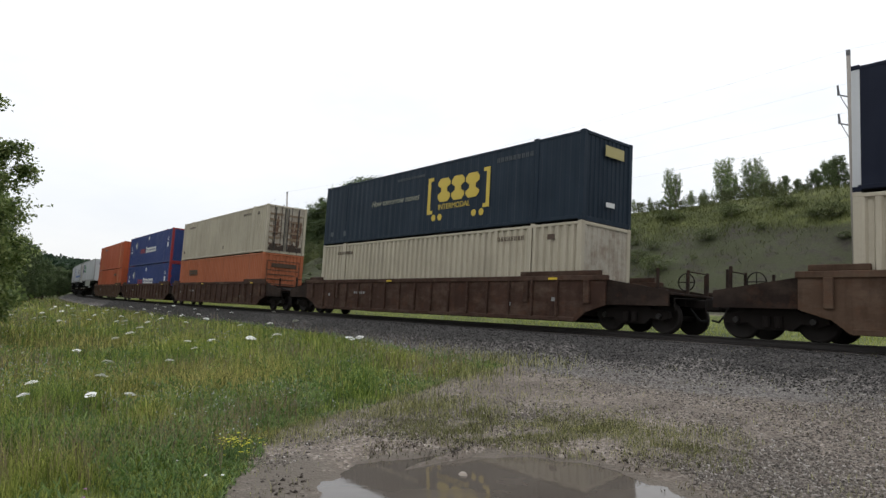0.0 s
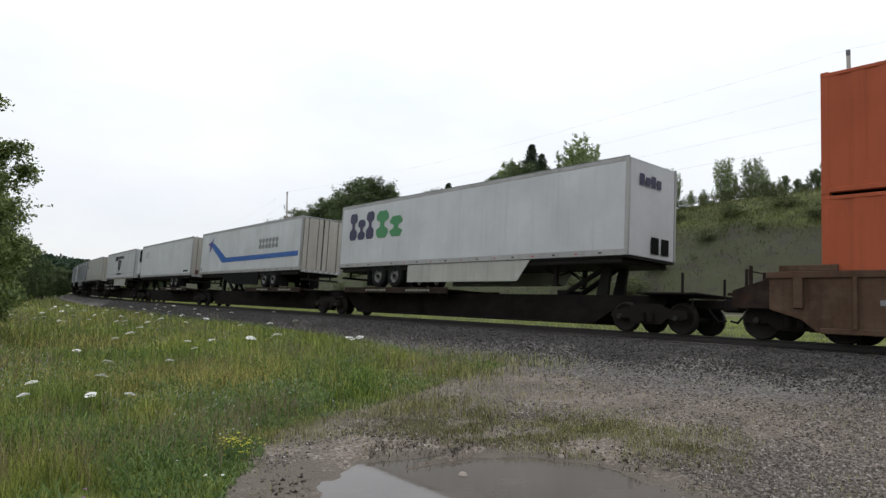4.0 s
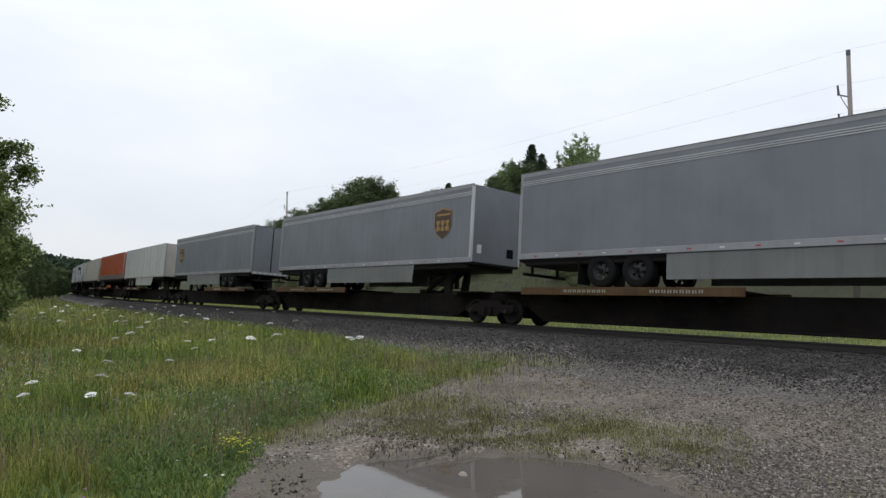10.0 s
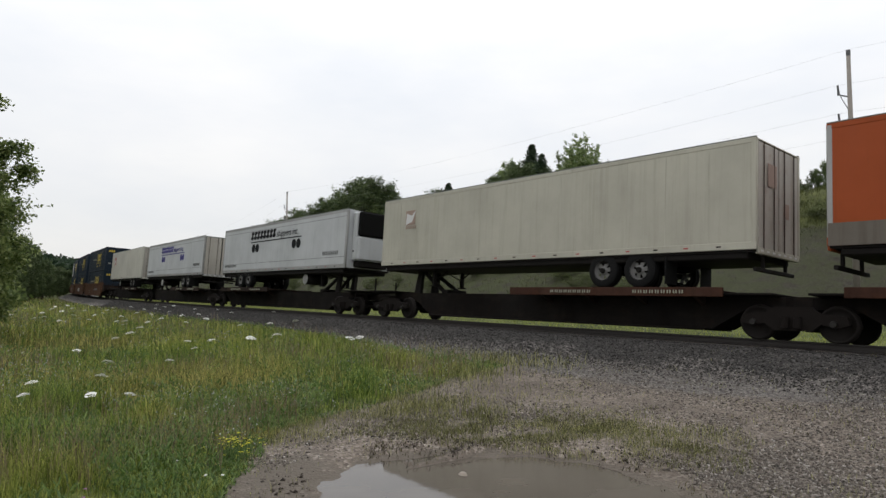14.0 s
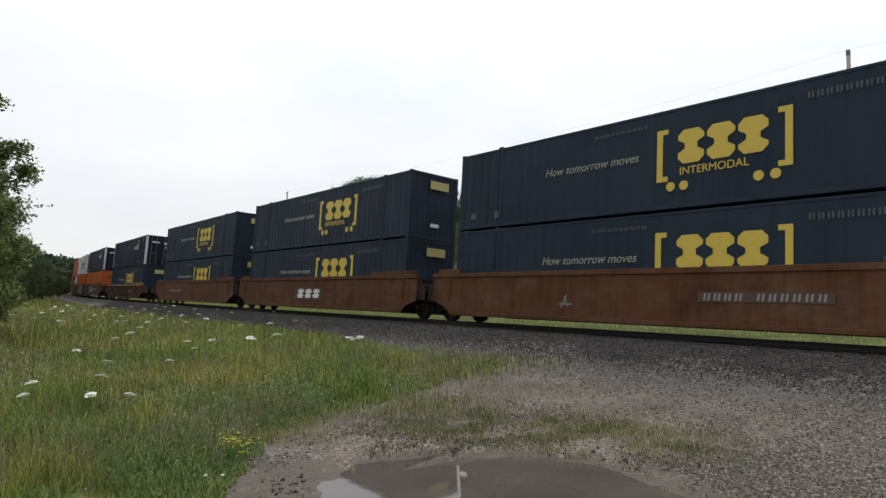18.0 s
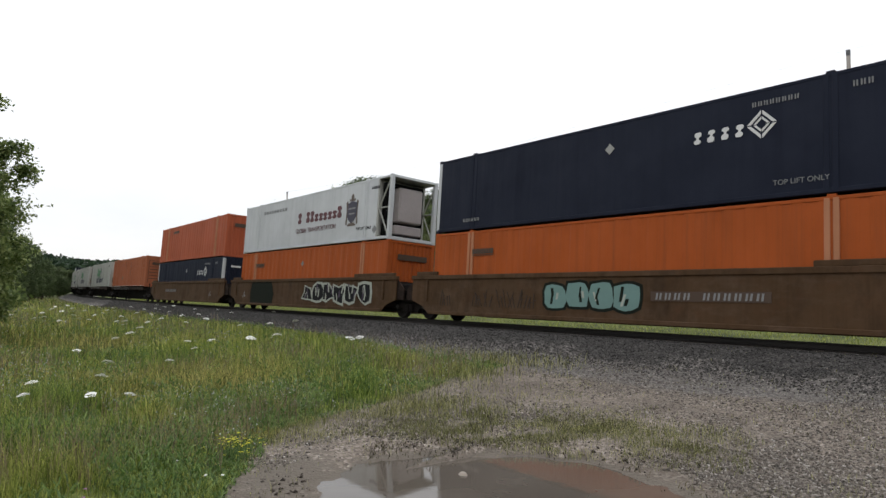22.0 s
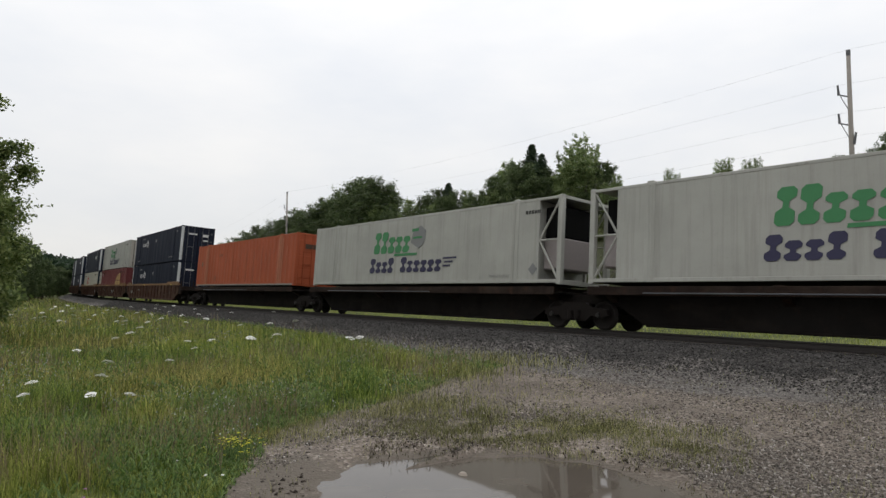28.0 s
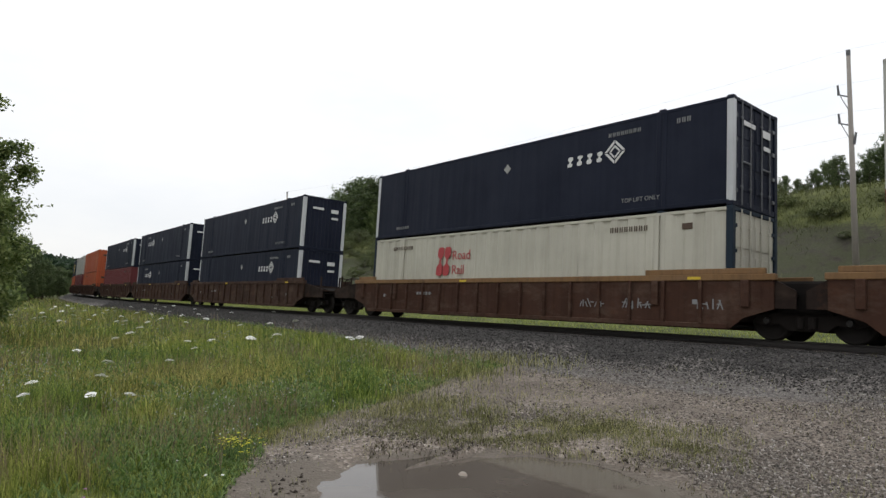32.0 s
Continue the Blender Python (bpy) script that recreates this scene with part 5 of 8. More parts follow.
def shield(g, x, z, w, h, y=SIDE_Y):
    return slab(g, [(x - w, z + h * 0.8), (x, z + h), (x + w, z + h * 0.8), (x + w, z - h * 0.1), (x + w * 0.72, z - h * 0.6), (x, z - h), (x - w * 0.72, z - h * 0.6), (x - w, z - h * 0.1)], y)


WORDS = {}


def words(text, x, z, height, mat, parent, y=SIDE_Y, slant=0.0, name="lettering"):
    """Readable lettering from the built-in font, as a thin mesh on the near side."""
    key = (text, mat.name, slant)
    if key not in WORDS:
        cu = bpy.data.curves.new("lettering", "FONT")
        cu.body, cu.size, cu.extrude, cu.shear = text, 1.0, 0.004, slant
        tmp = new("tmp_letters", cu)
        me = bpy.data.meshes.new_from_object(tmp.evaluated_get(bpy.context.evaluated_depsgraph_get()))
        bpy.data.objects.remove(tmp)
        me.materials.clear()
        me.materials.append(mat)
        WORDS[key] = me
    o = attach(name, WORDS[key], parent, (x, y, z), turn=(math.pi / 2, 0, 0))
    o.scale = (height * 1.38, height * 1.38, 1)
    return o


def decal(name, mat, parent, build, label=""):
    g = Geo()
    build(g)
    key = ("decal", name, mat.name, len(g.v), tuple(round(c, 3) for c in g.v[0]), tuple(round(c, 3) for c in g.v[-1]))
    ob = attach(name, once(key, lambda: g, name, mat), parent, label=label)
    if name.endswith(("_bars", "_lines")):      # small writing, too fine to pick apart
        tagged(ob, kind="stuff")
    return ob


def sign_row(name, mat, parent, x0, x1, z0, z1, count, seed=1, shear=0.0, gap=0.18, stroke=0.26, y=SIDE_Y, low=()):
    """A row of block shapes, each a part of its own; those in low are less tall."""
    step = (x1 - x0) / count
    for i in range(count):
        top = z0 + (z1 - z0) * (0.74 if i in low else 1.0)
        decal(name, mat, parent, lambda g: blocks(g, x0 + i * step, x0 + (i + 1) * step, z0, top, 1, seed + 7 * i, shear, gap, stroke, y))


def end_slab(g, y0, y1, z0, z1, x):
    return g.box(x - 0.002, x + 0.006, y0, y1, z0, z1)


# ---- containers ----
def waves(x0, x1, z0, z1, y_out, y_in, pitch, flat=0.36):
    """A pressed wall with trapezoid corrugations."""
    g, xs = Geo(), []
    count = max(1, round((x1 - x0) / pitch))
    p = (x1 - x0) / count
    for i in range(count):
        a = x0 + i * p
        xs += [(a, y_out), (a + flat * p, y_out), (a + (flat + 0.14) * p, y_in), (a + (2 * flat + 0.14) * p, y_in)]
    xs.append((x1, y_out))
    g.v = [(x, y, z) for x, y in xs for z in (z0, z1)]
    g.f = [(2 * i, 2 * i + 2, 2 * i + 3, 2 * i + 1) for i in range(len(xs) - 1)]
    return g


def wall_across(z0, z1, x_out, x_in, half, pitch):
    g = waves(-half, half, z0, z1, x_out, x_in, pitch)
    g.v = [(y, x, z) for x, y, z in g.v]
    return g


def box_shell(c, mat, pitch, depth, post_mat, lead, lift_posts, castings=True, lead_mat=None, side_name="side_panel", open_ends=(0.0, 0.0)):
    """The steel box that every container has: rails, posts, walls, roof and floor, doors or a blank end at the front."""
    L, W, H = LONG / 2, WIDE / 2, TALL
    key = (pitch, depth)
    lead_mat = lead_mat or {"beige_paint": rusty_beige}.get(mat.name, mat)
    dark_frame = post_mat is white_p and mat is ink      # white posts, all else dark
    frame_mat = mat if dark_frame else post_mat
    rod_mat = {"beige_paint": gear_steel, "dull_white_paint": gear_steel}.get(mat.name, rod_grey if mat.name == "blue_black_paint" else mat)
    for s in (-1, 1):
        attach(side_name, once(("side", s, key, open_ends), lambda: waves(-L + 0.12 + open_ends[0], L - 0.12 - open_ends[1], 0.13, H - 0.1, s * (W - 0.008), s * (W - 0.008 - depth), pitch), side_name, mat), c)
        attach("top_rail", once(("toprail",), lambda: Geo().cbox(-L + 0.1, L - 0.1, -0.05, 0.05, H - 0.12, H - 0.028, 0.012), "top_rail", mat), c, (0, s * (W - 0.05), 0))
        attach("bottom_rail", once(("botrail",), lambda: Geo().cbox(-L + 0.1, L - 0.1, -0.06, 0.06, 0.045, 0.16, 0.012), "bottom_rail", mat), c, (0, s * (W - 0.06), 0))
        for e in (-1, 1):
            attach("corner_post", once(("post",), lambda: Geo().cbox(-0.09, 0.09, -0.09, 0.09, 0.1, H - 0.1, 0.015), "corner_post", post_mat if s < 0 or lead == "wall" else frame_mat), c, (e * (L - 0.09), s * (W - 0.09), 0))
            if castings:
                for z in (0.0, H - 0.118):
                    attach("corner_casting", once(("casting",), lambda: Geo().cbox(-0.089, 0.089, -0.082, 0.082, 0, 0.118, 0.012), "corner_casting", frame_mat), c, (e * (L - 0.087), s * (W - 0.079), z + (0.003 if z else -0.003)))
            if lift_posts:
                for dx in (-0.095, 0.095):
                    attach("lift_post", once(("lift",), lambda: Geo().cbox(-0.065, 0.065, -0.03, 0.03, 0.08, H - 0.06, 0.01), "lift_post", lift_posts), c, (e * 6.03 + dx, s * (W - 0.025), 0))
                attach("lift_casting", once(("liftcast",), lambda: Geo().cbox(-0.1, 0.1, -0.09, 0.09, H - 0.09, H + 0.025, 0.01), "lift_casting", frame_mat), c, (e * 6.03, s * (W - 0.092), 0))
    attach("roof", once(("roof",), lambda: Geo().cbox(-L + 0.12, L - 0.12, -W + 0.1, W - 0.1, H - 0.06, H - 0.015, 0.01), "roof", mat), c)
    attach("floor", once(("floor",), lambda: Geo().box(-L + 0.12, L - 0.12, -W + 0.12, W - 0.12, 0.05, 0.12), "floor", car_black), c)
    if not open_ends[0]:
        attach("end_wall", once(("endwall",), lambda: wall_across(0.13, H - 0.1, -L + 0.03, -L + 0.07, W - 0.18, 0.27), "end_wall", mat), c)
    attach("end_sill", once(("endsill",), lambda: Geo().cbox(-0.06, 0.06, -W + 0.17, W - 0.17, 0.0, 0.15, 0.01), "end_sill", frame_mat), c, (L - 0.07, 0, 0))
    attach("end_header", once(("endhead",), lambda: Geo().cbox(-0.06, 0.06, -W + 0.17, W - 0.17, H - 0.12, H - 0.01, 0.01), "end_header", frame_mat), c, (L - 0.07, 0, 0))
    if lead == "wall":
        attach("front_wall", once(("leadwall",), lambda: wall_across(0.13, H - 0.1, L - 0.03, L - 0.06, W - 0.18, 0.23), "front_wall", lead_mat), c)
    elif lead == "door":
        for s in (-1, 1):
            d = attach("door", once(("leaf",), lambda: Geo().cbox(-0.03, 0.02, -W / 2 + 0.10, W / 2 - 0.10, 0.15, H - 0.12, 0.01).cbox(0.015, 0.04, -W / 2 + 0.14, W / 2 - 0.14, 0.45, 0.9, 0.012).cbox(0.015, 0.04, -W / 2 + 0.14, W / 2 - 0.14, 1.1, 1.65, 0.012).cbox(0.015, 0.04, -W / 2 + 0.14, W / 2 - 0.14, 1.85, 2.5, 0.012), "door", lead_mat), c, (L - 0.07, s * (W / 2 - 0.085), 0))
            for y in (-0.24, 0.24):
                attach("lock_rod", once(("rod",), lambda: Geo().tube((0.06, 0, 0.06), (0.06, 0, H - 0.04), 0.022, 0.022, 8).cbox(0.03, 0.075, -0.06, 0.06, 0.5, 0.56, 0.008).cbox(0.03, 0.075, -0.06, 0.06, H - 0.55, H - 0.49, 0.008), "lock_rod", rod_mat), d, (0.01, y, 0))
            attach("lock_handle", once(("handle",), lambda: Geo().cbox(0.06, 0.085, -0.25, 0.25, 1.18, 1.23, 0.008), "lock_handle", rod_mat), d, (0.01, 0, 0))
            for z in (0.4, 1.05, 1.75, 2.4):
                attach("hinge", once(("hinge",), lambda: Geo().cbox(0.01, 0.05, -0.09, 0.05, -0.05, 0.05, 0.008), "hinge", rod_mat if frame_mat is not post_mat else post_mat), d, (0.02, s * (W / 2 - 0.13), z))


def container(name, label, u, lift, mat, lead="wall", pitch=0.275, depth=0.034, post=None, lift_posts=True, lead_mat=None, open_ends=(0.0, 0.0)):
    c = tagged(empty(name), label, "container")
    box_shell(c, mat, pitch, depth, post or mat, lead, (mat if lift_posts is True else lift_posts), lead_mat=lead_mat, open_ends=open_ends)
    MOVING.append((c, u, lift))
    return c


def yellow_signs(c, full, doors=False):
    """Yellow brackets, three block shapes and four dots on the side, pale panel on the front end."""
    lo = 0.82 if full else 0.95
    decal("bracket", yellow_mark, c, lambda g: (rect(g, 0.24, 0.42, lo, 2.30), rect(g, 0.42, 0.58, 2.16, 2.30), rect(g, 0.42, 0.58, lo, lo + 0.14)))
    decal("bracket", yellow_mark, c, lambda g: (rect(g, 3.68, 3.86, lo, 2.30), rect(g, 3.52, 3.68, 2.16, 2.30), rect(g, 3.52, 3.68, lo, lo + 0.14)))
    for i, seed in enumerate((5, 12, 3)):
        decal("block_sign", yellow_mark, c, lambda g: blocks(g, 0.84 + 0.83 * i, 1.67 + 0.83 * i, 1.26, 2.2, 1, seed, 0, 0.1, 0.30))
    if full:
        words("INTERMODAL", 0.92, 0.96, 0.22, yellow_mark, c)
        for x in (0.67, 1.06, 3.05, 3.46):
            decal("dot", yellow_mark, c, lambda g: disc(g, x, 0.66, 0.13))
    words("How tomorrow moves", -3.88, 1.52, 0.27, cream_grey, c, slant=0.25)
    decal("number_bars", dim_mark, c, lambda g: plain_bars(g, 4.2, 6.0, 2.36, 2.52, 9))
    decal("number_bars", dim_mark, c, lambda g: plain_bars(g, -1.9, 0.0, 2.44, 2.54, 10))
    decal("warning_label", dim_mark, c, lambda g: (rect(g, -6.2, -6.0, 0.35, 0.6), rect(g, -7.4, -7.15, 0.4, 0.6)))
    x = LONG / 2 + 0.07
    if doors:
        for k in range(3):
            decal("end_block", yellow_mark, c, lambda g: end_slab(g, -1.02 + 0.24 * k, -0.84 + 0.24 * k, 2.28, 2.52, x))
        decal("end_label", faint_mark, c, lambda g: end_slab(g, -0.98, -0.66, 0.8, 0.98, x))
    else:
        decal("end_panel", cream_mark, c, lambda g: end_slab(g, -0.3, 0.7, 2.2, 2.56, x))
        decal("end_label", white_mark, c, lambda g: end_slab(g, -0.2, 0.25, 0.55, 0.7, x))


def white_signs(c, side, full=True):
    """White block shapes with an upright diamond outline; side is -1 for the rear half, 1 for the front half."""
    x = 2.6 if side > 0 else -5.0
    sign_row("block_sign", white_mark, c, x, x + 1.5, 1.72, 2.04, 4, 8, 0.1, 0.5, 0.24)
    decal("diamond_outline", white_mark, c, lambda g: ringed(ringed(g, x + 1.88, 1.95, 0.36, 0.07), x + 1.88, 1.95, 0.2, 0.05))
    decal("white_diamond", post_grey, c, lambda g: diamond(g, 0.0, 2.06, 0.17))
    if full:
        words("TOP LIFT ONLY", 4.75, 0.36, 0.13, faint_mark, c)
    decal("number_bars", faint_mark, c, lambda g: plain_bars(g, 4.25 if side > 0 else -5.1, 5.4 if side > 0 else -4.2, 2.42, 2.54, 8))
    decal("number_bars", faint_mark, c, lambda g: plain_bars(g, -6.5, -5.6, 0.34, 0.46, 6))
    decal("number_bars", faint_mark, c, lambda g: plain_bars(g, 6.5, 6.95, 2.42, 2.56, 3))
    decal("end_label", white_mark, c, lambda g: (end_slab(g, -0.75, -0.1, 2.2, 2.32, LONG / 2 + 0.012), end_slab(g, 0.35, 0.8, 2.1, 2.3, LONG / 2 + 0.012), end_slab(g, 0.4, 0.8, 1.75, 1.86, LONG / 2 + 0.012)))


def navy_box(u, lift, full=True, lead="wall"):
    c = container("shipping_container", "dark navy container with large yellow bracket and block signs", u, lift, navy, lead, 0.4, 0.013)
    yellow_signs(c, full, lead == "door")
    return c


def ink_box(u, lift, side=1, lead="door"):
    c = container("shipping_container", "blue-black container with white corner posts and diamond sign", u, lift, ink, lead, 1.2, 0.005, white_p, ink)
    white_signs(c, side)
    return c


def orange_box(u, lift, mat=orange, lead="wall", bars=((-4.56, -2.96, 2.28, 2.5),), pitch=0.55, depth=0.02, label="orange container with paler lifting posts and dark name bar", post=None):
    c = container("shipping_container", label, u, lift, mat, lead, pitch, depth, post or mat, pale_orange if mat is not rust_orange else mat)
    for x0, x1, z0, z1 in bars:
        w = (x1 - x0) / 9
        decal("name_bars", brown_mark, c, lambda g: [rect(g, x0 + w * k, x0 + w * (k + 0.84), z0 + 0.06, z1) for k in range(9)])
        decal("name_underline", brown_mark, c, lambda g: rect(g, x0, x1, z0, z0 + 0.03))
    decal("end_bar", brown_mark, c, lambda g: end_slab(g, -0.75, 0.85, 2.05, 2.3, LONG / 2 + 0.012))
    if mat is rust_orange:
        decal("panel_border", brown_mark, c, lambda g: (end_slab(g, -1.02, 1.02, 2.42, 2.46, LONG / 2 + 0.012), end_slab(g, -1.02, 1.02, 1.86, 1.9, LONG / 2 + 0.012), end_slab(g, -1.04, -1.0, 0.35, 2.46, LONG / 2 + 0.0125), end_slab(g, 1.0, 1.04, 0.35, 2.46, LONG / 2 + 0.0125)))
        for k in range(4):
            decal("end_stripe", brown_mark, c, lambda g: end_slab(g, -0.95, 0.75, 0.75 + 0.28 * k, 0.81 + 0.28 * k, LONG / 2 + 0.012))
    return c


def plain_box(u, lift, mat, label, lead="wall", pitch=0.31, depth=0.075, post=None):
    c = container("shipping_container", label, u, lift, mat, lead, pitch, depth, post)
    decal("number_bars", brown_mark, c, lambda g: plain_bars(g, -6.6, -5.2, 2.35, 2.5, 8))
    decal("number_bars", brown_mark, c, lambda g: plain_bars(g, 4.4, 5.7, 2.4, 2.55, 8))
    decal("warning_label", brown_mark, c, lambda g: (rect(g, 6.7, 7.0, 2.35, 2.52), rect(g, -7.6, -7.35, 0.5, 0.7), rect(g, 1.0, 1.18, 0.5, 0.7)))
    return c


def rusty_doors(c, seed, banded=True):
    """Flaked rust over a door end; the banded doors have rusted corrugations and dark rods."""
    r = random.Random(seed)
    x = LONG / 2 + 0.012
    for k in range(12):
        y, z, h = r.uniform(-1.1, 0.95), r.choice((0.25, 0.5, 0.7, 1.0, 1.3)) + r.uniform(0, 0.2), r.uniform(0.3, 0.9)
        w = r.uniform(0.06, 0.2)
        g = Geo().prism([(y, z), (y + w * 0.6, z - 0.04), (y + w, z + 0.3 * h), (y + w * 0.9, z + h), (y + w * 0.3, z + h * 1.1), (y - 0.03, z + 0.6 * h)], x - 0.002, x + 0.004 + 0.0004 * k, "x")
        part("rust_flake", g, rust_mark, c)
    if banded:
        for k in range(6):
            z = 0.48 + 0.36 * k
            for y in (-1.08, 0.12):
                y1, up = y + r.uniform(0.7, 0.96), r.uniform(0.09, 0.16)
                g = Geo().prism([(y, z), (y + 0.5, z - r.uniform(0.0, 0.03)), (y1, z + 0.03), (y1 - r.uniform(0, 0.2), z + up), (y + 0.3, z + up * 0.8), (y, z + up)], x - 0.002, x + 0.010 + 0.0004 * k, "x")
                part("rusty_band", g, rust_mark if k < 1 else tan_stain, c)
        for y in (-1.08, 0.12):
            part("rust_foot", Geo().prism([(y, 0.16), (y + 0.95, 0.16), (y + 0.93, 0.5), (y + 0.6, 0.38), (y + 0.35, 0.66), (y + 0.1, 0.45)], x - 0.002, x + 0.015, "x"), dark_rust, c)
        for y in (-0.72, -0.12, 0.10, 0.74):
            part("lock_rod", Geo().box(x + 0.005, x + 0.04, y - 0.025, y + 0.025, 0.14, 2.74), dark_rod, c)
    return c


def stack_blue(u, lift, lead="door"):
    c = container("shipping_container", "royal blue container with red corner posts and white signs", u, lift, blue, lead, 0.3, 0.026, red_post, blue)
    for i in range(10):
        decal("block_sign", white_mark, c, lambda g: blocks(g, -0.95 + 0.38 * i, -0.57 + 0.38 * i, 1.14, 1.72 if i == 0 else 1.6, 1, i + 3, 0, 0.18, 0.26))
    decal("faded_sign", red_post, c, lambda g: blocks(g, -3.2, -1.2, 1.14, 1.55, 4, 7, 0.1, 0.2, 0.22))
    decal("round_sign", faint_mark, c, lambda g: disc(g, -4.95, 1.98, 0.38, SIDE_Y, 20))
    decal("white_patch", white_mark, c, lambda g: (diamond(g, -5.2, 1.98, 0.24, SIDE_Y - 0.006), rect(g, -0.25, 0.12, 2.3, 2.62), rect(g, 6.68, 7.12, 1.35, 1.75)))
    words("53", 6.66, 1.9, 0.3, white_mark, c)
    words("53", -7.25, 1.62, 0.36, white_mark, c)
    decal("small_bar", white_mark, c, lambda g: rect(g, -7.25, -6.75, 1.3, 1.5))
    decal("end_label", white_mark, c, lambda g: (end_slab(g, 0.1, 0.45, 1.6, 1.95, LONG / 2 + 0.012), end_slab(g, 0.1, 0.45, 1.0, 1.2, LONG / 2 + 0.012)))
    return c


def reefer_box(u, lift, lead="door", signs=True, unit=False, label="white refrigerated container with green and violet signs", skin=None):
    """Smooth insulated container; at its nose an open frame with the cooling unit."""
    rear = 0.95 if unit in ("rear", "both") else 0.0
    nose = 0.95 if unit in (True, "both") else 0.0
    skin = skin or offwhite
    c = container("refrigerated_container", label, u, lift, skin, "none" if nose else lead, 2.4, 0.006, skin, skin, stained_nose, open_ends=(rear, nose))
    L, W, H = LONG / 2, WIDE / 2, TALL
    for e, depth in ((-1, rear), (1, nose)):
        if not depth:
            continue
        attach("bulkhead", once(("bulkhead", e), lambda: Geo().cbox(e * (L - 1.1) - 0.04, e * (L - 1.1) + 0.04, -W + 0.03, W - 0.03, 0.12, H - 0.1, 0.01), "bulkhead", offwhite), c)
        if skin is white_p:                   # a tall pale housing in a dark surround
            attach("cooling_unit", once(("unit2", e), lambda: Geo().cbox(L - 0.8, L - 0.28, -0.62, 0.66, 0.85, 2.42, 0.06).cbox(L - 0.9, L - 0.35, -0.72, 0.72, 0.3, 0.72, 0.04), "cooling_unit", pale_unit), c)
            attach("grille", once(("grille2", e), lambda: Geo().cbox(L - 1.05, L - 0.78, -1.05, 1.05, 0.25, 2.66, 0.03), "grille", dark_m), c)
        else:
            attach("cooling_unit", once(("unit", e), lambda: Geo().cbox(min(e * (L - 1.05), e * (L - 0.3)), max(e * (L - 1.05), e * (L - 0.3)), -0.95, 0.95, 0.5, 1.55, 0.05), "cooling_unit", pale_unit), c)
            attach("grille", once(("grille", e), lambda: Geo().cbox(min(e * (L - 1.05), e * (L - 0.35)), max(e * (L - 1.05), e * (L - 0.35)), -0.9, 0.9, 1.56, 2.6, 0.04), "grille", dark_m), c)
        for s in (-1, 1):
            attach("frame_post", once(("framepost",), lambda: Geo().cbox(-0.05, 0.05, -0.05, 0.05, 0.1, H - 0.1, 0.01), "frame_post", offwhite), c, (e * (L - 1.02), s * (W - 0.06), 0))
            xo, xi, y = e * (L - 0.16), e * (L - 0.98), s * (W - 0.07)
            for z0, z1 in ((0.16, 1.45), (2.74, 1.45)):
                attach("brace", once(("brace", e, s, z0), lambda: Geo().tube((xo, y, z0), (xi, y, z1), 0.035, 0.035, 6), "brace", offwhite), c)
            attach("brace", once(("brace", e, s), lambda: Geo().tube((xo, y, 1.45), (xi, y, 1.45), 0.03, 0.03, 6), "brace", offwhite), c)
    if signs:
        for i in range(5):
            decal("green_block", green_mark, c, lambda g: blocks(g, -2.72 + 0.54 * i, -2.18 + 0.54 * i, 1.36, 2.3 if i < 2 else 2.05, 1, i + 20, 0.12, 0.16, 0.22))
        decal("animal_sign", faint_mark, c, lambda g: (slab(g, [(0.05, 1.75), (0.25, 2.3), (0.7, 2.42), (1.05, 2.2), (0.95, 1.7), (0.6, 1.5)]),))
        decal("sign_stroke", green_mark, c, lambda g: (rect(g, 0.1, 0.55, 2.2, 2.32, SIDE_Y - 0.006, 0.3), rect(g, -1.1, 0.5, 1.22, 1.32, SIDE_Y, 0.2), rect(g, 0.2, 0.8, 1.9, 1.98, SIDE_Y - 0.006, 0.3)))
        for i in range(11):
            if i != 4:
                decal("violet_block", black_violet, c, lambda g: blocks(g, -2.95 + 0.46 * i, -2.49 + 0.46 * i, 0.52, 1.16 if i in (0, 3, 5) else 1.0, 1, i + 40, 0.12, 0.16, 0.24))
        decal("speed_stroke", black_violet, c, lambda g: (rect(g, 2.2, 3.0, 1.0, 1.07), rect(g, 2.3, 2.8, 0.85, 0.92), rect(g, 2.2, 2.65, 0.7, 0.77)))
        words("TOP LIFT ONLY", 4.8, 0.24, 0.11, post_grey, c)
    decal("number_bars", black_mark, c, lambda g: plain_bars(g, 6.5, 7.2, 2.36, 2.48, 5))
    decal("warning_label", faint_mark, c, lambda g: diamond(g, 6.9, 0.5, 0.2))
    return c


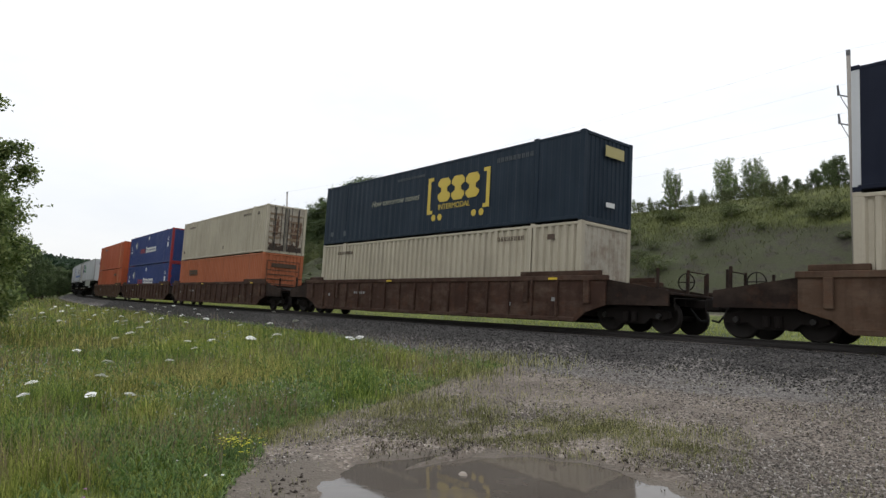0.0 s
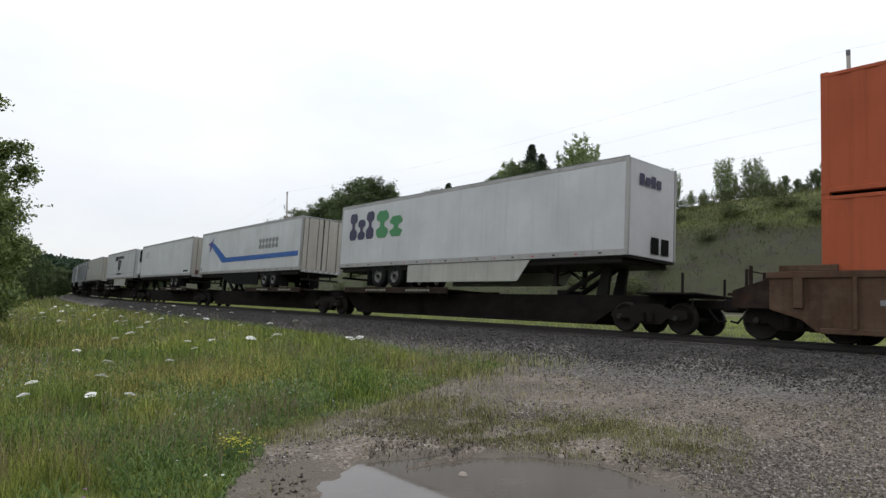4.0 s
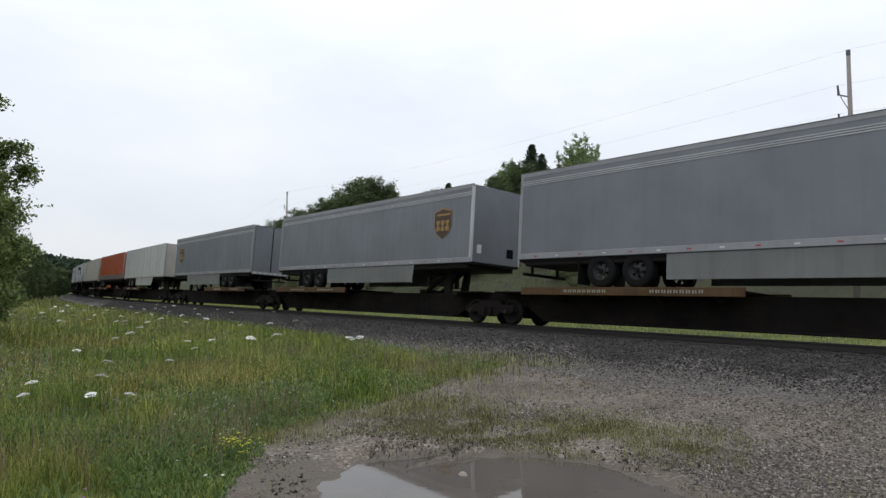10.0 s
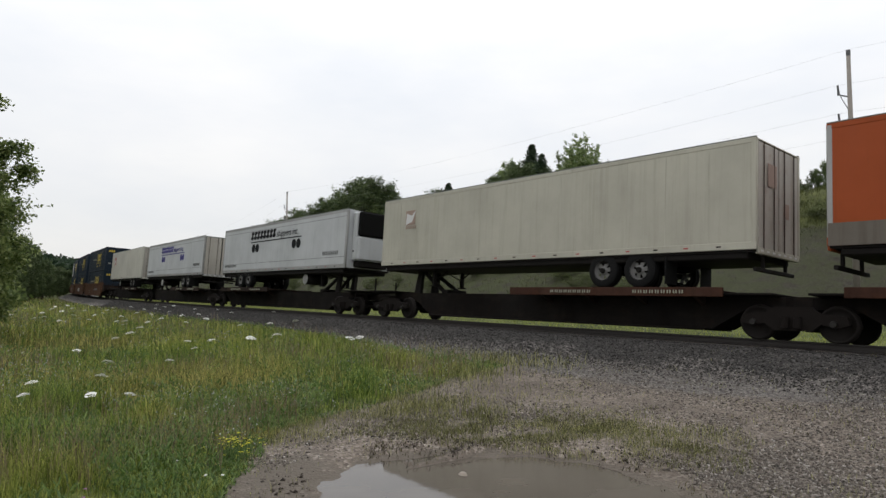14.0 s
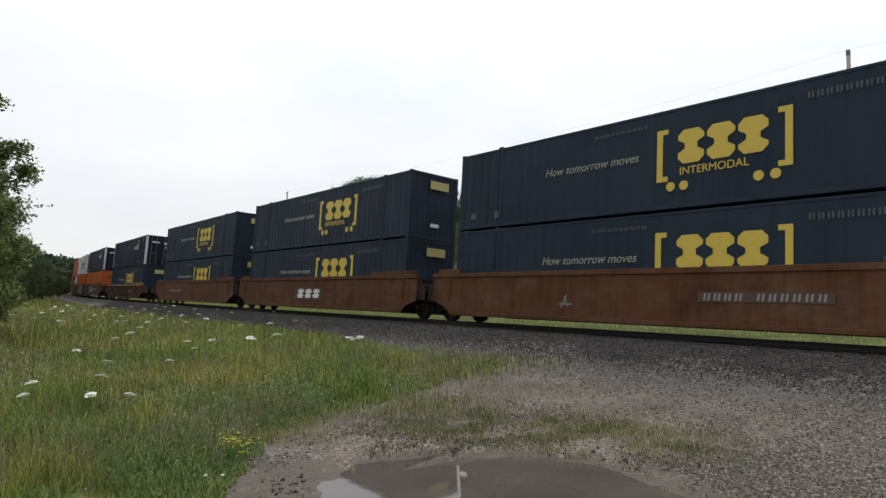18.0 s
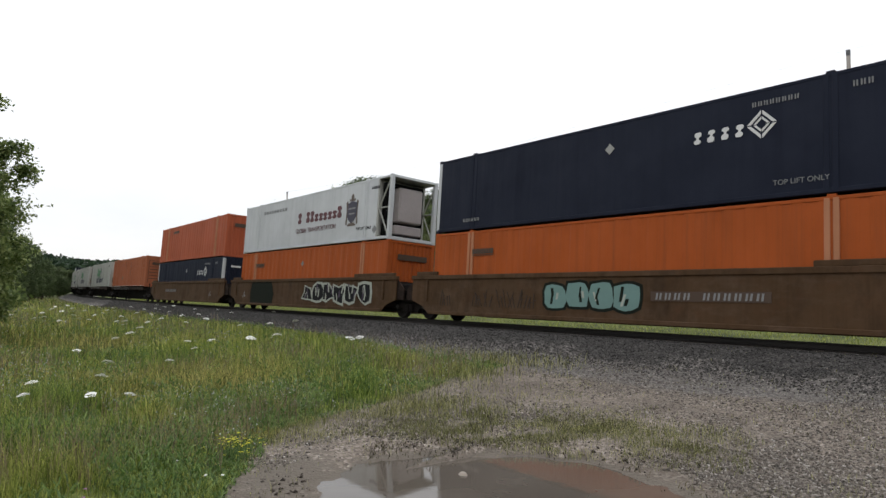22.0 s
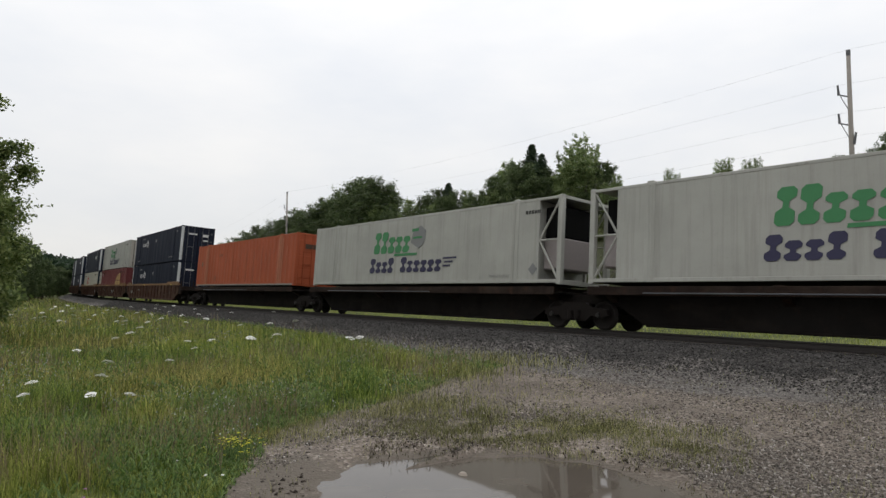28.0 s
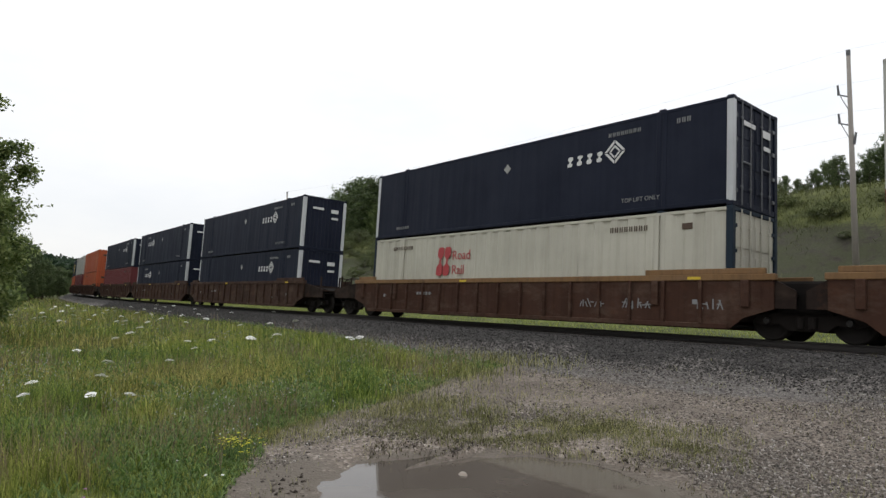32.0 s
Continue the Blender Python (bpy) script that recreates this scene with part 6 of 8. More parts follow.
# ---- railcars ----
def truck(car, x, small=False):
    """A two-axle truck: bolster, side frames, springs, wheels on axles with bright bearing caps."""
    r = 0.42 if small else 0.455
    t = attach("truck", once(("bolster", r), lambda: Geo().cbox(-0.2, 0.2, -1.05, 1.05, 0.42, 0.72, 0.03).tube((0, 0, 0.6), (0, 0, 0.86), 0.3, 0.3, 12), "truck", truck_m), car, (x, 0, 0))
    frame_line = [(-1.22, 0.42), (-1.16, 0.60), (-0.62, 0.66), (-0.4, 0.80), (0.4, 0.80), (0.62, 0.66), (1.16, 0.60), (1.22, 0.42), (0.98, 0.34), (0.62, 0.40), (0.42, 0.24), (-0.42, 0.24), (-0.62, 0.40), (-0.98, 0.34)]
    for s in (-1, 1):
        sf = attach("side_frame", once(("sideframe",), lambda: Geo().prism(frame_line, -0.07, 0.07, "y"), "side_frame", truck_m), t, (0, s * 1.0, 0))
        attach("spring", once(("spring",), lambda: Geo().tube((-0.14, 0, 0.3), (-0.14, 0, 0.56), 0.09, 0.09, 10).tube((0.14, 0, 0.3), (0.14, 0, 0.56), 0.09, 0.09, 10), "spring", truck_m), t, (0, s * 1.12, 0))
        for e in (-1, 1):
            attach("wheel", once(("wheel", r, s), lambda: Geo().lathe([(0.07, s * 0.08), (0.09, s * 0.06), (r - 0.07, s * 0.02), (r - 0.06, s * 0.07), (r, s * 0.07), (r + 0.005, s * -0.05), (r + 0.028, s * -0.06), (r + 0.026, s * -0.08), (r - 0.07, s * -0.07), (0.07, s * -0.03)], 28), "wheel", wheel_m, True), t, (e * 0.89, s * 0.755, r))
            attach("bearing_cap", once(("cap", s), lambda: Geo().tube((0, 0, 0), (0, s * 0.07, 0), 0.085, 0.07, 14), "bearing_cap", cap_m), t, (e * 0.89, s * 1.08, r))
    for e in (-1, 1):
        attach("axle", once(("axle",), lambda: Geo().tube((0, -1.08, 0), (0, 1.08, 0), 0.075, 0.075, 10), "axle", wheel_m), t, (e * 0.89, 0, r))
    return t


def coupler(car, x, s):
    """Draft gear, knuckle, and the hoses that hang under it."""
    c = attach("coupler", once(("coupler", s), lambda: Geo().cbox(min(0, -s * 1.3), max(0, -s * 1.3), -0.13, 0.13, 0.72, 0.98, 0.03).cbox(-0.14 - 0.04 * s, 0.14 - 0.04 * s, -0.2, 0.18, 0.66, 1.02, 0.05), "coupler", truck_m), car, (x, 0, 0))
    attach("air_hose", once(("hose", s), lambda: Geo().tube((-s * 0.5, -0.35, 0.72), (-s * 0.2, -0.33, 0.38), 0.03, 0.03, 6).tube((-s * 0.2, -0.33, 0.38), (0, -0.3, 0.42), 0.03, 0.03, 6), "air_hose", tyre_m), c)
    attach("uncoupling_lever", once(("lever", s), lambda: Geo().tube((-s * 0.4, -1.35, 0.95), (-s * 0.4, -0.1, 1.0), 0.018, 0.018, 5).tube((-s * 0.4, -1.35, 0.95), (-s * 0.36, -1.36, 0.62), 0.018, 0.018, 5), "uncoupling_lever", truck_m), c)


def end_rails(car, x, s, mat):
    """Crossover platform and stanchions at a coupler end."""
    attach("end_platform", once(("platform", s), lambda: Geo().cbox(-0.35, 0.35, -1.35, 1.35, 1.04, 1.11, 0.01), "end_platform", mat), car, (x - s * 0.75, 0, 0))
    for y in (-1.28, -0.5, 0.55, 1.28):
        attach("stanchion", once(("stanchion",), lambda: Geo().cbox(-0.035, 0.035, -0.035, 0.035, 1.1, 1.78, 0.01), "stanchion", mat), car, (x - s * (0.5 if abs(y) < 1 else 0.95), y, 0))
    attach("handrail", once(("handrail",), lambda: Geo().tube((0, -0.5, 1.74), (0, 0.55, 1.74), 0.02, 0.02, 6), "handrail", mat), car, (x - s * 0.5, 0, 0))
    attach("brake_wheel", once(("brakewheel",), lambda: Geo().lathe([(0.24, -0.02), (0.27, 0.0), (0.24, 0.02)], 16).tube((-0.24, 0, 0), (0.24, 0, 0), 0.015, 0.015, 5).tube((0, 0, -0.24), (0, 0, 0.24), 0.015, 0.015, 5), "brake_wheel", truck_m), car, (x - s * 0.95, 0.2, 1.5))


def well_unit(u, front, back, front_end, back_end, style, joint_truck):
    """One well of a double-stack car; front and back are the distances to the coupler faces or joints."""
    side_m, chord_m, top, ribbed, label = style
    car = tagged(empty("well_car"), label, "railcar", "double-stack well cars")
    wall_line = [(-8.1, 0.22), (8.1, 0.22), (8.45, 0.5), (9.15, 0.72), (9.15, top - 0.1), (-9.15, top - 0.1), (-9.15, 0.72), (-8.45, 0.5)]
    for s in (-1, 1):
        shell = Geo().prism(wall_line, -0.025, 0.025, "y")
        if ribbed and s > 0:
            for i in range(15):
                shell.box(-7.395 + 1.05 * i, -7.305 + 1.05 * i, 0.02, 0.105, 0.34, top - 0.17)
        attach("side_wall", once(("wall", top, s), lambda: shell, "side_wall", side_m), car, (0, s * 1.44, 0))
        attach("top_chord", once(("chord", top), lambda: Geo().cbox(-9.2, 9.2, -0.085, 0.085, top - 0.16, top, 0.015), "top_chord", chord_m), car, (0, s * 1.43, 0))
        attach("bottom_sill", once(("sill",), lambda: Geo().cbox(-8.05, 8.05, -0.07, 0.07, 0.2, 0.33, 0.015), "bottom_sill", side_m), car, (0, s * 1.43, 0))
        attach("guide_lip", once(("lip1", top), lambda: Geo().cbox(5.7, 8.95, -0.05, 0.05, top + 0.002, top + 0.15, 0.015), "guide_lip", chord_m), car, (0, s * 1.40, 0))
        attach("guide_lip", once(("lip2", top), lambda: Geo().cbox(-8.95, -7.7, -0.05, 0.05, top + 0.002, top + 0.15, 0.015), "guide_lip", chord_m), car, (0, s * 1.40, 0))
        if ribbed and s < 0:
            for i in range(15):
                x = -7.35 + 1.05 * i
                attach("side_rib", once(("rib", top), lambda: Geo().cbox(-0.045, 0.045, -0.055, 0.055, 0.32, top - 0.15, 0.012), "side_rib", side_m), car, (x, s * 1.49, 0))
            for x in (-8.5, 8.5, 6.05, -6.05):
                attach("heavy_post", once(("heavy", top), lambda: Geo().cbox(-0.1, 0.1, -0.06, 0.06, 0.75, top - 0.15, 0.015), "heavy_post", side_m), car, (x, s * 1.492, 0))
        elif not ribbed:
            for x in (-8.2, 8.2):
                attach("end_gusset", once(("gusset", top), lambda: Geo().cbox(-0.05, 0.05, -0.04, 0.04, 0.7, top - 0.15, 0.012), "end_gusset", side_m), car, (x, s * 1.48, 0))
    attach("well_floor", once(("wfloor",), lambda: Geo().box(-8.0, 8.0, -1.4, 1.4, 0.26, 0.32), "well_floor", car_black), car)
    for s, d, end in ((1, front, front_end), (-1, back, back_end)):
        attach("end_bulkhead", once(("bulk", s, top), lambda: Geo().prism([(s * 8.3, 0.4), (s * 9.1, 0.85), (s * 9.1, top - 0.2), (s * 8.95, top - 0.2)], -1.4, 1.4, "y"), "end_bulkhead", deck_brown), car)
        length = d - 9.05 - (0.55 if end == "coupler" else 0.1)
        attach("draft_sill", once(("draft", s, round(length, 2)), lambda: Geo().prism([(s * 9.0, 0.78), (s * (9.05 + length), 0.78), (s * (9.05 + length), 1.02), (s * 9.0, 1.32)], -0.55, 0.55, "y"), "draft_sill", car_black), car)
        for e in (-1, 1):
            attach("end_wing", once(("wing", s, e, round(length, 2), top), lambda: Geo().prism([(s * 9.1, 0.74), (s * (9.05 + length), 0.74), (s * (9.05 + length), 1.16), (s * 9.1, top - 0.12)], e * 1.36 - 0.03, e * 1.36 + 0.03, "y"), "end_wing", deck_brown), car)
        attach("end_deck", once(("edeck", s, round(length, 2)), lambda: Geo().cbox(min(s * 9.1, s * (9.05 + length)), max(s * 9.1, s * (9.05 + length)), -1.3, 1.3, 1.03, 1.09, 0.01), "end_deck", car_black), car)
        if end == "coupler":
            truck(car, s * (d - 1.9))
            coupler(car, s * d, s)
            end_rails(car, s * d, s, deck_brown)
        elif s < 0 or joint_truck:
            truck(car, s * d)
            # dark block added to fill the see-through gap over the shared truck
            attach("articulated_joint", once(("joint",), lambda: Geo().cbox(-0.62, 0.62, -1.2, 1.2, 0.62, 1.4, 0.06), "articulated_joint", car_black), car, (s * d, 0, 0))
    if ribbed:
        for x, z in ((7.12, 0.8), (-6.9, 0.84), (5.2, 0.62)):
            decal("data_plate", faint_mark, car, lambda g: rect(g, x, x + 0.14, z, z + 0.12, -1.475))
        for x, k in ((-4.6, 5),):
            decal("stencil_bars", faint_mark, car, lambda g: [rect(g, x + 0.19 * i, x + 0.19 * i + 0.12, 0.95, 1.06, -1.475) for i in range(k)])
    if ribbed:
        for x in (7.0, -2.0):
            decal("reflector", yellow_tape, car, lambda g: rect(g, x, x + 0.36, top - 0.13, top - 0.06, -1.518))
    MOVING.append((car, u, 0.0))
    return car


def spine_unit(u, front, back, front_end, back_end, joint_truck, shift=1, decked=True, rail_mat=None):
    """One spine of a skeleton car: a deep middle beam, wheel platforms and a hitch stand. shift: where the wheels rest."""
    car = tagged(empty("spine_car"), "sooty black and rust-brown skeleton railcar on grey trucks", "railcar", "skeleton intermodal cars")
    rail_mat = rail_mat or deck_brown
    fa, ba = front - (1.9 if front_end == "coupler" else 0), back - (1.9 if back_end == "coupler" else 0)
    line = [(-ba - 0.3, 0.80), (-ba + 1.3, 0.72), (-ba + 2.15, 0.2), (fa - 2.15, 0.2), (fa - 1.3, 0.72), (fa + 0.3, 0.80), (fa + 0.3, 1.06), (-ba - 0.3, 1.06)]
    attach("centre_beam", Geo().prism(line, -0.62, 0.62, "y").mesh("centre_beam", car_black), car)
    attach("beam_flange", Geo().cbox(-ba + 2.3, fa - 2.3, -0.78, 0.78, 0.15, 0.21, 0.012).mesh("beam_flange", car_black), car)
    if decked:
        a, b = (0.4, 6.9) if shift > 0 else (-6.9, -0.4)
        attach("wheel_platform", once(("wplat", a), lambda: Geo().cbox(a, b, -1.34, 1.34, 1.12, 1.2, 0.015), "wheel_platform", deck_brown), car)
        for s in (-1, 1):
            attach("platform_rail", once(("prail", a), lambda: Geo().cbox(a - 0.6, b + 0.3, -0.04, 0.04, 1.0, 1.245, 0.012), "platform_rail", rail_mat), car, (0, s * 1.37, 0))
        for i in range(4):
            x = a + 0.6 + i * (b - a - 1.2) / 3
            attach("outrigger", once(("outrigger",), lambda: Geo().prism([(-1.3, 1.1), (1.3, 1.1), (0.62, 0.78), (-0.62, 0.78)], -0.06, 0.06, "x"), "outrigger", deck_brown), car, (x, 0, 0))
        for k in range(2):
            decal("stencil_bars", cream_grey, car, lambda g: plain_bars(g, a + 1.2 + 3.0 * k, a + 2.8 + 3.0 * k, 1.08, 1.17, 9, -1.413))
        h = -shift * 6.4
        attach("hitch_stand", once(("hitch", shift), lambda: Geo().cbox(-0.4, 0.4, -0.5, 0.5, 1.98, 2.12, 0.03).prism([(-0.30, 1.05), (0.10, 1.05), (0.2, 2.0), (-0.08, 2.0)], -0.5, -0.36).prism([(-0.30, 1.05), (0.10, 1.05), (0.2, 2.0), (-0.08, 2.0)], 0.36, 0.5).tube((shift * 1.7, -0.4, 1.05), (0, -0.3, 2.0), 0.09, 0.09, 8).tube((shift * 1.7, 0.4, 1.05), (0, 0.3, 2.0), 0.09, 0.09, 8).cbox(shift * 1.7 - 0.2, shift * 1.7 + 0.2, -0.5, 0.5, 1.06, 1.22, 0.03), "hitch_stand", gear_m), car, (h, 0, 0))
    else:
        for x in (-7.6, -2.6, 2.6, 7.6):
            attach("outrigger", once(("outrigger2",), lambda: Geo().prism([(-1.3, 1.3), (1.3, 1.3), (1.3, 1.18), (0.62, 0.82), (-0.62, 0.82), (-1.3, 1.18)], -0.12, 0.12, "x"), "outrigger", deck_brown), car, (x, 0, 0))
        for s in (-1, 1):
            attach("side_rail", once(("srail",), lambda: Geo().cbox(-8.1, 8.1, -0.04, 0.04, 1.02, 1.27, 0.012), "side_rail", rail_mat), car, (0, s * 1.3, 0))
        attach("brake_pipe", once(("bpipe",), lambda: Geo().tube((-6.2, -1.35, 1.08), (1.8, -1.35, 1.08), 0.018, 0.018, 6), "brake_pipe", rod_grey), car)
    for s, d, end in ((1, front, front_end), (-1, back, back_end)):
        attach("end_deck", once(("sdeck",), lambda: Geo().cbox(-0.9, 0.9, -1.2, 1.2, 1.065, 1.12, 0.01), "end_deck", car_black), car, (s * (d - 1.3), 0, 0))
        if end == "coupler":
            truck(car, s * (d - 1.9), True)
            coupler(car, s * d, s)
            for y in (-1.15, 1.15):
                attach("stanchion", once(("stanchion2",), lambda: Geo().cbox(-0.03, 0.03, -0.03, 0.03, 1.1, 1.65, 0.01), "stanchion", truck_m), car, (s * (d - 0.8), y, 0))
        elif s < 0 or joint_truck:
            truck(car, s * d, True)
    MOVING.append((car, u, 0.0))
    return car


# ---- highway trailers ----
DECK = 1.245


def rear_tape(n, z0):
    """Short reflective strips along the rear sill and the bumper."""
    g = Geo()
    for k in range(7):
        g.box(-0.004, 0.004, -1.1 + 0.33 * k, -0.94 + 0.33 * k, z0 - 0.06, z0 - 0.01)
    for k in range(5):
        g.box(n * 0.098 - 0.004, n * 0.098 + 0.004, -0.9 + 0.4 * k, -0.72 + 0.4 * k, 0.445, 0.495)
    return g


def spoked_rim(s):
    """A dished wheel rim with hand holes between six broad spokes."""
    g = Geo().lathe([(0.30, s * 0.15), (0.275, s * 0.06), (0.235, s * 0.05), (0.235, s * 0.03)], 24)
    g.lathe([(0.135, s * 0.07), (0.115, s * 0.12), (0.0, s * 0.12)], 16)
    for k in range(6):
        a = k * math.pi / 3 + 0.2
        c, d = Vector((math.cos(a), 0, math.sin(a))), Vector((-math.sin(a), 0, math.cos(a)))
        y = Vector((0, s * 0.065, 0))
        g.add([c * 0.12 - d * 0.055 + y, c * 0.12 + d * 0.055 + y, c * 0.245 + d * 0.075 + y * 0.8, c * 0.245 - d * 0.075 + y * 0.8], [(0, 1, 2, 3)])
    return g


def trailer(u, mat, label, nose=1, panel=1.22, skirt=False, unit=False, rail_mat=None, post_mat=None, wheel_x=None, slots=True, posts=False, height=3.86, roller=False, nose_mat=None):
    """Box trailer riding on a skeleton car. nose: 1 if its nose leads. Heights are over the deck."""
    t = tagged(empty("box_trailer"), label, "trailer")
    L, W = LONG / 2, WIDE / 2
    z0, z1 = 0.96, height
    rail_mat, post_mat = rail_mat or alu, post_mat or alu
    for s in (-1, 1):
        attach("side_wall", once(("tside", s, round(z1, 2)), lambda: Geo().box(-L + 0.03, L - 0.03, min(s * (W - 0.03), s * (W - 0.008)), max(s * (W - 0.03), s * (W - 0.008)), z0 + 0.16, z1 - 0.13), "side_wall", mat), t)
        attach("roof_rail", once(("troofrail", round(z1, 2)), lambda: Geo().cbox(-L, L, -0.035, 0.035, z1 - 0.14, z1, 0.02), "roof_rail", rail_mat), t, (0, s * (W - 0.033), 0))
        attach("roof_edge", once(("troofedge", round(z1, 2)), lambda: Geo().cbox(-L + 0.01, L - 0.01, -0.03, 0.03, z1 + 0.001, z1 + 0.03, 0.008), "roof_edge", skirt_grey), t, (0, s * (W - 0.033), 0))
        if unit is True and s < 0:
            for z in (z0 + 0.52, z1 - 0.33):
                attach("band_line", once(("bandline",), lambda: Geo().box(-L + 0.1, L - 0.1, -0.004, 0.004, -0.012, 0.012), "band_line", faint_mark), t, (0, s * (W - 0.006), z))
        attach("floor_rail", once(("tfloorrail",), lambda: Geo().cbox(-L, L, -0.035, 0.035, z0 - 0.02, z0 + 0.17, 0.012), "floor_rail", rail_mat if not posts else mat), t, (0, s * (W - 0.031), 0))
        if slots and s < 0:
            for i in range(17):
                attach("side_marker", once(("marker",), lambda: Geo().cbox(-0.065, 0.065, -0.005, 0.005, -0.018, 0.018, 0.003), "side_marker", ((red_mark, white_mark)[i % 2] if mat is silver else red_mark if i % 2 else dark_m)), t, (-L + 0.8 + 0.9 * i, s * (W + 0.006), z0 + 0.07))
        k = int(LONG / panel)
        for i in range(1, k):
            x = -L + LONG * i / k
            if posts:
                attach("side_post", once(("spost", round(z1, 2)), lambda: Geo().cbox(-0.024, 0.024, -0.012, 0.012, z0 + 0.2, z1 - 0.2, 0.006), "side_post", post_grey), t, (x - 0.42, s * (W - 0.002), 0))
            elif s < 0:
                attach("panel_seam", once(("seam", round(z1, 2)), lambda: Geo().box(-0.012, 0.012, -0.003, 0.003, z0 + 0.17, z1 - 0.14), "panel_seam", mat), t, (x, s * (W - 0.005), 0))
    attach("roof", once(("troof", round(z1, 2)), lambda: Geo().cbox(-L + 0.02, L - 0.02, -W + 0.06, W - 0.06, z1 - 0.04, z1 - 0.005, 0.01), "roof", mat), t)
    attach("floor", once(("tfloor",), lambda: Geo().box(-L + 0.04, L - 0.04, -W + 0.06, W - 0.06, z0 - 0.08, z0 + 0.02), "floor", gear_m), t)
    attach("underframe", once(("underframe",), lambda: Geo().cbox(-L + 0.25, L - 0.25, -W + 0.10, W - 0.10, z0 - 0.24, z0 - 0.07, 0.03), "underframe", gear_m), t)
    n = nose
    for s in (-1, 1):
        for e in (-1, 1):
            attach("corner_post", once(("tpost", round(z1, 2)), lambda: Geo().cbox(-0.07, 0.07, -0.055, 0.055, z0, z1 - 0.02, 0.025), "corner_post", post_mat if e == n or mat is not silver else rail_mat), t, (e * (L - 0.07), s * (W - 0.052), 0))
    attach("nose_wall", once(("nose", n, round(z1, 2)), lambda: Geo().cbox(n * (L - 0.05) - 0.03, n * (L - 0.05) + 0.03, -W + 0.12, W - 0.12, z0, z1 - 0.04, 0.012), "nose_wall", nose_mat or mat), t)
    for s in (-1, 1):
        d = attach("rear_door", once(("tdoor", round(z1, 2)), lambda: Geo().cbox(-0.03, 0.03, -W / 2 + 0.085, W / 2 - 0.085, z0 + 0.05, z1 - 0.08, 0.012), "rear_door", stained_nose if mat in (white_p, greenish, cream_p, pale_cream) else mat), t, (-n * (L - 0.04), s * (W / 2 - 0.05), 0))
        if not roller:
            for y in (-0.3, 0.28):
                attach("lock_rod", once(("trod", n, round(z1, 2)), lambda: Geo().tube((-n * 0.05, 0, z0), (-n * 0.05, 0, z1 - 0.06), 0.016, 0.016, 6), "lock_rod", gear_steel), d, (0, y, 0))
    attach("rear_sill", once(("rsill", n), lambda: Geo().cbox(-0.05, 0.05, -W + 0.1, W - 0.1, z0 - 0.12, z0 + 0.05, 0.015), "rear_sill", rail_mat), t, (-n * (L - 0.03), 0, 0))
    attach("reflective_tape", once(("tape", n), lambda: rear_tape(n, z0), "reflective_tape", white_mark), t, (-n * (L + 0.022), 0, 0))
    attach("rear_bumper", once(("bumper",), lambda: Geo().cbox(-0.05, 0.05, -1.1, 1.1, 0.42, 0.52, 0.012).cbox(-0.04, 0.04, -0.7, -0.62, 0.5, z0 - 0.1, 0.01).cbox(-0.04, 0.04, 0.62, 0.7, 0.5, z0 - 0.1, 0.01), "rear_bumper", gear_m), t, (-n * (L - 0.12), 0, 0))
    wx = wheel_x if wheel_x is not None else -n * 4.1
    attach("bogie", once(("bogie",), lambda: Geo().cbox(-1.3, 1.3, -0.55, -0.42, 0.55, 0.86, 0.02).cbox(-1.3, 1.3, 0.42, 0.55, 0.55, 0.86, 0.02).tube((-0.62, -1.0, 0.5), (-0.62, 1.0, 0.5), 0.07, 0.07, 8).tube((0.62, -1.0, 0.5), (0.62, 1.0, 0.5), 0.07, 0.07, 8), "bogie", gear_m), t, (wx, 0, 0))
    for e in (-0.62, 0.62):
        for s in (-1, 1):
            w = attach("wheel", once(("tyre", s), lambda: Geo().lathe([(0.28, s * 0.14), (0.32, s * 0.15), (0.47, s * 0.15), (0.505, s * 0.11), (0.505, s * 0.02), (0.47, s * -0.01), (0.505, s * -0.04), (0.505, s * -0.15), (0.4, s * -0.18)], 28), "wheel", tyre_m, True), t, (wx + e, s * 1.1, 0.505))
            attach("rim", once(("trim", s), lambda: spoked_rim(s), "rim", rim_dark if mat is silver else rim_m, True), w)
            if s < 0:
                attach("hub", once(("hub",), lambda: Geo().tube((0, -0.1, 0), (0, -0.19, 0), 0.09, 0.07, 12), "hub", gear_m), w)
    for s in (-1, 1):
        attach("mud_flap", once(("flap",), lambda: Geo().cbox(-0.015, 0.015, -0.3, 0.3, 0.1, 0.85, 0.006), "mud_flap", tyre_m), t, (wx - n * 1.45, s * 0.95, 0))
        attach("landing_leg", once(("leg",), lambda: Geo().cbox(-0.07, 0.07, -0.07, 0.07, 0.12, 0.92, 0.015).cbox(-0.14, 0.14, -0.12, 0.12, 0.08, 0.13, 0.01), "landing_leg", gear_m), t, (n * 5.0, s * 0.75, 0))
        attach("leg_brace", once(("legbrace", n), lambda: Geo().tube((0, 0, 0.35), (-n * 0.9, 0, 0.9), 0.03, 0.03, 6), "leg_brace", gear_m), t, (n * 5.0, s * 0.6, 0))
    attach("leg_crossbar", once(("legbar",), lambda: Geo().tube((0, -0.75, 0.4), (0, 0.75, 0.85), 0.025, 0.025, 6).tube((0, 0.75, 0.4), (0, -0.75, 0.85), 0.025, 0.025, 6), "leg_crossbar", gear_m), t, (n * 5.0, 0, 0))
    attach("coupler_plate", once(("kingpin",), lambda: Geo().cbox(-0.8, 0.8, -0.8, 0.8, z0 - 0.16, z0 - 0.08, 0.02), "coupler_plate", gear_m), t, (n * 6.6, 0, 0))
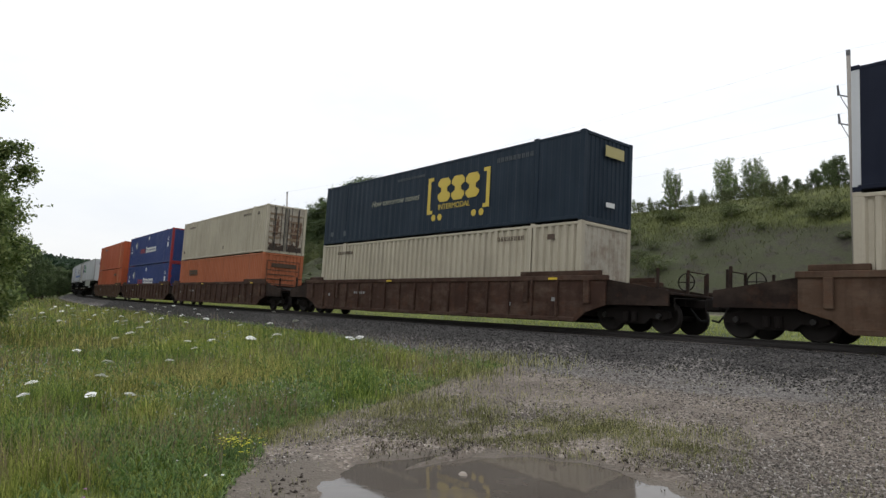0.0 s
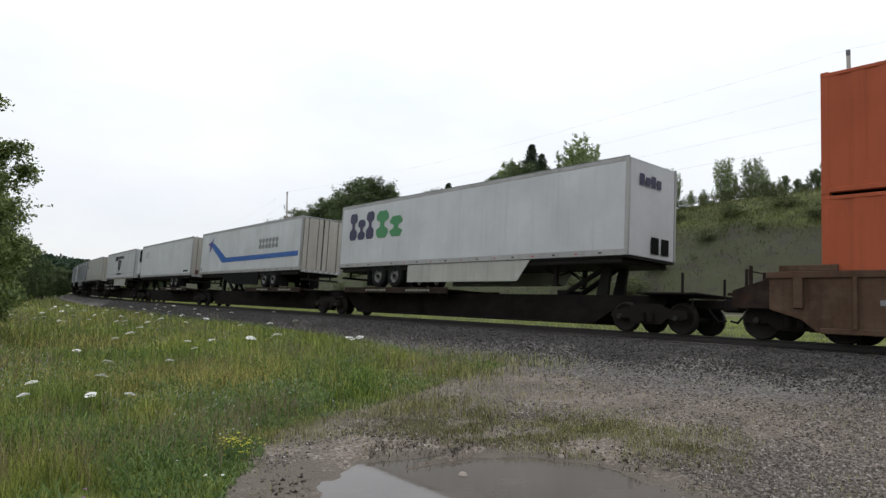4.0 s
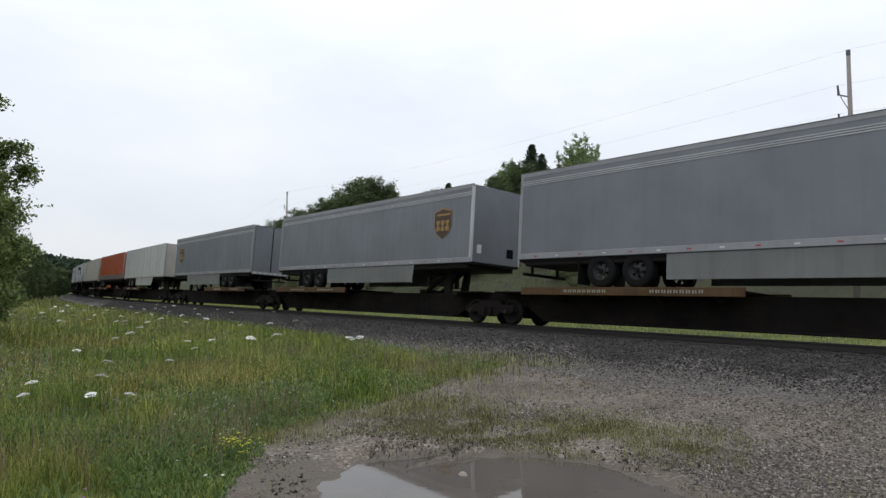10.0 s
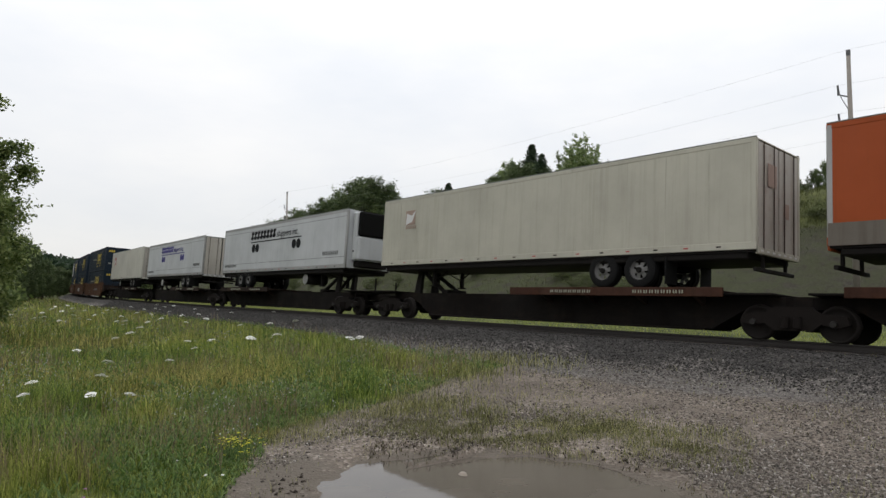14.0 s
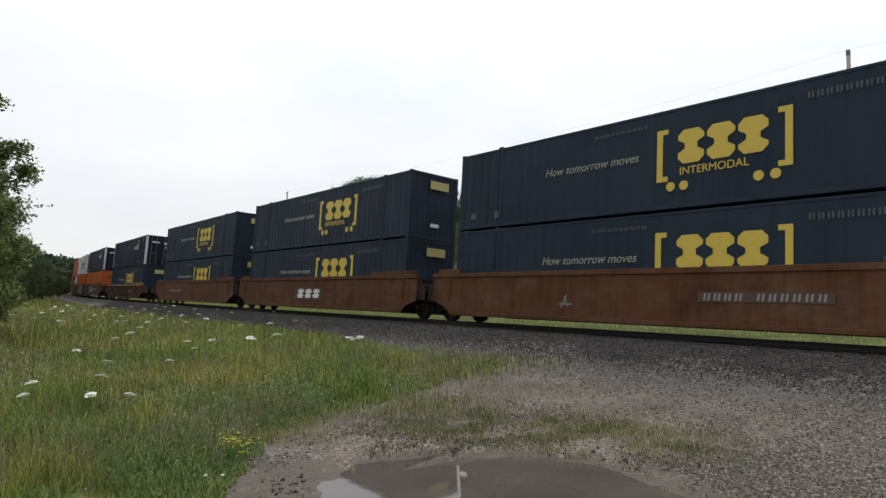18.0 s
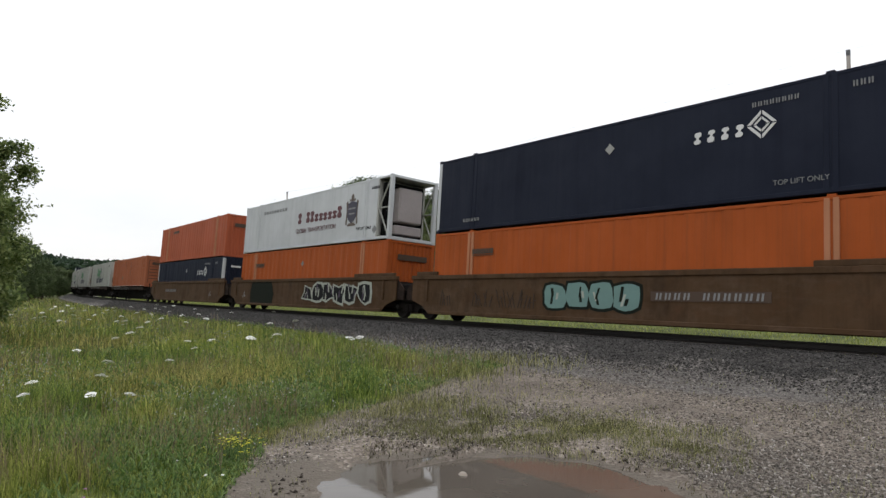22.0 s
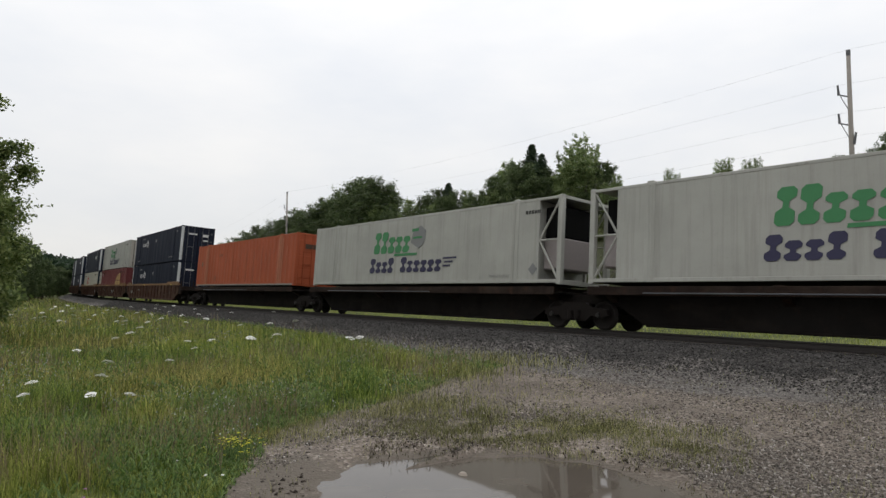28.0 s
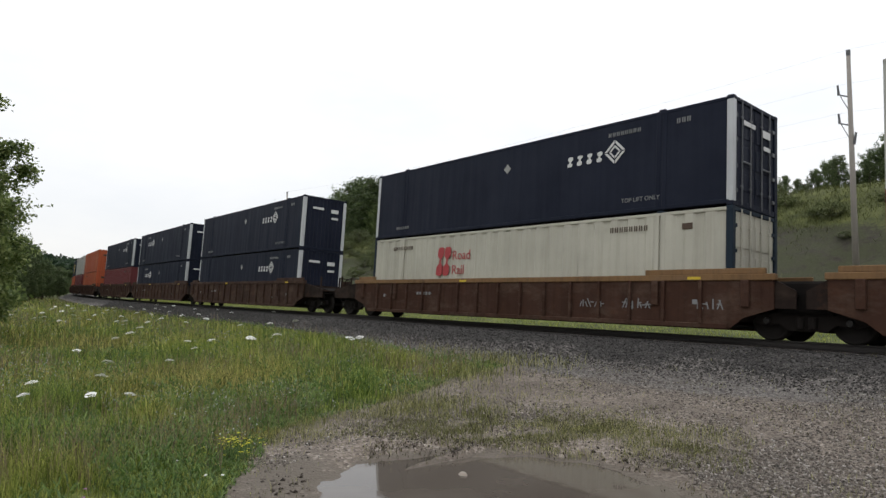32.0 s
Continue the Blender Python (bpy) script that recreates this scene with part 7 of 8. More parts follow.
    if skirt:
        a, b = sorted((n * 4.6, n * -2.55))
        cut, skirt_m = (0.12, skirt_grey) if mat is silver else (0.9, offwhite)
        for s in (-1, 1):
            attach("side_skirt", once(("skirt", n, cut), lambda: Geo().prism([(a + (cut * 0.35 if n < 0 else 0), z0 - 0.03), (b - (cut * 0.35 if n > 0 else 0), z0 - 0.03), (b - (cut if n > 0 else 0), 0.22), (a + (cut if n < 0 else 0), 0.22)], -0.012, 0.012, "y"), "side_skirt", skirt_m), t, (0, s * (W - 0.05), 0))
    if unit:
        tank = attach("fuel_tank", once(("ftank",), lambda: Geo().tube((0, -1.0, 0), (0, 0.2, 0), 0.29, 0.29, 20), "fuel_tank", gear_m, True), t, (n * 3.55, 0, z0 - 0.48))
        attach("tank_cap", once(("fcap",), lambda: Geo().tube((0, -1.005, 0), (0, -1.03, 0), 0.285, 0.24, 20).tube((0, -1.03, 0), (0, -1.05, 0), 0.07, 0.06, 10), "tank_cap", alu), tank)
        def deep(a, b):
            """From a to b ahead of the nose, in order along x."""
            k = 1.0 if unit is True else unit
            return sorted((n * (L + a * k), n * (L + b * k)))

        z2 = (z0 + z1) / 2 + 0.1
        key = (n, unit, round(z1, 2))
        attach("cooling_unit", once(("tunit", key), lambda: Geo().cbox(*deep(0, 0.34), -1.0, 1.0, z0 + 0.35, z1 - 0.12, 0.07).cbox(*deep(0.3, 0.56), -0.95, 0.95, z0 + 0.35, z2, 0.09), "cooling_unit", white_p), t)
        attach("grille", once(("tgrille", key), lambda: Geo().cbox(*deep(0.3, 0.6), -0.9, 0.9, z2 + 0.01, z1 - 0.1, 0.08), "grille", dark_m), t)
        attach("unit_base", once(("tbase", key), lambda: Geo().cbox(*deep(0, 0.4), -0.85, 0.85, z0 + 0.05, z0 + 0.34, 0.05), "unit_base", gear_m), t)
        for y in (-0.75, 0.75):
            attach("top_rail", once(("ttop", key), lambda: Geo().tube((deep(0.05, 0.66)[0], 0, z1 - 0.04), (deep(0.05, 0.66)[1], 0, z1 - 0.04), 0.025, 0.025, 6), "top_rail", gear_m), t, (0, y, 0))
        attach("vent", once(("tvent", key), lambda: Geo().box(min(n * (L + 0.15), n * (L + 0.26)), max(n * (L + 0.15), n * (L + 0.26)), -1.008, -0.99, z0 + 0.75, z0 + 0.83), "vent", dark_m), t)
    MOVING.append((t, u, DECK))
    return t


def shield_trailer(u, nose):
    t = trailer(u, silver, "silver-grey box trailer with a brown and gold shield sign", nose, 20.0, True, roller=True, rail_mat=silver_rail, post_mat=white_p)
    x = nose * 6.35
    decal("shield_sign", gold_mark, t, lambda g: shield(g, x, 2.48, 0.53, 0.63, SIDE_Y))
    decal("shield_field", brown_mark, t, lambda g: shield(g, x, 2.47, 0.50, 0.58, SIDE_Y - 0.006))
    sign_row("gold_block", gold_mark, t, x - 0.42, x + 0.42, 2.2, 2.62, 3, 6, 0, 0.2, 0.26, SIDE_Y - 0.011)
    decal("gold_stripe", gold_mark, t, lambda g: rect(g, x - 0.4, x + 0.42, 2.8, 2.88, SIDE_Y - 0.011, 0.6))
    if nose > 0:
        decal("nose_label", white_mark, t, lambda g: end_slab(g, -1.0, -0.78, 1.3, 1.62, LONG / 2 - 0.01))
        decal("nose_plate", dark_m, t, lambda g: end_slab(g, 0.55, 0.9, 1.25, 1.6, LONG / 2 - 0.01))
    for z in (3.44, 3.50, 3.56):
        decal("rail_stripe", white_p, t, lambda g: rect(g, -7.95, 7.95, z, z + 0.028))
    return t


def build_stack(u, low, high):
    """Two containers, one on the other, in a well at u."""
    low(u, 0.45)
    high(u, 0.45 + TALL + 0.01)


RIB_BROWN = (car_brown, car_brown, 1.60, True, "rust-brown ribbed well car carrying stacked containers")
RIB_DUSTY = (car_dusty, car_dusty, 1.60, True, "dusty tan-brown ribbed well car carrying stacked containers")
RIB_YELLOW = (car_rust, car_yellow, 1.56, True, "rust-brown ribbed well car with grimy yellow top sill")
FLAT_RED = (car_red, car_red, 1.76, False, "smooth rusty red-orange well car carrying stacked containers")
FLAT_TAN = (car_tan, car_tan, 1.70, False, "smooth tan well car with spray-painted scrawl and grime")


def well_set(centres, first, last, styles):
    """Wells joined over shared trucks, couplers at both ends of the set. styles: one for all, or one each."""
    cars = []
    styles = styles if isinstance(styles, list) else [styles] * len(centres)
    for i, u in enumerate(centres):
        front = first - u if i == 0 else (centres[i - 1] - u) / 2
        back = u - last if i == len(centres) - 1 else (u - centres[i + 1]) / 2
        cars.append(well_unit(u, front, back, "coupler" if i == 0 else "joint", "coupler" if i == len(centres) - 1 else "joint", styles[i], False))
    return cars


def spine_set(centres, first, last, shifts, decked=True, rail_mat=None):
    for i, u in enumerate(centres):
        front = first - u if i == 0 else (centres[i - 1] - u) / 2
        back = u - last if i == len(centres) - 1 else (u - centres[i + 1]) / 2
        d = decked if isinstance(decked, bool) else decked[i]
        spine_unit(u, front, back, "coupler" if i == 0 else "joint", "coupler" if i == len(centres) - 1 else "joint", False, shifts[i], d, rail_mat)


# first stretch: stacks
well_set([26.9], 38.5, 15.1, RIB_BROWN)
well_set([3.24], 15.0, -8.5, RIB_DUSTY)
well_set([-20.28], -8.6, -31.95, RIB_BROWN)
well_set([-43.7, -63.13, -82.69], -32.05, -93.3, [RIB_BROWN, RIB_BROWN, RIB_DUSTY])
build_stack(26.9, lambda u, z: plain_box(u, z, beige, "beige corrugated container streaked with rust"), navy_box)
build_stack(3.24, lambda u, z: plain_box(u, z, beige, "beige corrugated container streaked with rust"), lambda u, z: ink_box(u, z, 1, "door"))
build_stack(-20.28, lambda u, z: plain_box(u, z, beige, "beige corrugated container streaked with rust"), navy_box)
build_stack(-43.7, lambda u, z: orange_box(u, z, rust_orange, "wall", ((-5.75, -3.8, 1.68, 2.1),), 0.29, 0.05, "faded orange corrugated container with dark name bar"), lambda u, z: rusty_doors(plain_box(u, z, beige, "dull beige corrugated container with rusted doors and dark rods", "door"), 3))
build_stack(-63.13, stack_blue, lambda u, z: stack_blue(u, z, "wall"))
build_stack(-82.69, lambda u, z: orange_box(u, z, orange, "door", ((3.41, 5.07, 2.08, 2.34),)), lambda u, z: orange_box(u, z, orange, "wall"))

# second stretch: trailers on skeleton cars
spine_set([-103.6, -122.9, -142.0], -93.4, -152.1, [-1, 1, 1])
spine_set([-162.1, -181.4, -200.4], -152.2, -210.0, [-1, 1, 1])
spine_set([-219.9, -238.6, -257.9], -210.1, -268.0, [-1, -1, 1], True, tan_rail)
spine_set([-277.5, -295.1, -312.5], -268.1, -322.0, [-1, -1, 1], True, rust_rail)
spine_set([-332.0, -351.4, -370.6], -322.1, -381.3, [-1, 1, 1])
fx = trailer(-103.93, white_p, "white box trailer with dark-blue and green block signs", 1, 1.22, True)
sign_row("violet_block", black_violet, fx, -7.3, -5.2, 2.2, 3.45, 3, 5, 0, 0.12, 0.24, low=(1,))
sign_row("green_block", green_mark, fx, -5.1, -3.0, 2.2, 3.4, 2, 9, 0, 0.12, 0.24, low=(1,))
decal("end_blocks", black_violet, fx, lambda g: [end_slab(g, -0.75 + 0.3 * i, -0.52 + 0.3 * i, 3.1, 3.45 - 0.08 * (i % 2), LONG / 2 + 0.012) for i in range(4)])
decal("end_box", dark_m, fx, lambda g: (end_slab(g, -0.1, 0.3, 1.1, 1.6, LONG / 2 + 0.012), end_slab(g, 0.45, 0.85, 1.1, 1.6, LONG / 2 + 0.012)))
mt = trailer(-124.21, white_p, "white box trailer with a long blue stripe and bird-shaped sign", -1, 1.22)
decal("blue_stripe", blue_mark, mt, lambda g: (slab(g, [(-6.1, 2.95), (-5.5, 3.1), (-2.95, 1.98), (-3.6, 1.66)]), slab(g, [(-3.6, 1.66), (-2.95, 1.98), (7.8, 1.98), (7.8, 1.72)])))
decal("bird_sign", navy_mark, mt, lambda g: (slab(g, [(-6.6, 3.05), (-5.9, 3.25), (-5.6, 3.55), (-5.7, 3.05), (-6.0, 2.6), (-6.25, 2.45), (-6.2, 2.85)], SIDE_Y - 0.006),))
decal("black_skirt", dark_m, mt, lambda g: g.prism([(-4.0, 0.93), (-3.3, 0.62), (-1.9, 0.24), (2.6, 0.16), (2.6, 0.93)], -WIDE / 2 + 0.03, -WIDE / 2 + 0.07, "y"))
sign_row("name_block", faint_mark, mt, 2.4, 5.2, 2.3, 2.9, 6, 5, 0, 0.15, 0.24)
words("53", -7.8, 1.2, 0.2, black_mark, mt)
tf = trailer(-142.56, white_p, "plain white box trailer with rust-stained rear doors", -1, 1.22, wheel_x=3.65)
decal("name_patch", pale_patch, tf, lambda g: rect(g, -6.55, -5.2, 2.68, 3.28))
words("logistics", -6.25, 2.8, 0.2, black_mark, tf, slant=0.2)
for k, (y0, y1, z0, z1) in enumerate(((-1.2, -0.98, 1.05, 3.5), (-0.62, -0.45, 1.1, 2.3), (0.02, 0.16, 1.0, 3.3), (0.6, 0.85, 1.1, 1.9), (-0.95, -0.7, 1.05, 1.35))):
    decal("door_stain", (stained_nose, rust_mark)[k in (1, 4)], tf, lambda g: end_slab(g, y0, y1, z0, z1, LONG / 2 + 0.012 + 0.0005 * k))
decal("number_bars", black_mark, tf, lambda g: plain_bars(g, 6.2, 7.4, 1.22, 1.36, 9))
decal("seal_mark", faint_mark, tf, lambda g: rect(g, 4.3, 4.36, 3.05, 3.35))
pr = trailer(-161.81, white_p, "white refrigerated trailer with black block signs and badge", 1, 2.7, True, True, wheel_x=-4.5)
sign_row("black_block", black_mark, pr, -2.65, -0.95, 2.95, 3.42, 5, 5, 0.0, 0.14, 0.3)
words("INTERMODAL", -0.8, 3.06, 0.36, black_mark, pr, slant=0.2)
decal("badge", black_mark, pr, lambda g: slab(g, [(-0.98, 2.85), (-0.6, 3.0), (0.6, 3.0), (0.98, 2.85), (0.7, 2.1), (0.0, 1.75), (-0.7, 2.1)]))
decal("badge_stroke", faint_mark, pr, lambda g: (rect(g, -0.25, 0.25, 2.6, 2.85, SIDE_Y - 0.006), rect(g, -0.2, 0.2, 2.3, 2.5, SIDE_Y - 0.006), rect(g, -0.7, -0.5, 2.2, 2.8, SIDE_Y - 0.006, -0.3), rect(g, 0.45, 0.6, 2.2, 2.8, SIDE_Y - 0.006, 0.3)))
decal("number_bars", black_mark, pr, lambda g: plain_bars(g, -1.3, 1.5, 1.42, 1.56, 14))
gr = trailer(-182.03, greenish, "dull greenish-white box trailer with grimy rear doors", -1, 1.22, wheel_x=4.95)
decal("name_bars", pink_mark, gr, lambda g: [rect(g, -6.95 + 0.26 * k, -6.86 + 0.26 * k, 2.98, 3.32, SIDE_Y, 0.2) for k in range(3)])
words("logistics", -6.75, 2.7, 0.24, wine_mark, gr, slant=0.2)
decal("band_line", faint_mark, gr, lambda g: rect(g, -7.9, 7.9, 1.42, 1.445))
for u, nose in ((-200.37, -1), (-219.65, 1), (-238.15, 1), (-258.3, -1)):
    shield_trailer(u, nose)
trailer(-277.56, chalk_white, "off-white box trailer with external grey posts and skirt", 1, 1.22, True, posts=True, rail_mat=chalk_white, post_mat=alu, height=3.77, wheel_x=-4.8, nose_mat=stained_nose)
og = trailer(-294.89, bright_orange, "bright orange box trailer with aluminium lower rail and post", 1, 1.6, rail_mat=bright_orange, slots=False, height=3.77, wheel_x=-5.0)
decal("lower_rail", grimy_alu, og, lambda g: rect(g, -8.05, 8.05, 0.935, 1.45))
decal("number_bars", black_mark, og, lambda g: [rect(g, 7.95, 8.02, 1.8 + 0.18 * i, 1.9 + 0.18 * i) for i in range(7)])
cr = trailer(-312.59, cream_p, "cream box trailer with red sign and red-smeared rear doors", -1, 1.22, rail_mat=cream_p, post_mat=cream_p, height=3.77, wheel_x=4.15)
a1 = trailer(-331.82, white_p, "white refrigerated trailer with dark block lettering and dots", 1, 2.7, False, True, height=3.77, wheel_x=-4.2)
a2 = trailer(-352.12, white_p, "white refrigerated trailer with blue block signs and dots", -1, 2.7, False, True, height=3.77)
c2 = trailer(-370.56, pale_cream, "pale cream box trailer with small red sign and cooling unit", -1, 2.7, False, 0.3, rail_mat=pale_cream, post_mat=pale_cream, height=3.90)
for t in (cr, c2):
    decal("red_sign", red_mark if t is c2 else pink_mark, t, lambda g: rect(g, -6.5, -5.65, 2.4, 3.35) if t is c2 else rect(g, -6.45, -5.8, 2.6, 3.2))
    decal("sign_stroke", white_mark, t, lambda g: (slab(g, [(-6.42, 2.62), (-6.0, 2.72), (-5.76, 3.2), (-6.05, 2.98), (-6.38, 3.1)], SIDE_Y - 0.006),))
    decal("sign_base", white_mark if t is c2 else pink_mark, t, lambda g: [rect(g, -6.4 + 0.12 * k, -6.33 + 0.12 * k, 2.44, 2.56, SIDE_Y - 0.006) for k in range(6)])
    decal("door_smear", pink_mark, t, lambda g: (end_slab(g, -0.7, -0.2, 2.6, 3.2, LONG / 2 + 0.012), end_slab(g, 0.3, 0.55, 1.9, 2.3, LONG / 2 + 0.012)))
for t, m in ((a1, black_mark), (a2, navy_mark)):
    sign_row("name_block", m, t, -3.6, 0.0, 2.9, 3.4, 8, 5, 0.15, 0.12, 0.3)
    words("shippers inc.", 0.15, 2.9, 0.4, m, t)
    decal("underline", m, t, lambda g: rect(g, -3.5, 3.3, 2.72, 2.78))
    for x in (-3.05, -2.5, 2.45, 3.0):
        decal("dot", m, t, lambda g: disc(g, x, 2.38, 0.26))
    decal("number_bars", faint_mark, t, lambda g: plain_bars(g, -7.6, -5.6, 1.3, 1.45, 12))
    decal("number_bars", faint_mark, t, lambda g: plain_bars(g, 5.8, 7.4, 1.6, 1.8, 9))

# third stretch: stacks
reds = well_set([-392.08, -411.44, -430.76], -381.4, -442.5, FLAT_RED)
golds = well_set([-454.39], -442.6, -466.0, RIB_YELLOW)
tans = well_set([-477.77, -497.19, -516.72], -466.1, -527.2, FLAT_TAN)
for car in reds[1:2]:
    decal("sign_board", brown_mark, car, lambda g: rect(g, -1.5, 1.35, 0.62, 1.22, -1.475))
    sign_row("block_sign", white_mark, car, -1.3, 1.2, 0.7, 1.14, 3, 6, 0.2, 0.12, 0.3, -1.481)
for car, x in ((reds[0], 1.6), (reds[2], -5.0), (tans[0], 1.6), (tans[2], -4.75)):
    decal("number_board", brown_mark, car, lambda g: rect(g, x, x + 3.2, 0.86, 1.12, -1.475))
    decal("number_bars", faint_mark, car, lambda g: [rect(g, x + 0.15 + d + 0.27 * k, x + 0.205 + d + 0.27 * k, 0.9, 1.08, -1.481, 0.15) for k in range(11) if k != 4 for d in (0.0, 0.11)])
for u in (-392.08, -411.44, -430.76):
    build_stack(u, lambda v, z: navy_box(v, z, False, "door" if v == -392.08 else "wall"), lambda v, z: navy_box(v, z, True, "door" if v == -392.08 else "wall"))
build_stack(-454.39, lambda u, z: navy_box(u, z, False), lambda u, z: ink_box(u, z, 1, "door"))
build_stack(-477.77, lambda u, z: orange_box(u, z, vivid_orange, "wall", ((-5.9, -4.8, 1.95, 2.2),)), lambda u, z: ink_box(u, z, 1, "wall"))


navy_crest = plain("slate_violet_marking", (0.030, 0.026, 0.048), 0.5)
dim_crest = plain("dull_tan_marking", (0.115, 0.085, 0.065), 0.6, 0.0, 0.3)


def crest_reefer(u, z):
    c = reefer_box(u, z, signs=False, unit=True, label="white refrigerated container with wine-red blackletter-like sign and crest", skin=white_p)
    for i in range(10):
        if i != 1:
            decal("wine_block", wine_mark, c, lambda g: blocks(g, -0.8 + 0.47 * i, -0.33 + 0.47 * i, 1.3, 1.88 if i in (0, 2, 3, 9) else 1.7, 1, i + 60, 0, 0.16, 0.3))
    words("GLOBAL TRANSPORTATION", -0.95, 0.80, 0.245, wine_mark, c)
    words("TOP LIFT ONLY", 5.3, 0.55, 0.14, black_mark, c)
    sign_row("name_bar", faint_mark, c, -5.4, -2.2, 2.2, 2.38, 9, 5, 0, 0.2, 0.24)
    decal("crest", navy_crest, c, lambda g: shield(g, 4.85, 1.45, 0.45, 0.55))
    decal("crest_figure", dim_crest, c, lambda g: (slab(g, [(4.30, 0.9), (4.42, 0.85), (4.44, 1.3), (4.5, 1.75), (4.42, 2.05), (4.30, 1.95), (4.36, 1.5)]), slab(g, [(5.40, 0.9), (5.28, 0.85), (5.26, 1.3), (5.2, 1.75), (5.28, 2.05), (5.40, 1.95), (5.34, 1.5)]), slab(g, [(4.45, 0.8), (5.25, 0.8), (5.1, 0.95), (4.6, 0.95)])))
    decal("crest_top", dim_crest, c, lambda g: (disc(g, 4.85, 2.2, 0.13, SIDE_Y, 10), slab(g, [(4.62, 2.0), (5.08, 2.0), (5.14, 2.12), (4.98, 2.08), (4.85, 2.2), (4.72, 2.08), (4.56, 2.12)])))
    decal("crest_stroke", faint_mark, c, lambda g: (rect(g, 4.55, 5.15, 1.6, 1.68, SIDE_Y - 0.006), rect(g, 4.6, 5.1, 1.35, 1.43, SIDE_Y - 0.006)))


def marked_orange(u, z):
    c = orange_box(u, z, vivid_orange, "wall", ((-5.9, -4.7, 1.95, 2.2),))
    decal("white_diamond", faint_mark, c, lambda g: diamond(g, 0.15, 2.05, 0.16))


build_stack(-497.19, lambda u, z: marked_orange(u, z), crest_reefer)
build_stack(-516.72, lambda u, z: ink_box(u, z, 1, "wall"), lambda u, z: orange_box(u, z, orange, "wall", ((-4.6, -3.0, 2.28, 2.5),)))


def scrawl(car, x0, x1, z0, z1, fill, seed, edge_mat, third, bubbly):
    """Spray paint: a row of overlapping shapes, each with an outline, a fill and a few strokes. Unreadable."""
    r = random.Random(seed)
    count = max(3, round((x1 - x0) / (0.9 if bubbly else 1.05)))
    step = (x1 - x0) / count
    for k in range(count):
        cx, cz, w, h = x0 + (k + 0.5) * step, (z0 + z1) / 2 + r.uniform(-0.05, 0.05), step * 0.62, (z1 - z0) / 2
        n = 14 if bubbly else 9
        spin = r.uniform(0, 0.6)
        line = []
        for i in range(n):
            a = 2 * math.pi * i / n + spin
            q = 1.0 + r.uniform(-0.07, 0.07) if bubbly else r.choice((0.62, 1.12, 0.9, 1.05))
            ca, sa = math.cos(a), math.sin(a)
            square = 1 / max(abs(ca), abs(sa)) ** 0.6
            line.append((cx + w * q * ca * square, min(z1, max(z0, cz + h * q * sa * square * 0.86))))
        y = -1.470 - 0.0012 * k
        for name, mat, grow, dy in (("graffiti_rim", edge_mat, 1.0, 0.0), ("graffiti", fill, 0.82 if bubbly else 0.78, 0.004)):
            g = Geo()
            slab(g, [(cx + (p - cx) * grow, cz + (q - cz) * grow) for p, q in line], y - dy)
            part(name, g, mat, car, "spray-painted scrawl" if name == "graffiti" else "")
        for i in range(3 if bubbly else 5):
            g = Geo()
            lean, hh = r.choice((-0.7, -0.3, 0.3, 0.7)), h * r.uniform(0.35, 0.8)
            a, z = cx + r.uniform(-0.55, 0.45) * w, cz + r.uniform(-0.65, 0.1) * h
            rect(g, a, a + r.uniform(0.05, 0.11), z, min(z1 - 0.05, z + hh), y - 0.010 - 0.0007 * i, lean * 0.5)
            part("graffiti_stroke", g, third if i % 2 else edge_mat, car)


spray_purple = plain("purple_spray", (0.05, 0.028, 0.06), 0.6)
spray_white = plain("thin_white_spray", (0.34, 0.36, 0.31), 0.6, 0.0, 0.3)
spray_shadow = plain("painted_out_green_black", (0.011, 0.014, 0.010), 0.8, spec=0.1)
scrawl(tans[0], -2.2, 1.25, 0.42, 1.5, teal_mark, 4, spray_shadow, spray_white, True)
scrawl(tans[1], 0.8, 7.2, 0.3, 1.58, black_mark, 7, spray_white, spray_purple, False)
decal("painted_out_patch", spray_shadow, tans[1], lambda g: slab(g, [(-5.95, 0.3), (-2.9, 0.28), (-2.75, 0.9), (-3.1, 1.55), (-5.8, 1.58), (-6.0, 1.0)], -1.474))
for car, x in ((reds[0], -3.0), (tans[2], 6.2), (tans[1], -7.2)):
    decal("chalk_mark", faint_mark, car, lambda g: (rect(g, x, x + 0.5, 0.7, 0.74, -1.474, 1.5), rect(g, x + 0.1, x + 0.14, 0.6, 1.0, -1.474, 0.5), rect(g, x + 0.35, x + 0.39, 0.65, 0.95, -1.474, -0.4)))

# fourth stretch: single containers on skeleton cars
spine_set([-537.9, -557.1, -577.1], -527.3, -586.8, [1, 1, 1], False)
spine_set([-596.4, -613.9, -632.1], -586.9, -642.7, [1, 1, 1], False)
FLOOR = 1.35
lone_orange = orange_box(-537.88, FLOOR, rust_orange, "door", (), 0.225, 0.05, "orange corrugated container with white lower reflectors and faded marks")
for k in range(5):
    decal("faded_mark", rust_stain, lone_orange, lambda g: rect(g, -3.9 + 0.42 * k, -3.62 + 0.42 * k, 2.2, 2.36 if k % 2 else 2.3))
decal("faded_mark", rust_stain, lone_orange, lambda g: rect(g, 1.5, 1.85, 1.95, 2.2))
decal("dark_scratch", rust_stain, lone_orange, lambda g: rect(g, -4.9, -2.6, 0.56, 0.59))
decal("dark_scratch", rust_stain, lone_orange, lambda g: rect(g, -3.0, 6.5, 0.24, 0.27))
for k in range(20):
    decal("white_reflector", white_mark, lone_orange, lambda g: rect(g, -7.7 + 0.8 * k, -7.45 + 0.8 * k, 0.05, 0.10))
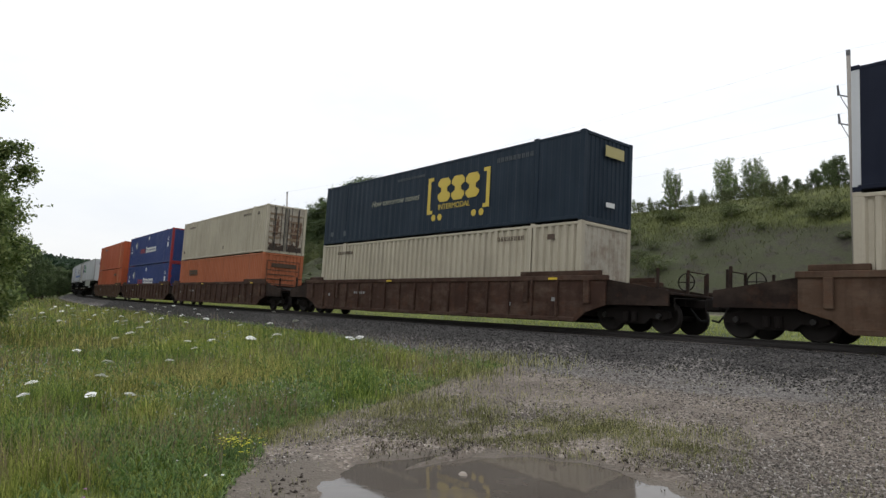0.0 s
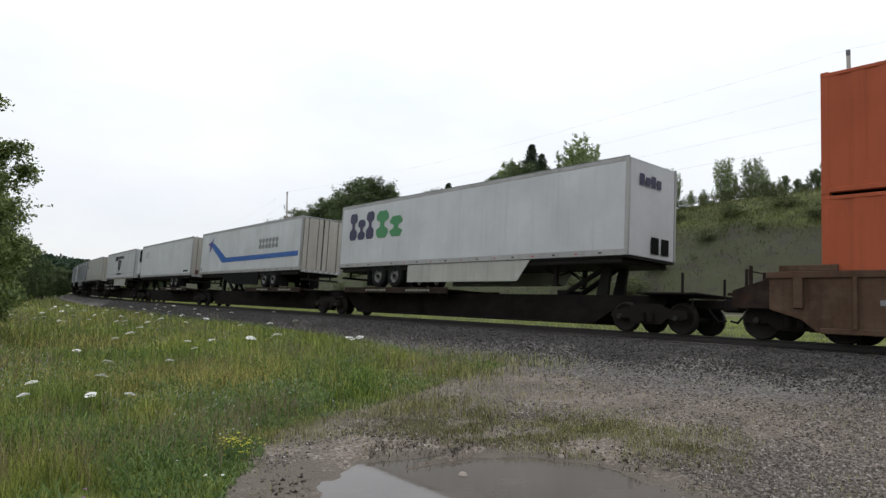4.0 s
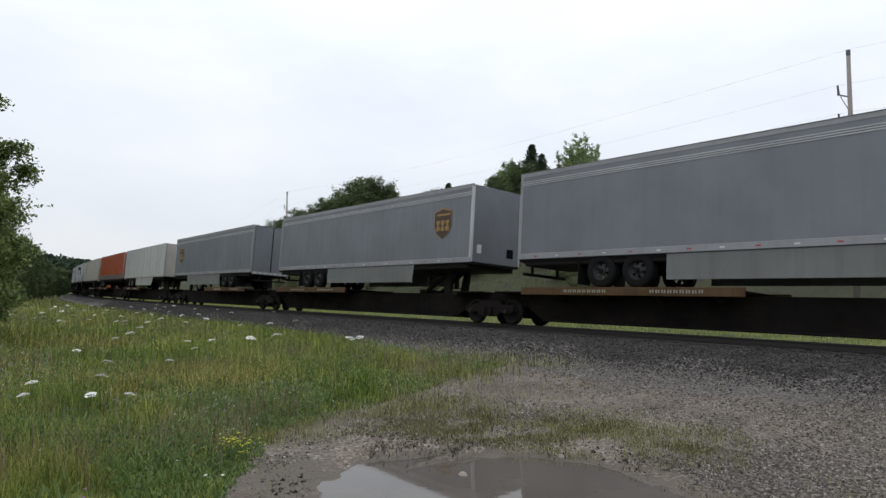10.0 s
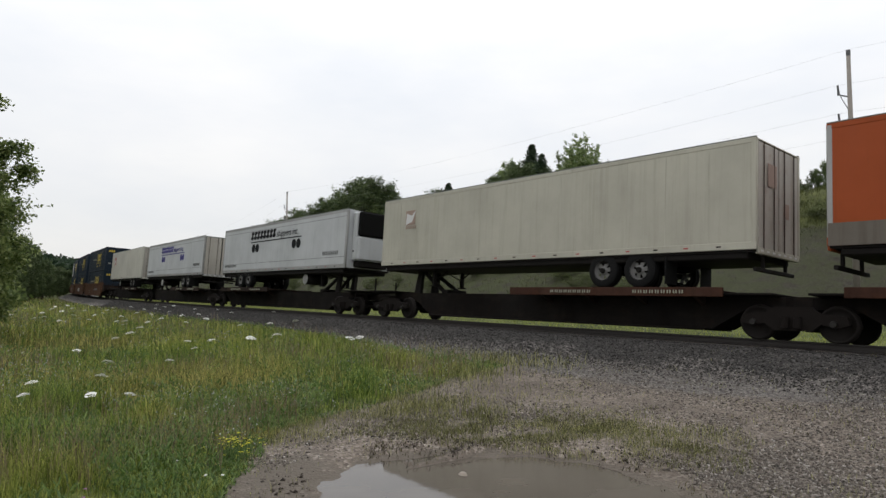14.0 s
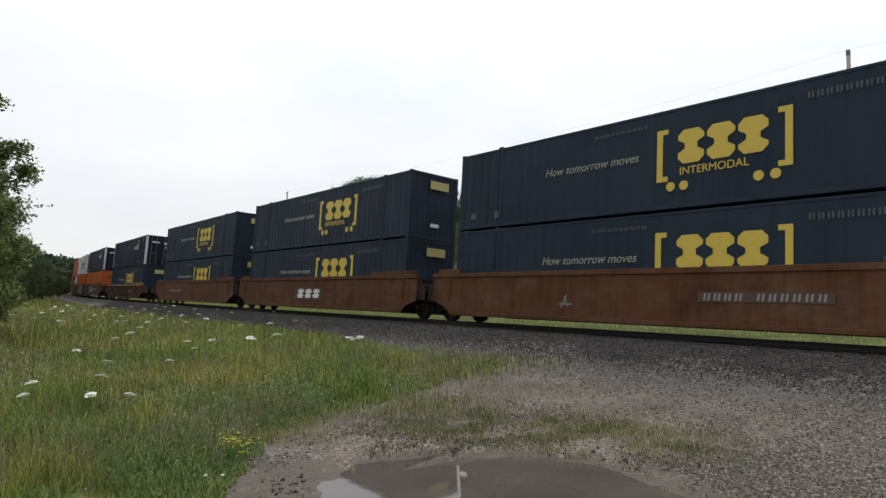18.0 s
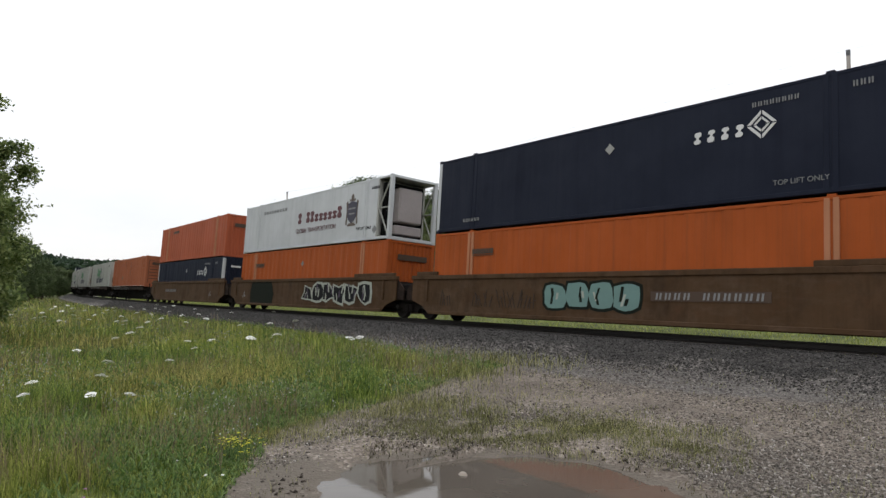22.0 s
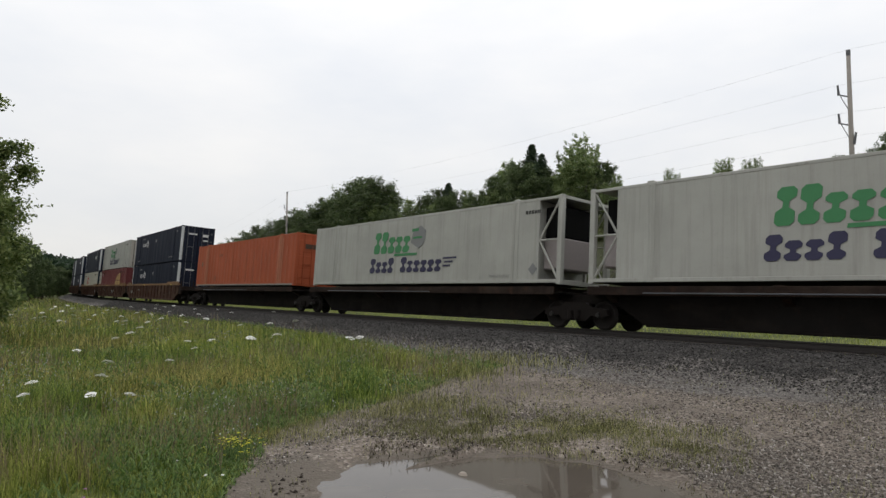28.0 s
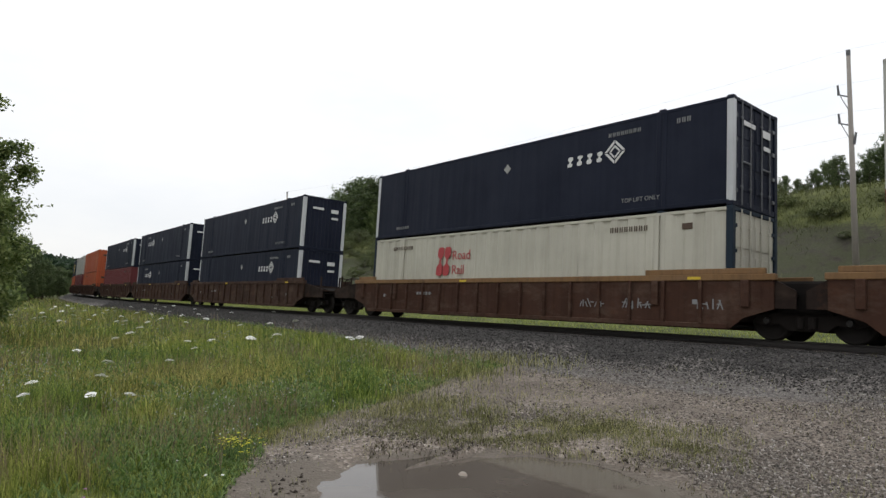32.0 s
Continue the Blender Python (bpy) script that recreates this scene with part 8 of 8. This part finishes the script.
decal("dark_scratch", brown_mark, lone_orange, lambda g: rect(g, 1.35, 1.40, 1.1, 2.45))
decal("dark_scratch", brown_mark, lone_orange, lambda g: rect(g, -1.2, -1.16, 1.75, 2.6))
decal("patch", green_grey, lone_orange, lambda g: slab(g, [(-2.6, 0.75), (-2.25, 0.7), (-2.2, 1.0), (-2.45, 1.08), (-2.65, 0.95)]))
for u in (-556.31, -577.09):
    reefer = reefer_box(u, FLOOR)
    rusty_doors(reefer, 5, False)
    for y in (-0.86, -0.12, 0.10, 0.78):
        part("lock_rod", Geo().box(LONG / 2 + 0.02, LONG / 2 + 0.045, y - 0.022, y + 0.022, 0.14, 2.74), dark_rod, reefer)
reefer_box(-596.44, FLOOR, unit="rear")
reefer_box(-613.66, FLOOR, unit=True)
seamed = orange_box(-632.05, FLOOR, orange, "door", (), label="orange container with bleached seams, pale lifting posts and grey sill")
for k in range(13):
    decal("bleached_seam", bleached_seam, seamed, lambda g: rect(g, -7.05 + 1.17 * k, -6.99 + 1.17 * k, 0.22, 2.15 + 0.22 * (k % 2)))
for k in range(3):
    decal("lift_post_face", bleached_seam, seamed, lambda g: rect(g, -6.42 + 0.23 * k, -6.26 + 0.23 * k, 0.12, 2.68))
    decal("lift_post_face", bleached_seam, seamed, lambda g: rect(g, 5.86 + 0.23 * k, 6.02 + 0.23 * k, 0.12, 2.68))
decal("grey_sill", grey_sill, seamed, lambda g: rect(g, -LONG / 2 + 0.15, LONG / 2 - 0.15, 0.03, 0.12))
decal("rust_patch", rust_stain, seamed, lambda g: slab(g, [(-3.7, 1.98), (-3.05, 1.96), (-3.0, 2.16), (-3.66, 2.18)]))
decal("rust_patch", rust_stain, seamed, lambda g: slab(g, [(-4.45, 0.35), (-4.05, 0.3), (-3.95, 0.62), (-4.2, 0.76), (-4.4, 0.6)]))
decal("warning_label", green_grey, seamed, lambda g: diamond(g, -7.0, 1.55, 0.2))

# fifth stretch: stacks to the far end of sight
golds += well_set([-653.04, -672.53, -691.96], -642.8, -703.6, RIB_YELLOW)
well_set([-715.31, -734.7, -754.1], -703.7, -765.8, RIB_BROWN)
well_set([-777.5, -796.9, -816.3], -765.9, -828.0, RIB_BROWN)
build_stack(-653.04, lambda u, z: ink_box(u, z, -1, "door"), lambda u, z: ink_box(u, z, -1, "door"))


dim_brown = plain("faint_brown_spray", (0.030, 0.017, 0.010), 0.7)


def scribble(car, x0, x1, z0, z1, seed, mat=faint_mark):
    """Thin chalky spray strokes in a row, unreadable."""
    r = random.Random(seed)
    x = x0
    while x < x1:
        h = r.uniform(0.5, 1.0) * (z1 - z0)
        decal("scribble_stroke", mat, car, lambda g: rect(g, x, x + 0.035, z0, z0 + h, -1.476, r.uniform(-0.5, 0.5)))
        if r.random() < 0.6:
            decal("scribble_stroke", mat, car, lambda g: rect(g, x, x + 0.12, z0 + h * 0.5, z0 + h * 0.5 + 0.03, -1.478, 0.4))
        x += r.uniform(0.10, 0.16)


for k, (x0, x1) in enumerate(((-7.4, -6.7), (-5.6, -4.6), (-4.2, -2.6))):
    scribble(tans[0], x0, x1, 0.55, 1.2, 20 + k, dim_brown)
for car, x in ((golds[0], 3.3), (golds[2], 1.1)):
    sign_row("white_block", faint_mark, car, x, x + 1.45, 0.68, 0.98, 3, 6, 0.1, 0.1, 0.34, -1.476)
decal("worn_patch", car_tan, golds[2], lambda g: rect(g, 5.55, 6.3, 0.5, 1.3, -1.472))
scribble(golds[3], 3.5, 4.35, 0.66, 0.94, 1)
scribble(golds[3], 5.0, 5.95, 0.66, 0.94, 2)
scribble(golds[3], 7.25, 8.0, 0.68, 0.96, 3)
for k in range(4):
    decal("number_bar", faint_mark, golds[1], lambda g: rect(g, -7.3 + 0.3 * k, -7.1 + 0.3 * k, 0.7, 0.95, -1.476))


def globe_box(u, z):
    c = plain_box(u, z, maroon, "maroon container with a bleached yellow globe sign", "door", 0.55, 0.02)
    decal("globe_sign", gold_pale, c, lambda g: (slab(g, [(1.85, 1.1), (4.7, 1.1), (4.7, 2.35), (3.9, 2.35), (2.9, 2.1), (2.1, 1.65)]),))
    decal("globe_line", maroon, c, lambda g: (rect(g, 3.6, 3.68, 1.1, 2.3, SIDE_Y - 0.006), rect(g, 2.0, 4.7, 1.55, 1.62, SIDE_Y - 0.006), rect(g, 2.6, 2.66, 1.1, 2.0, SIDE_Y - 0.006, 0.2)))
    words("53", -7.4, 2.1, 0.3, white_mark, c)


build_stack(-672.53, globe_box, lambda u, z: reefer_box(u, z, "door", unit="rear"))


def road_rail(u, z):
    c = plain_box(u, z, cream_p, "cream ribbed container with red block sign, dirt-streaked", "door", 0.6, 0.045, navy)
    sign_row("red_block", red_mark, c, -3.7, -2.9, 1.25, 2.35, 2, 5, 0.1, 0.1, 0.2)
    words("Road", -2.75, 1.85, 0.36, red_mark, c)
    words("Rail", -2.75, 1.3, 0.36, red_mark, c)


build_stack(-691.96, road_rail, lambda u, z: ink_box(u, z, 1, "door"))
build_stack(-715.31, lambda u, z: ink_box(u, z, 1, "wall"), lambda u, z: ink_box(u, z, 1, "wall"))
build_stack(-734.7, lambda u, z: ink_box(u, z, -1, "wall"), lambda u, z: ink_box(u, z, -1, "wall"))
build_stack(-754.1, lambda u, z: plain_box(u, z, maroon, "dull maroon container in a well car"), lambda u, z: ink_box(u, z, 1, "wall"))
build_stack(-777.5, lambda u, z: orange_box(u, z), lambda u, z: orange_box(u, z))
build_stack(-796.9, lambda u, z: plain_box(u, z, maroon, "dull maroon container in a well car"), lambda u, z: plain_box(u, z, offwhite, "dull white container stacked on a maroon one"))
build_stack(-816.3, lambda u, z: orange_box(u, z), lambda u, z: navy_box(u, z))



def motions():
    """The train runs along the track; every car and load is keyed once a second."""
    for thing, u, lift in MOVING:
        walk(thing, [(float(t), rail_pose(u + progress(t), lift)) for t in range(33)])


motions()
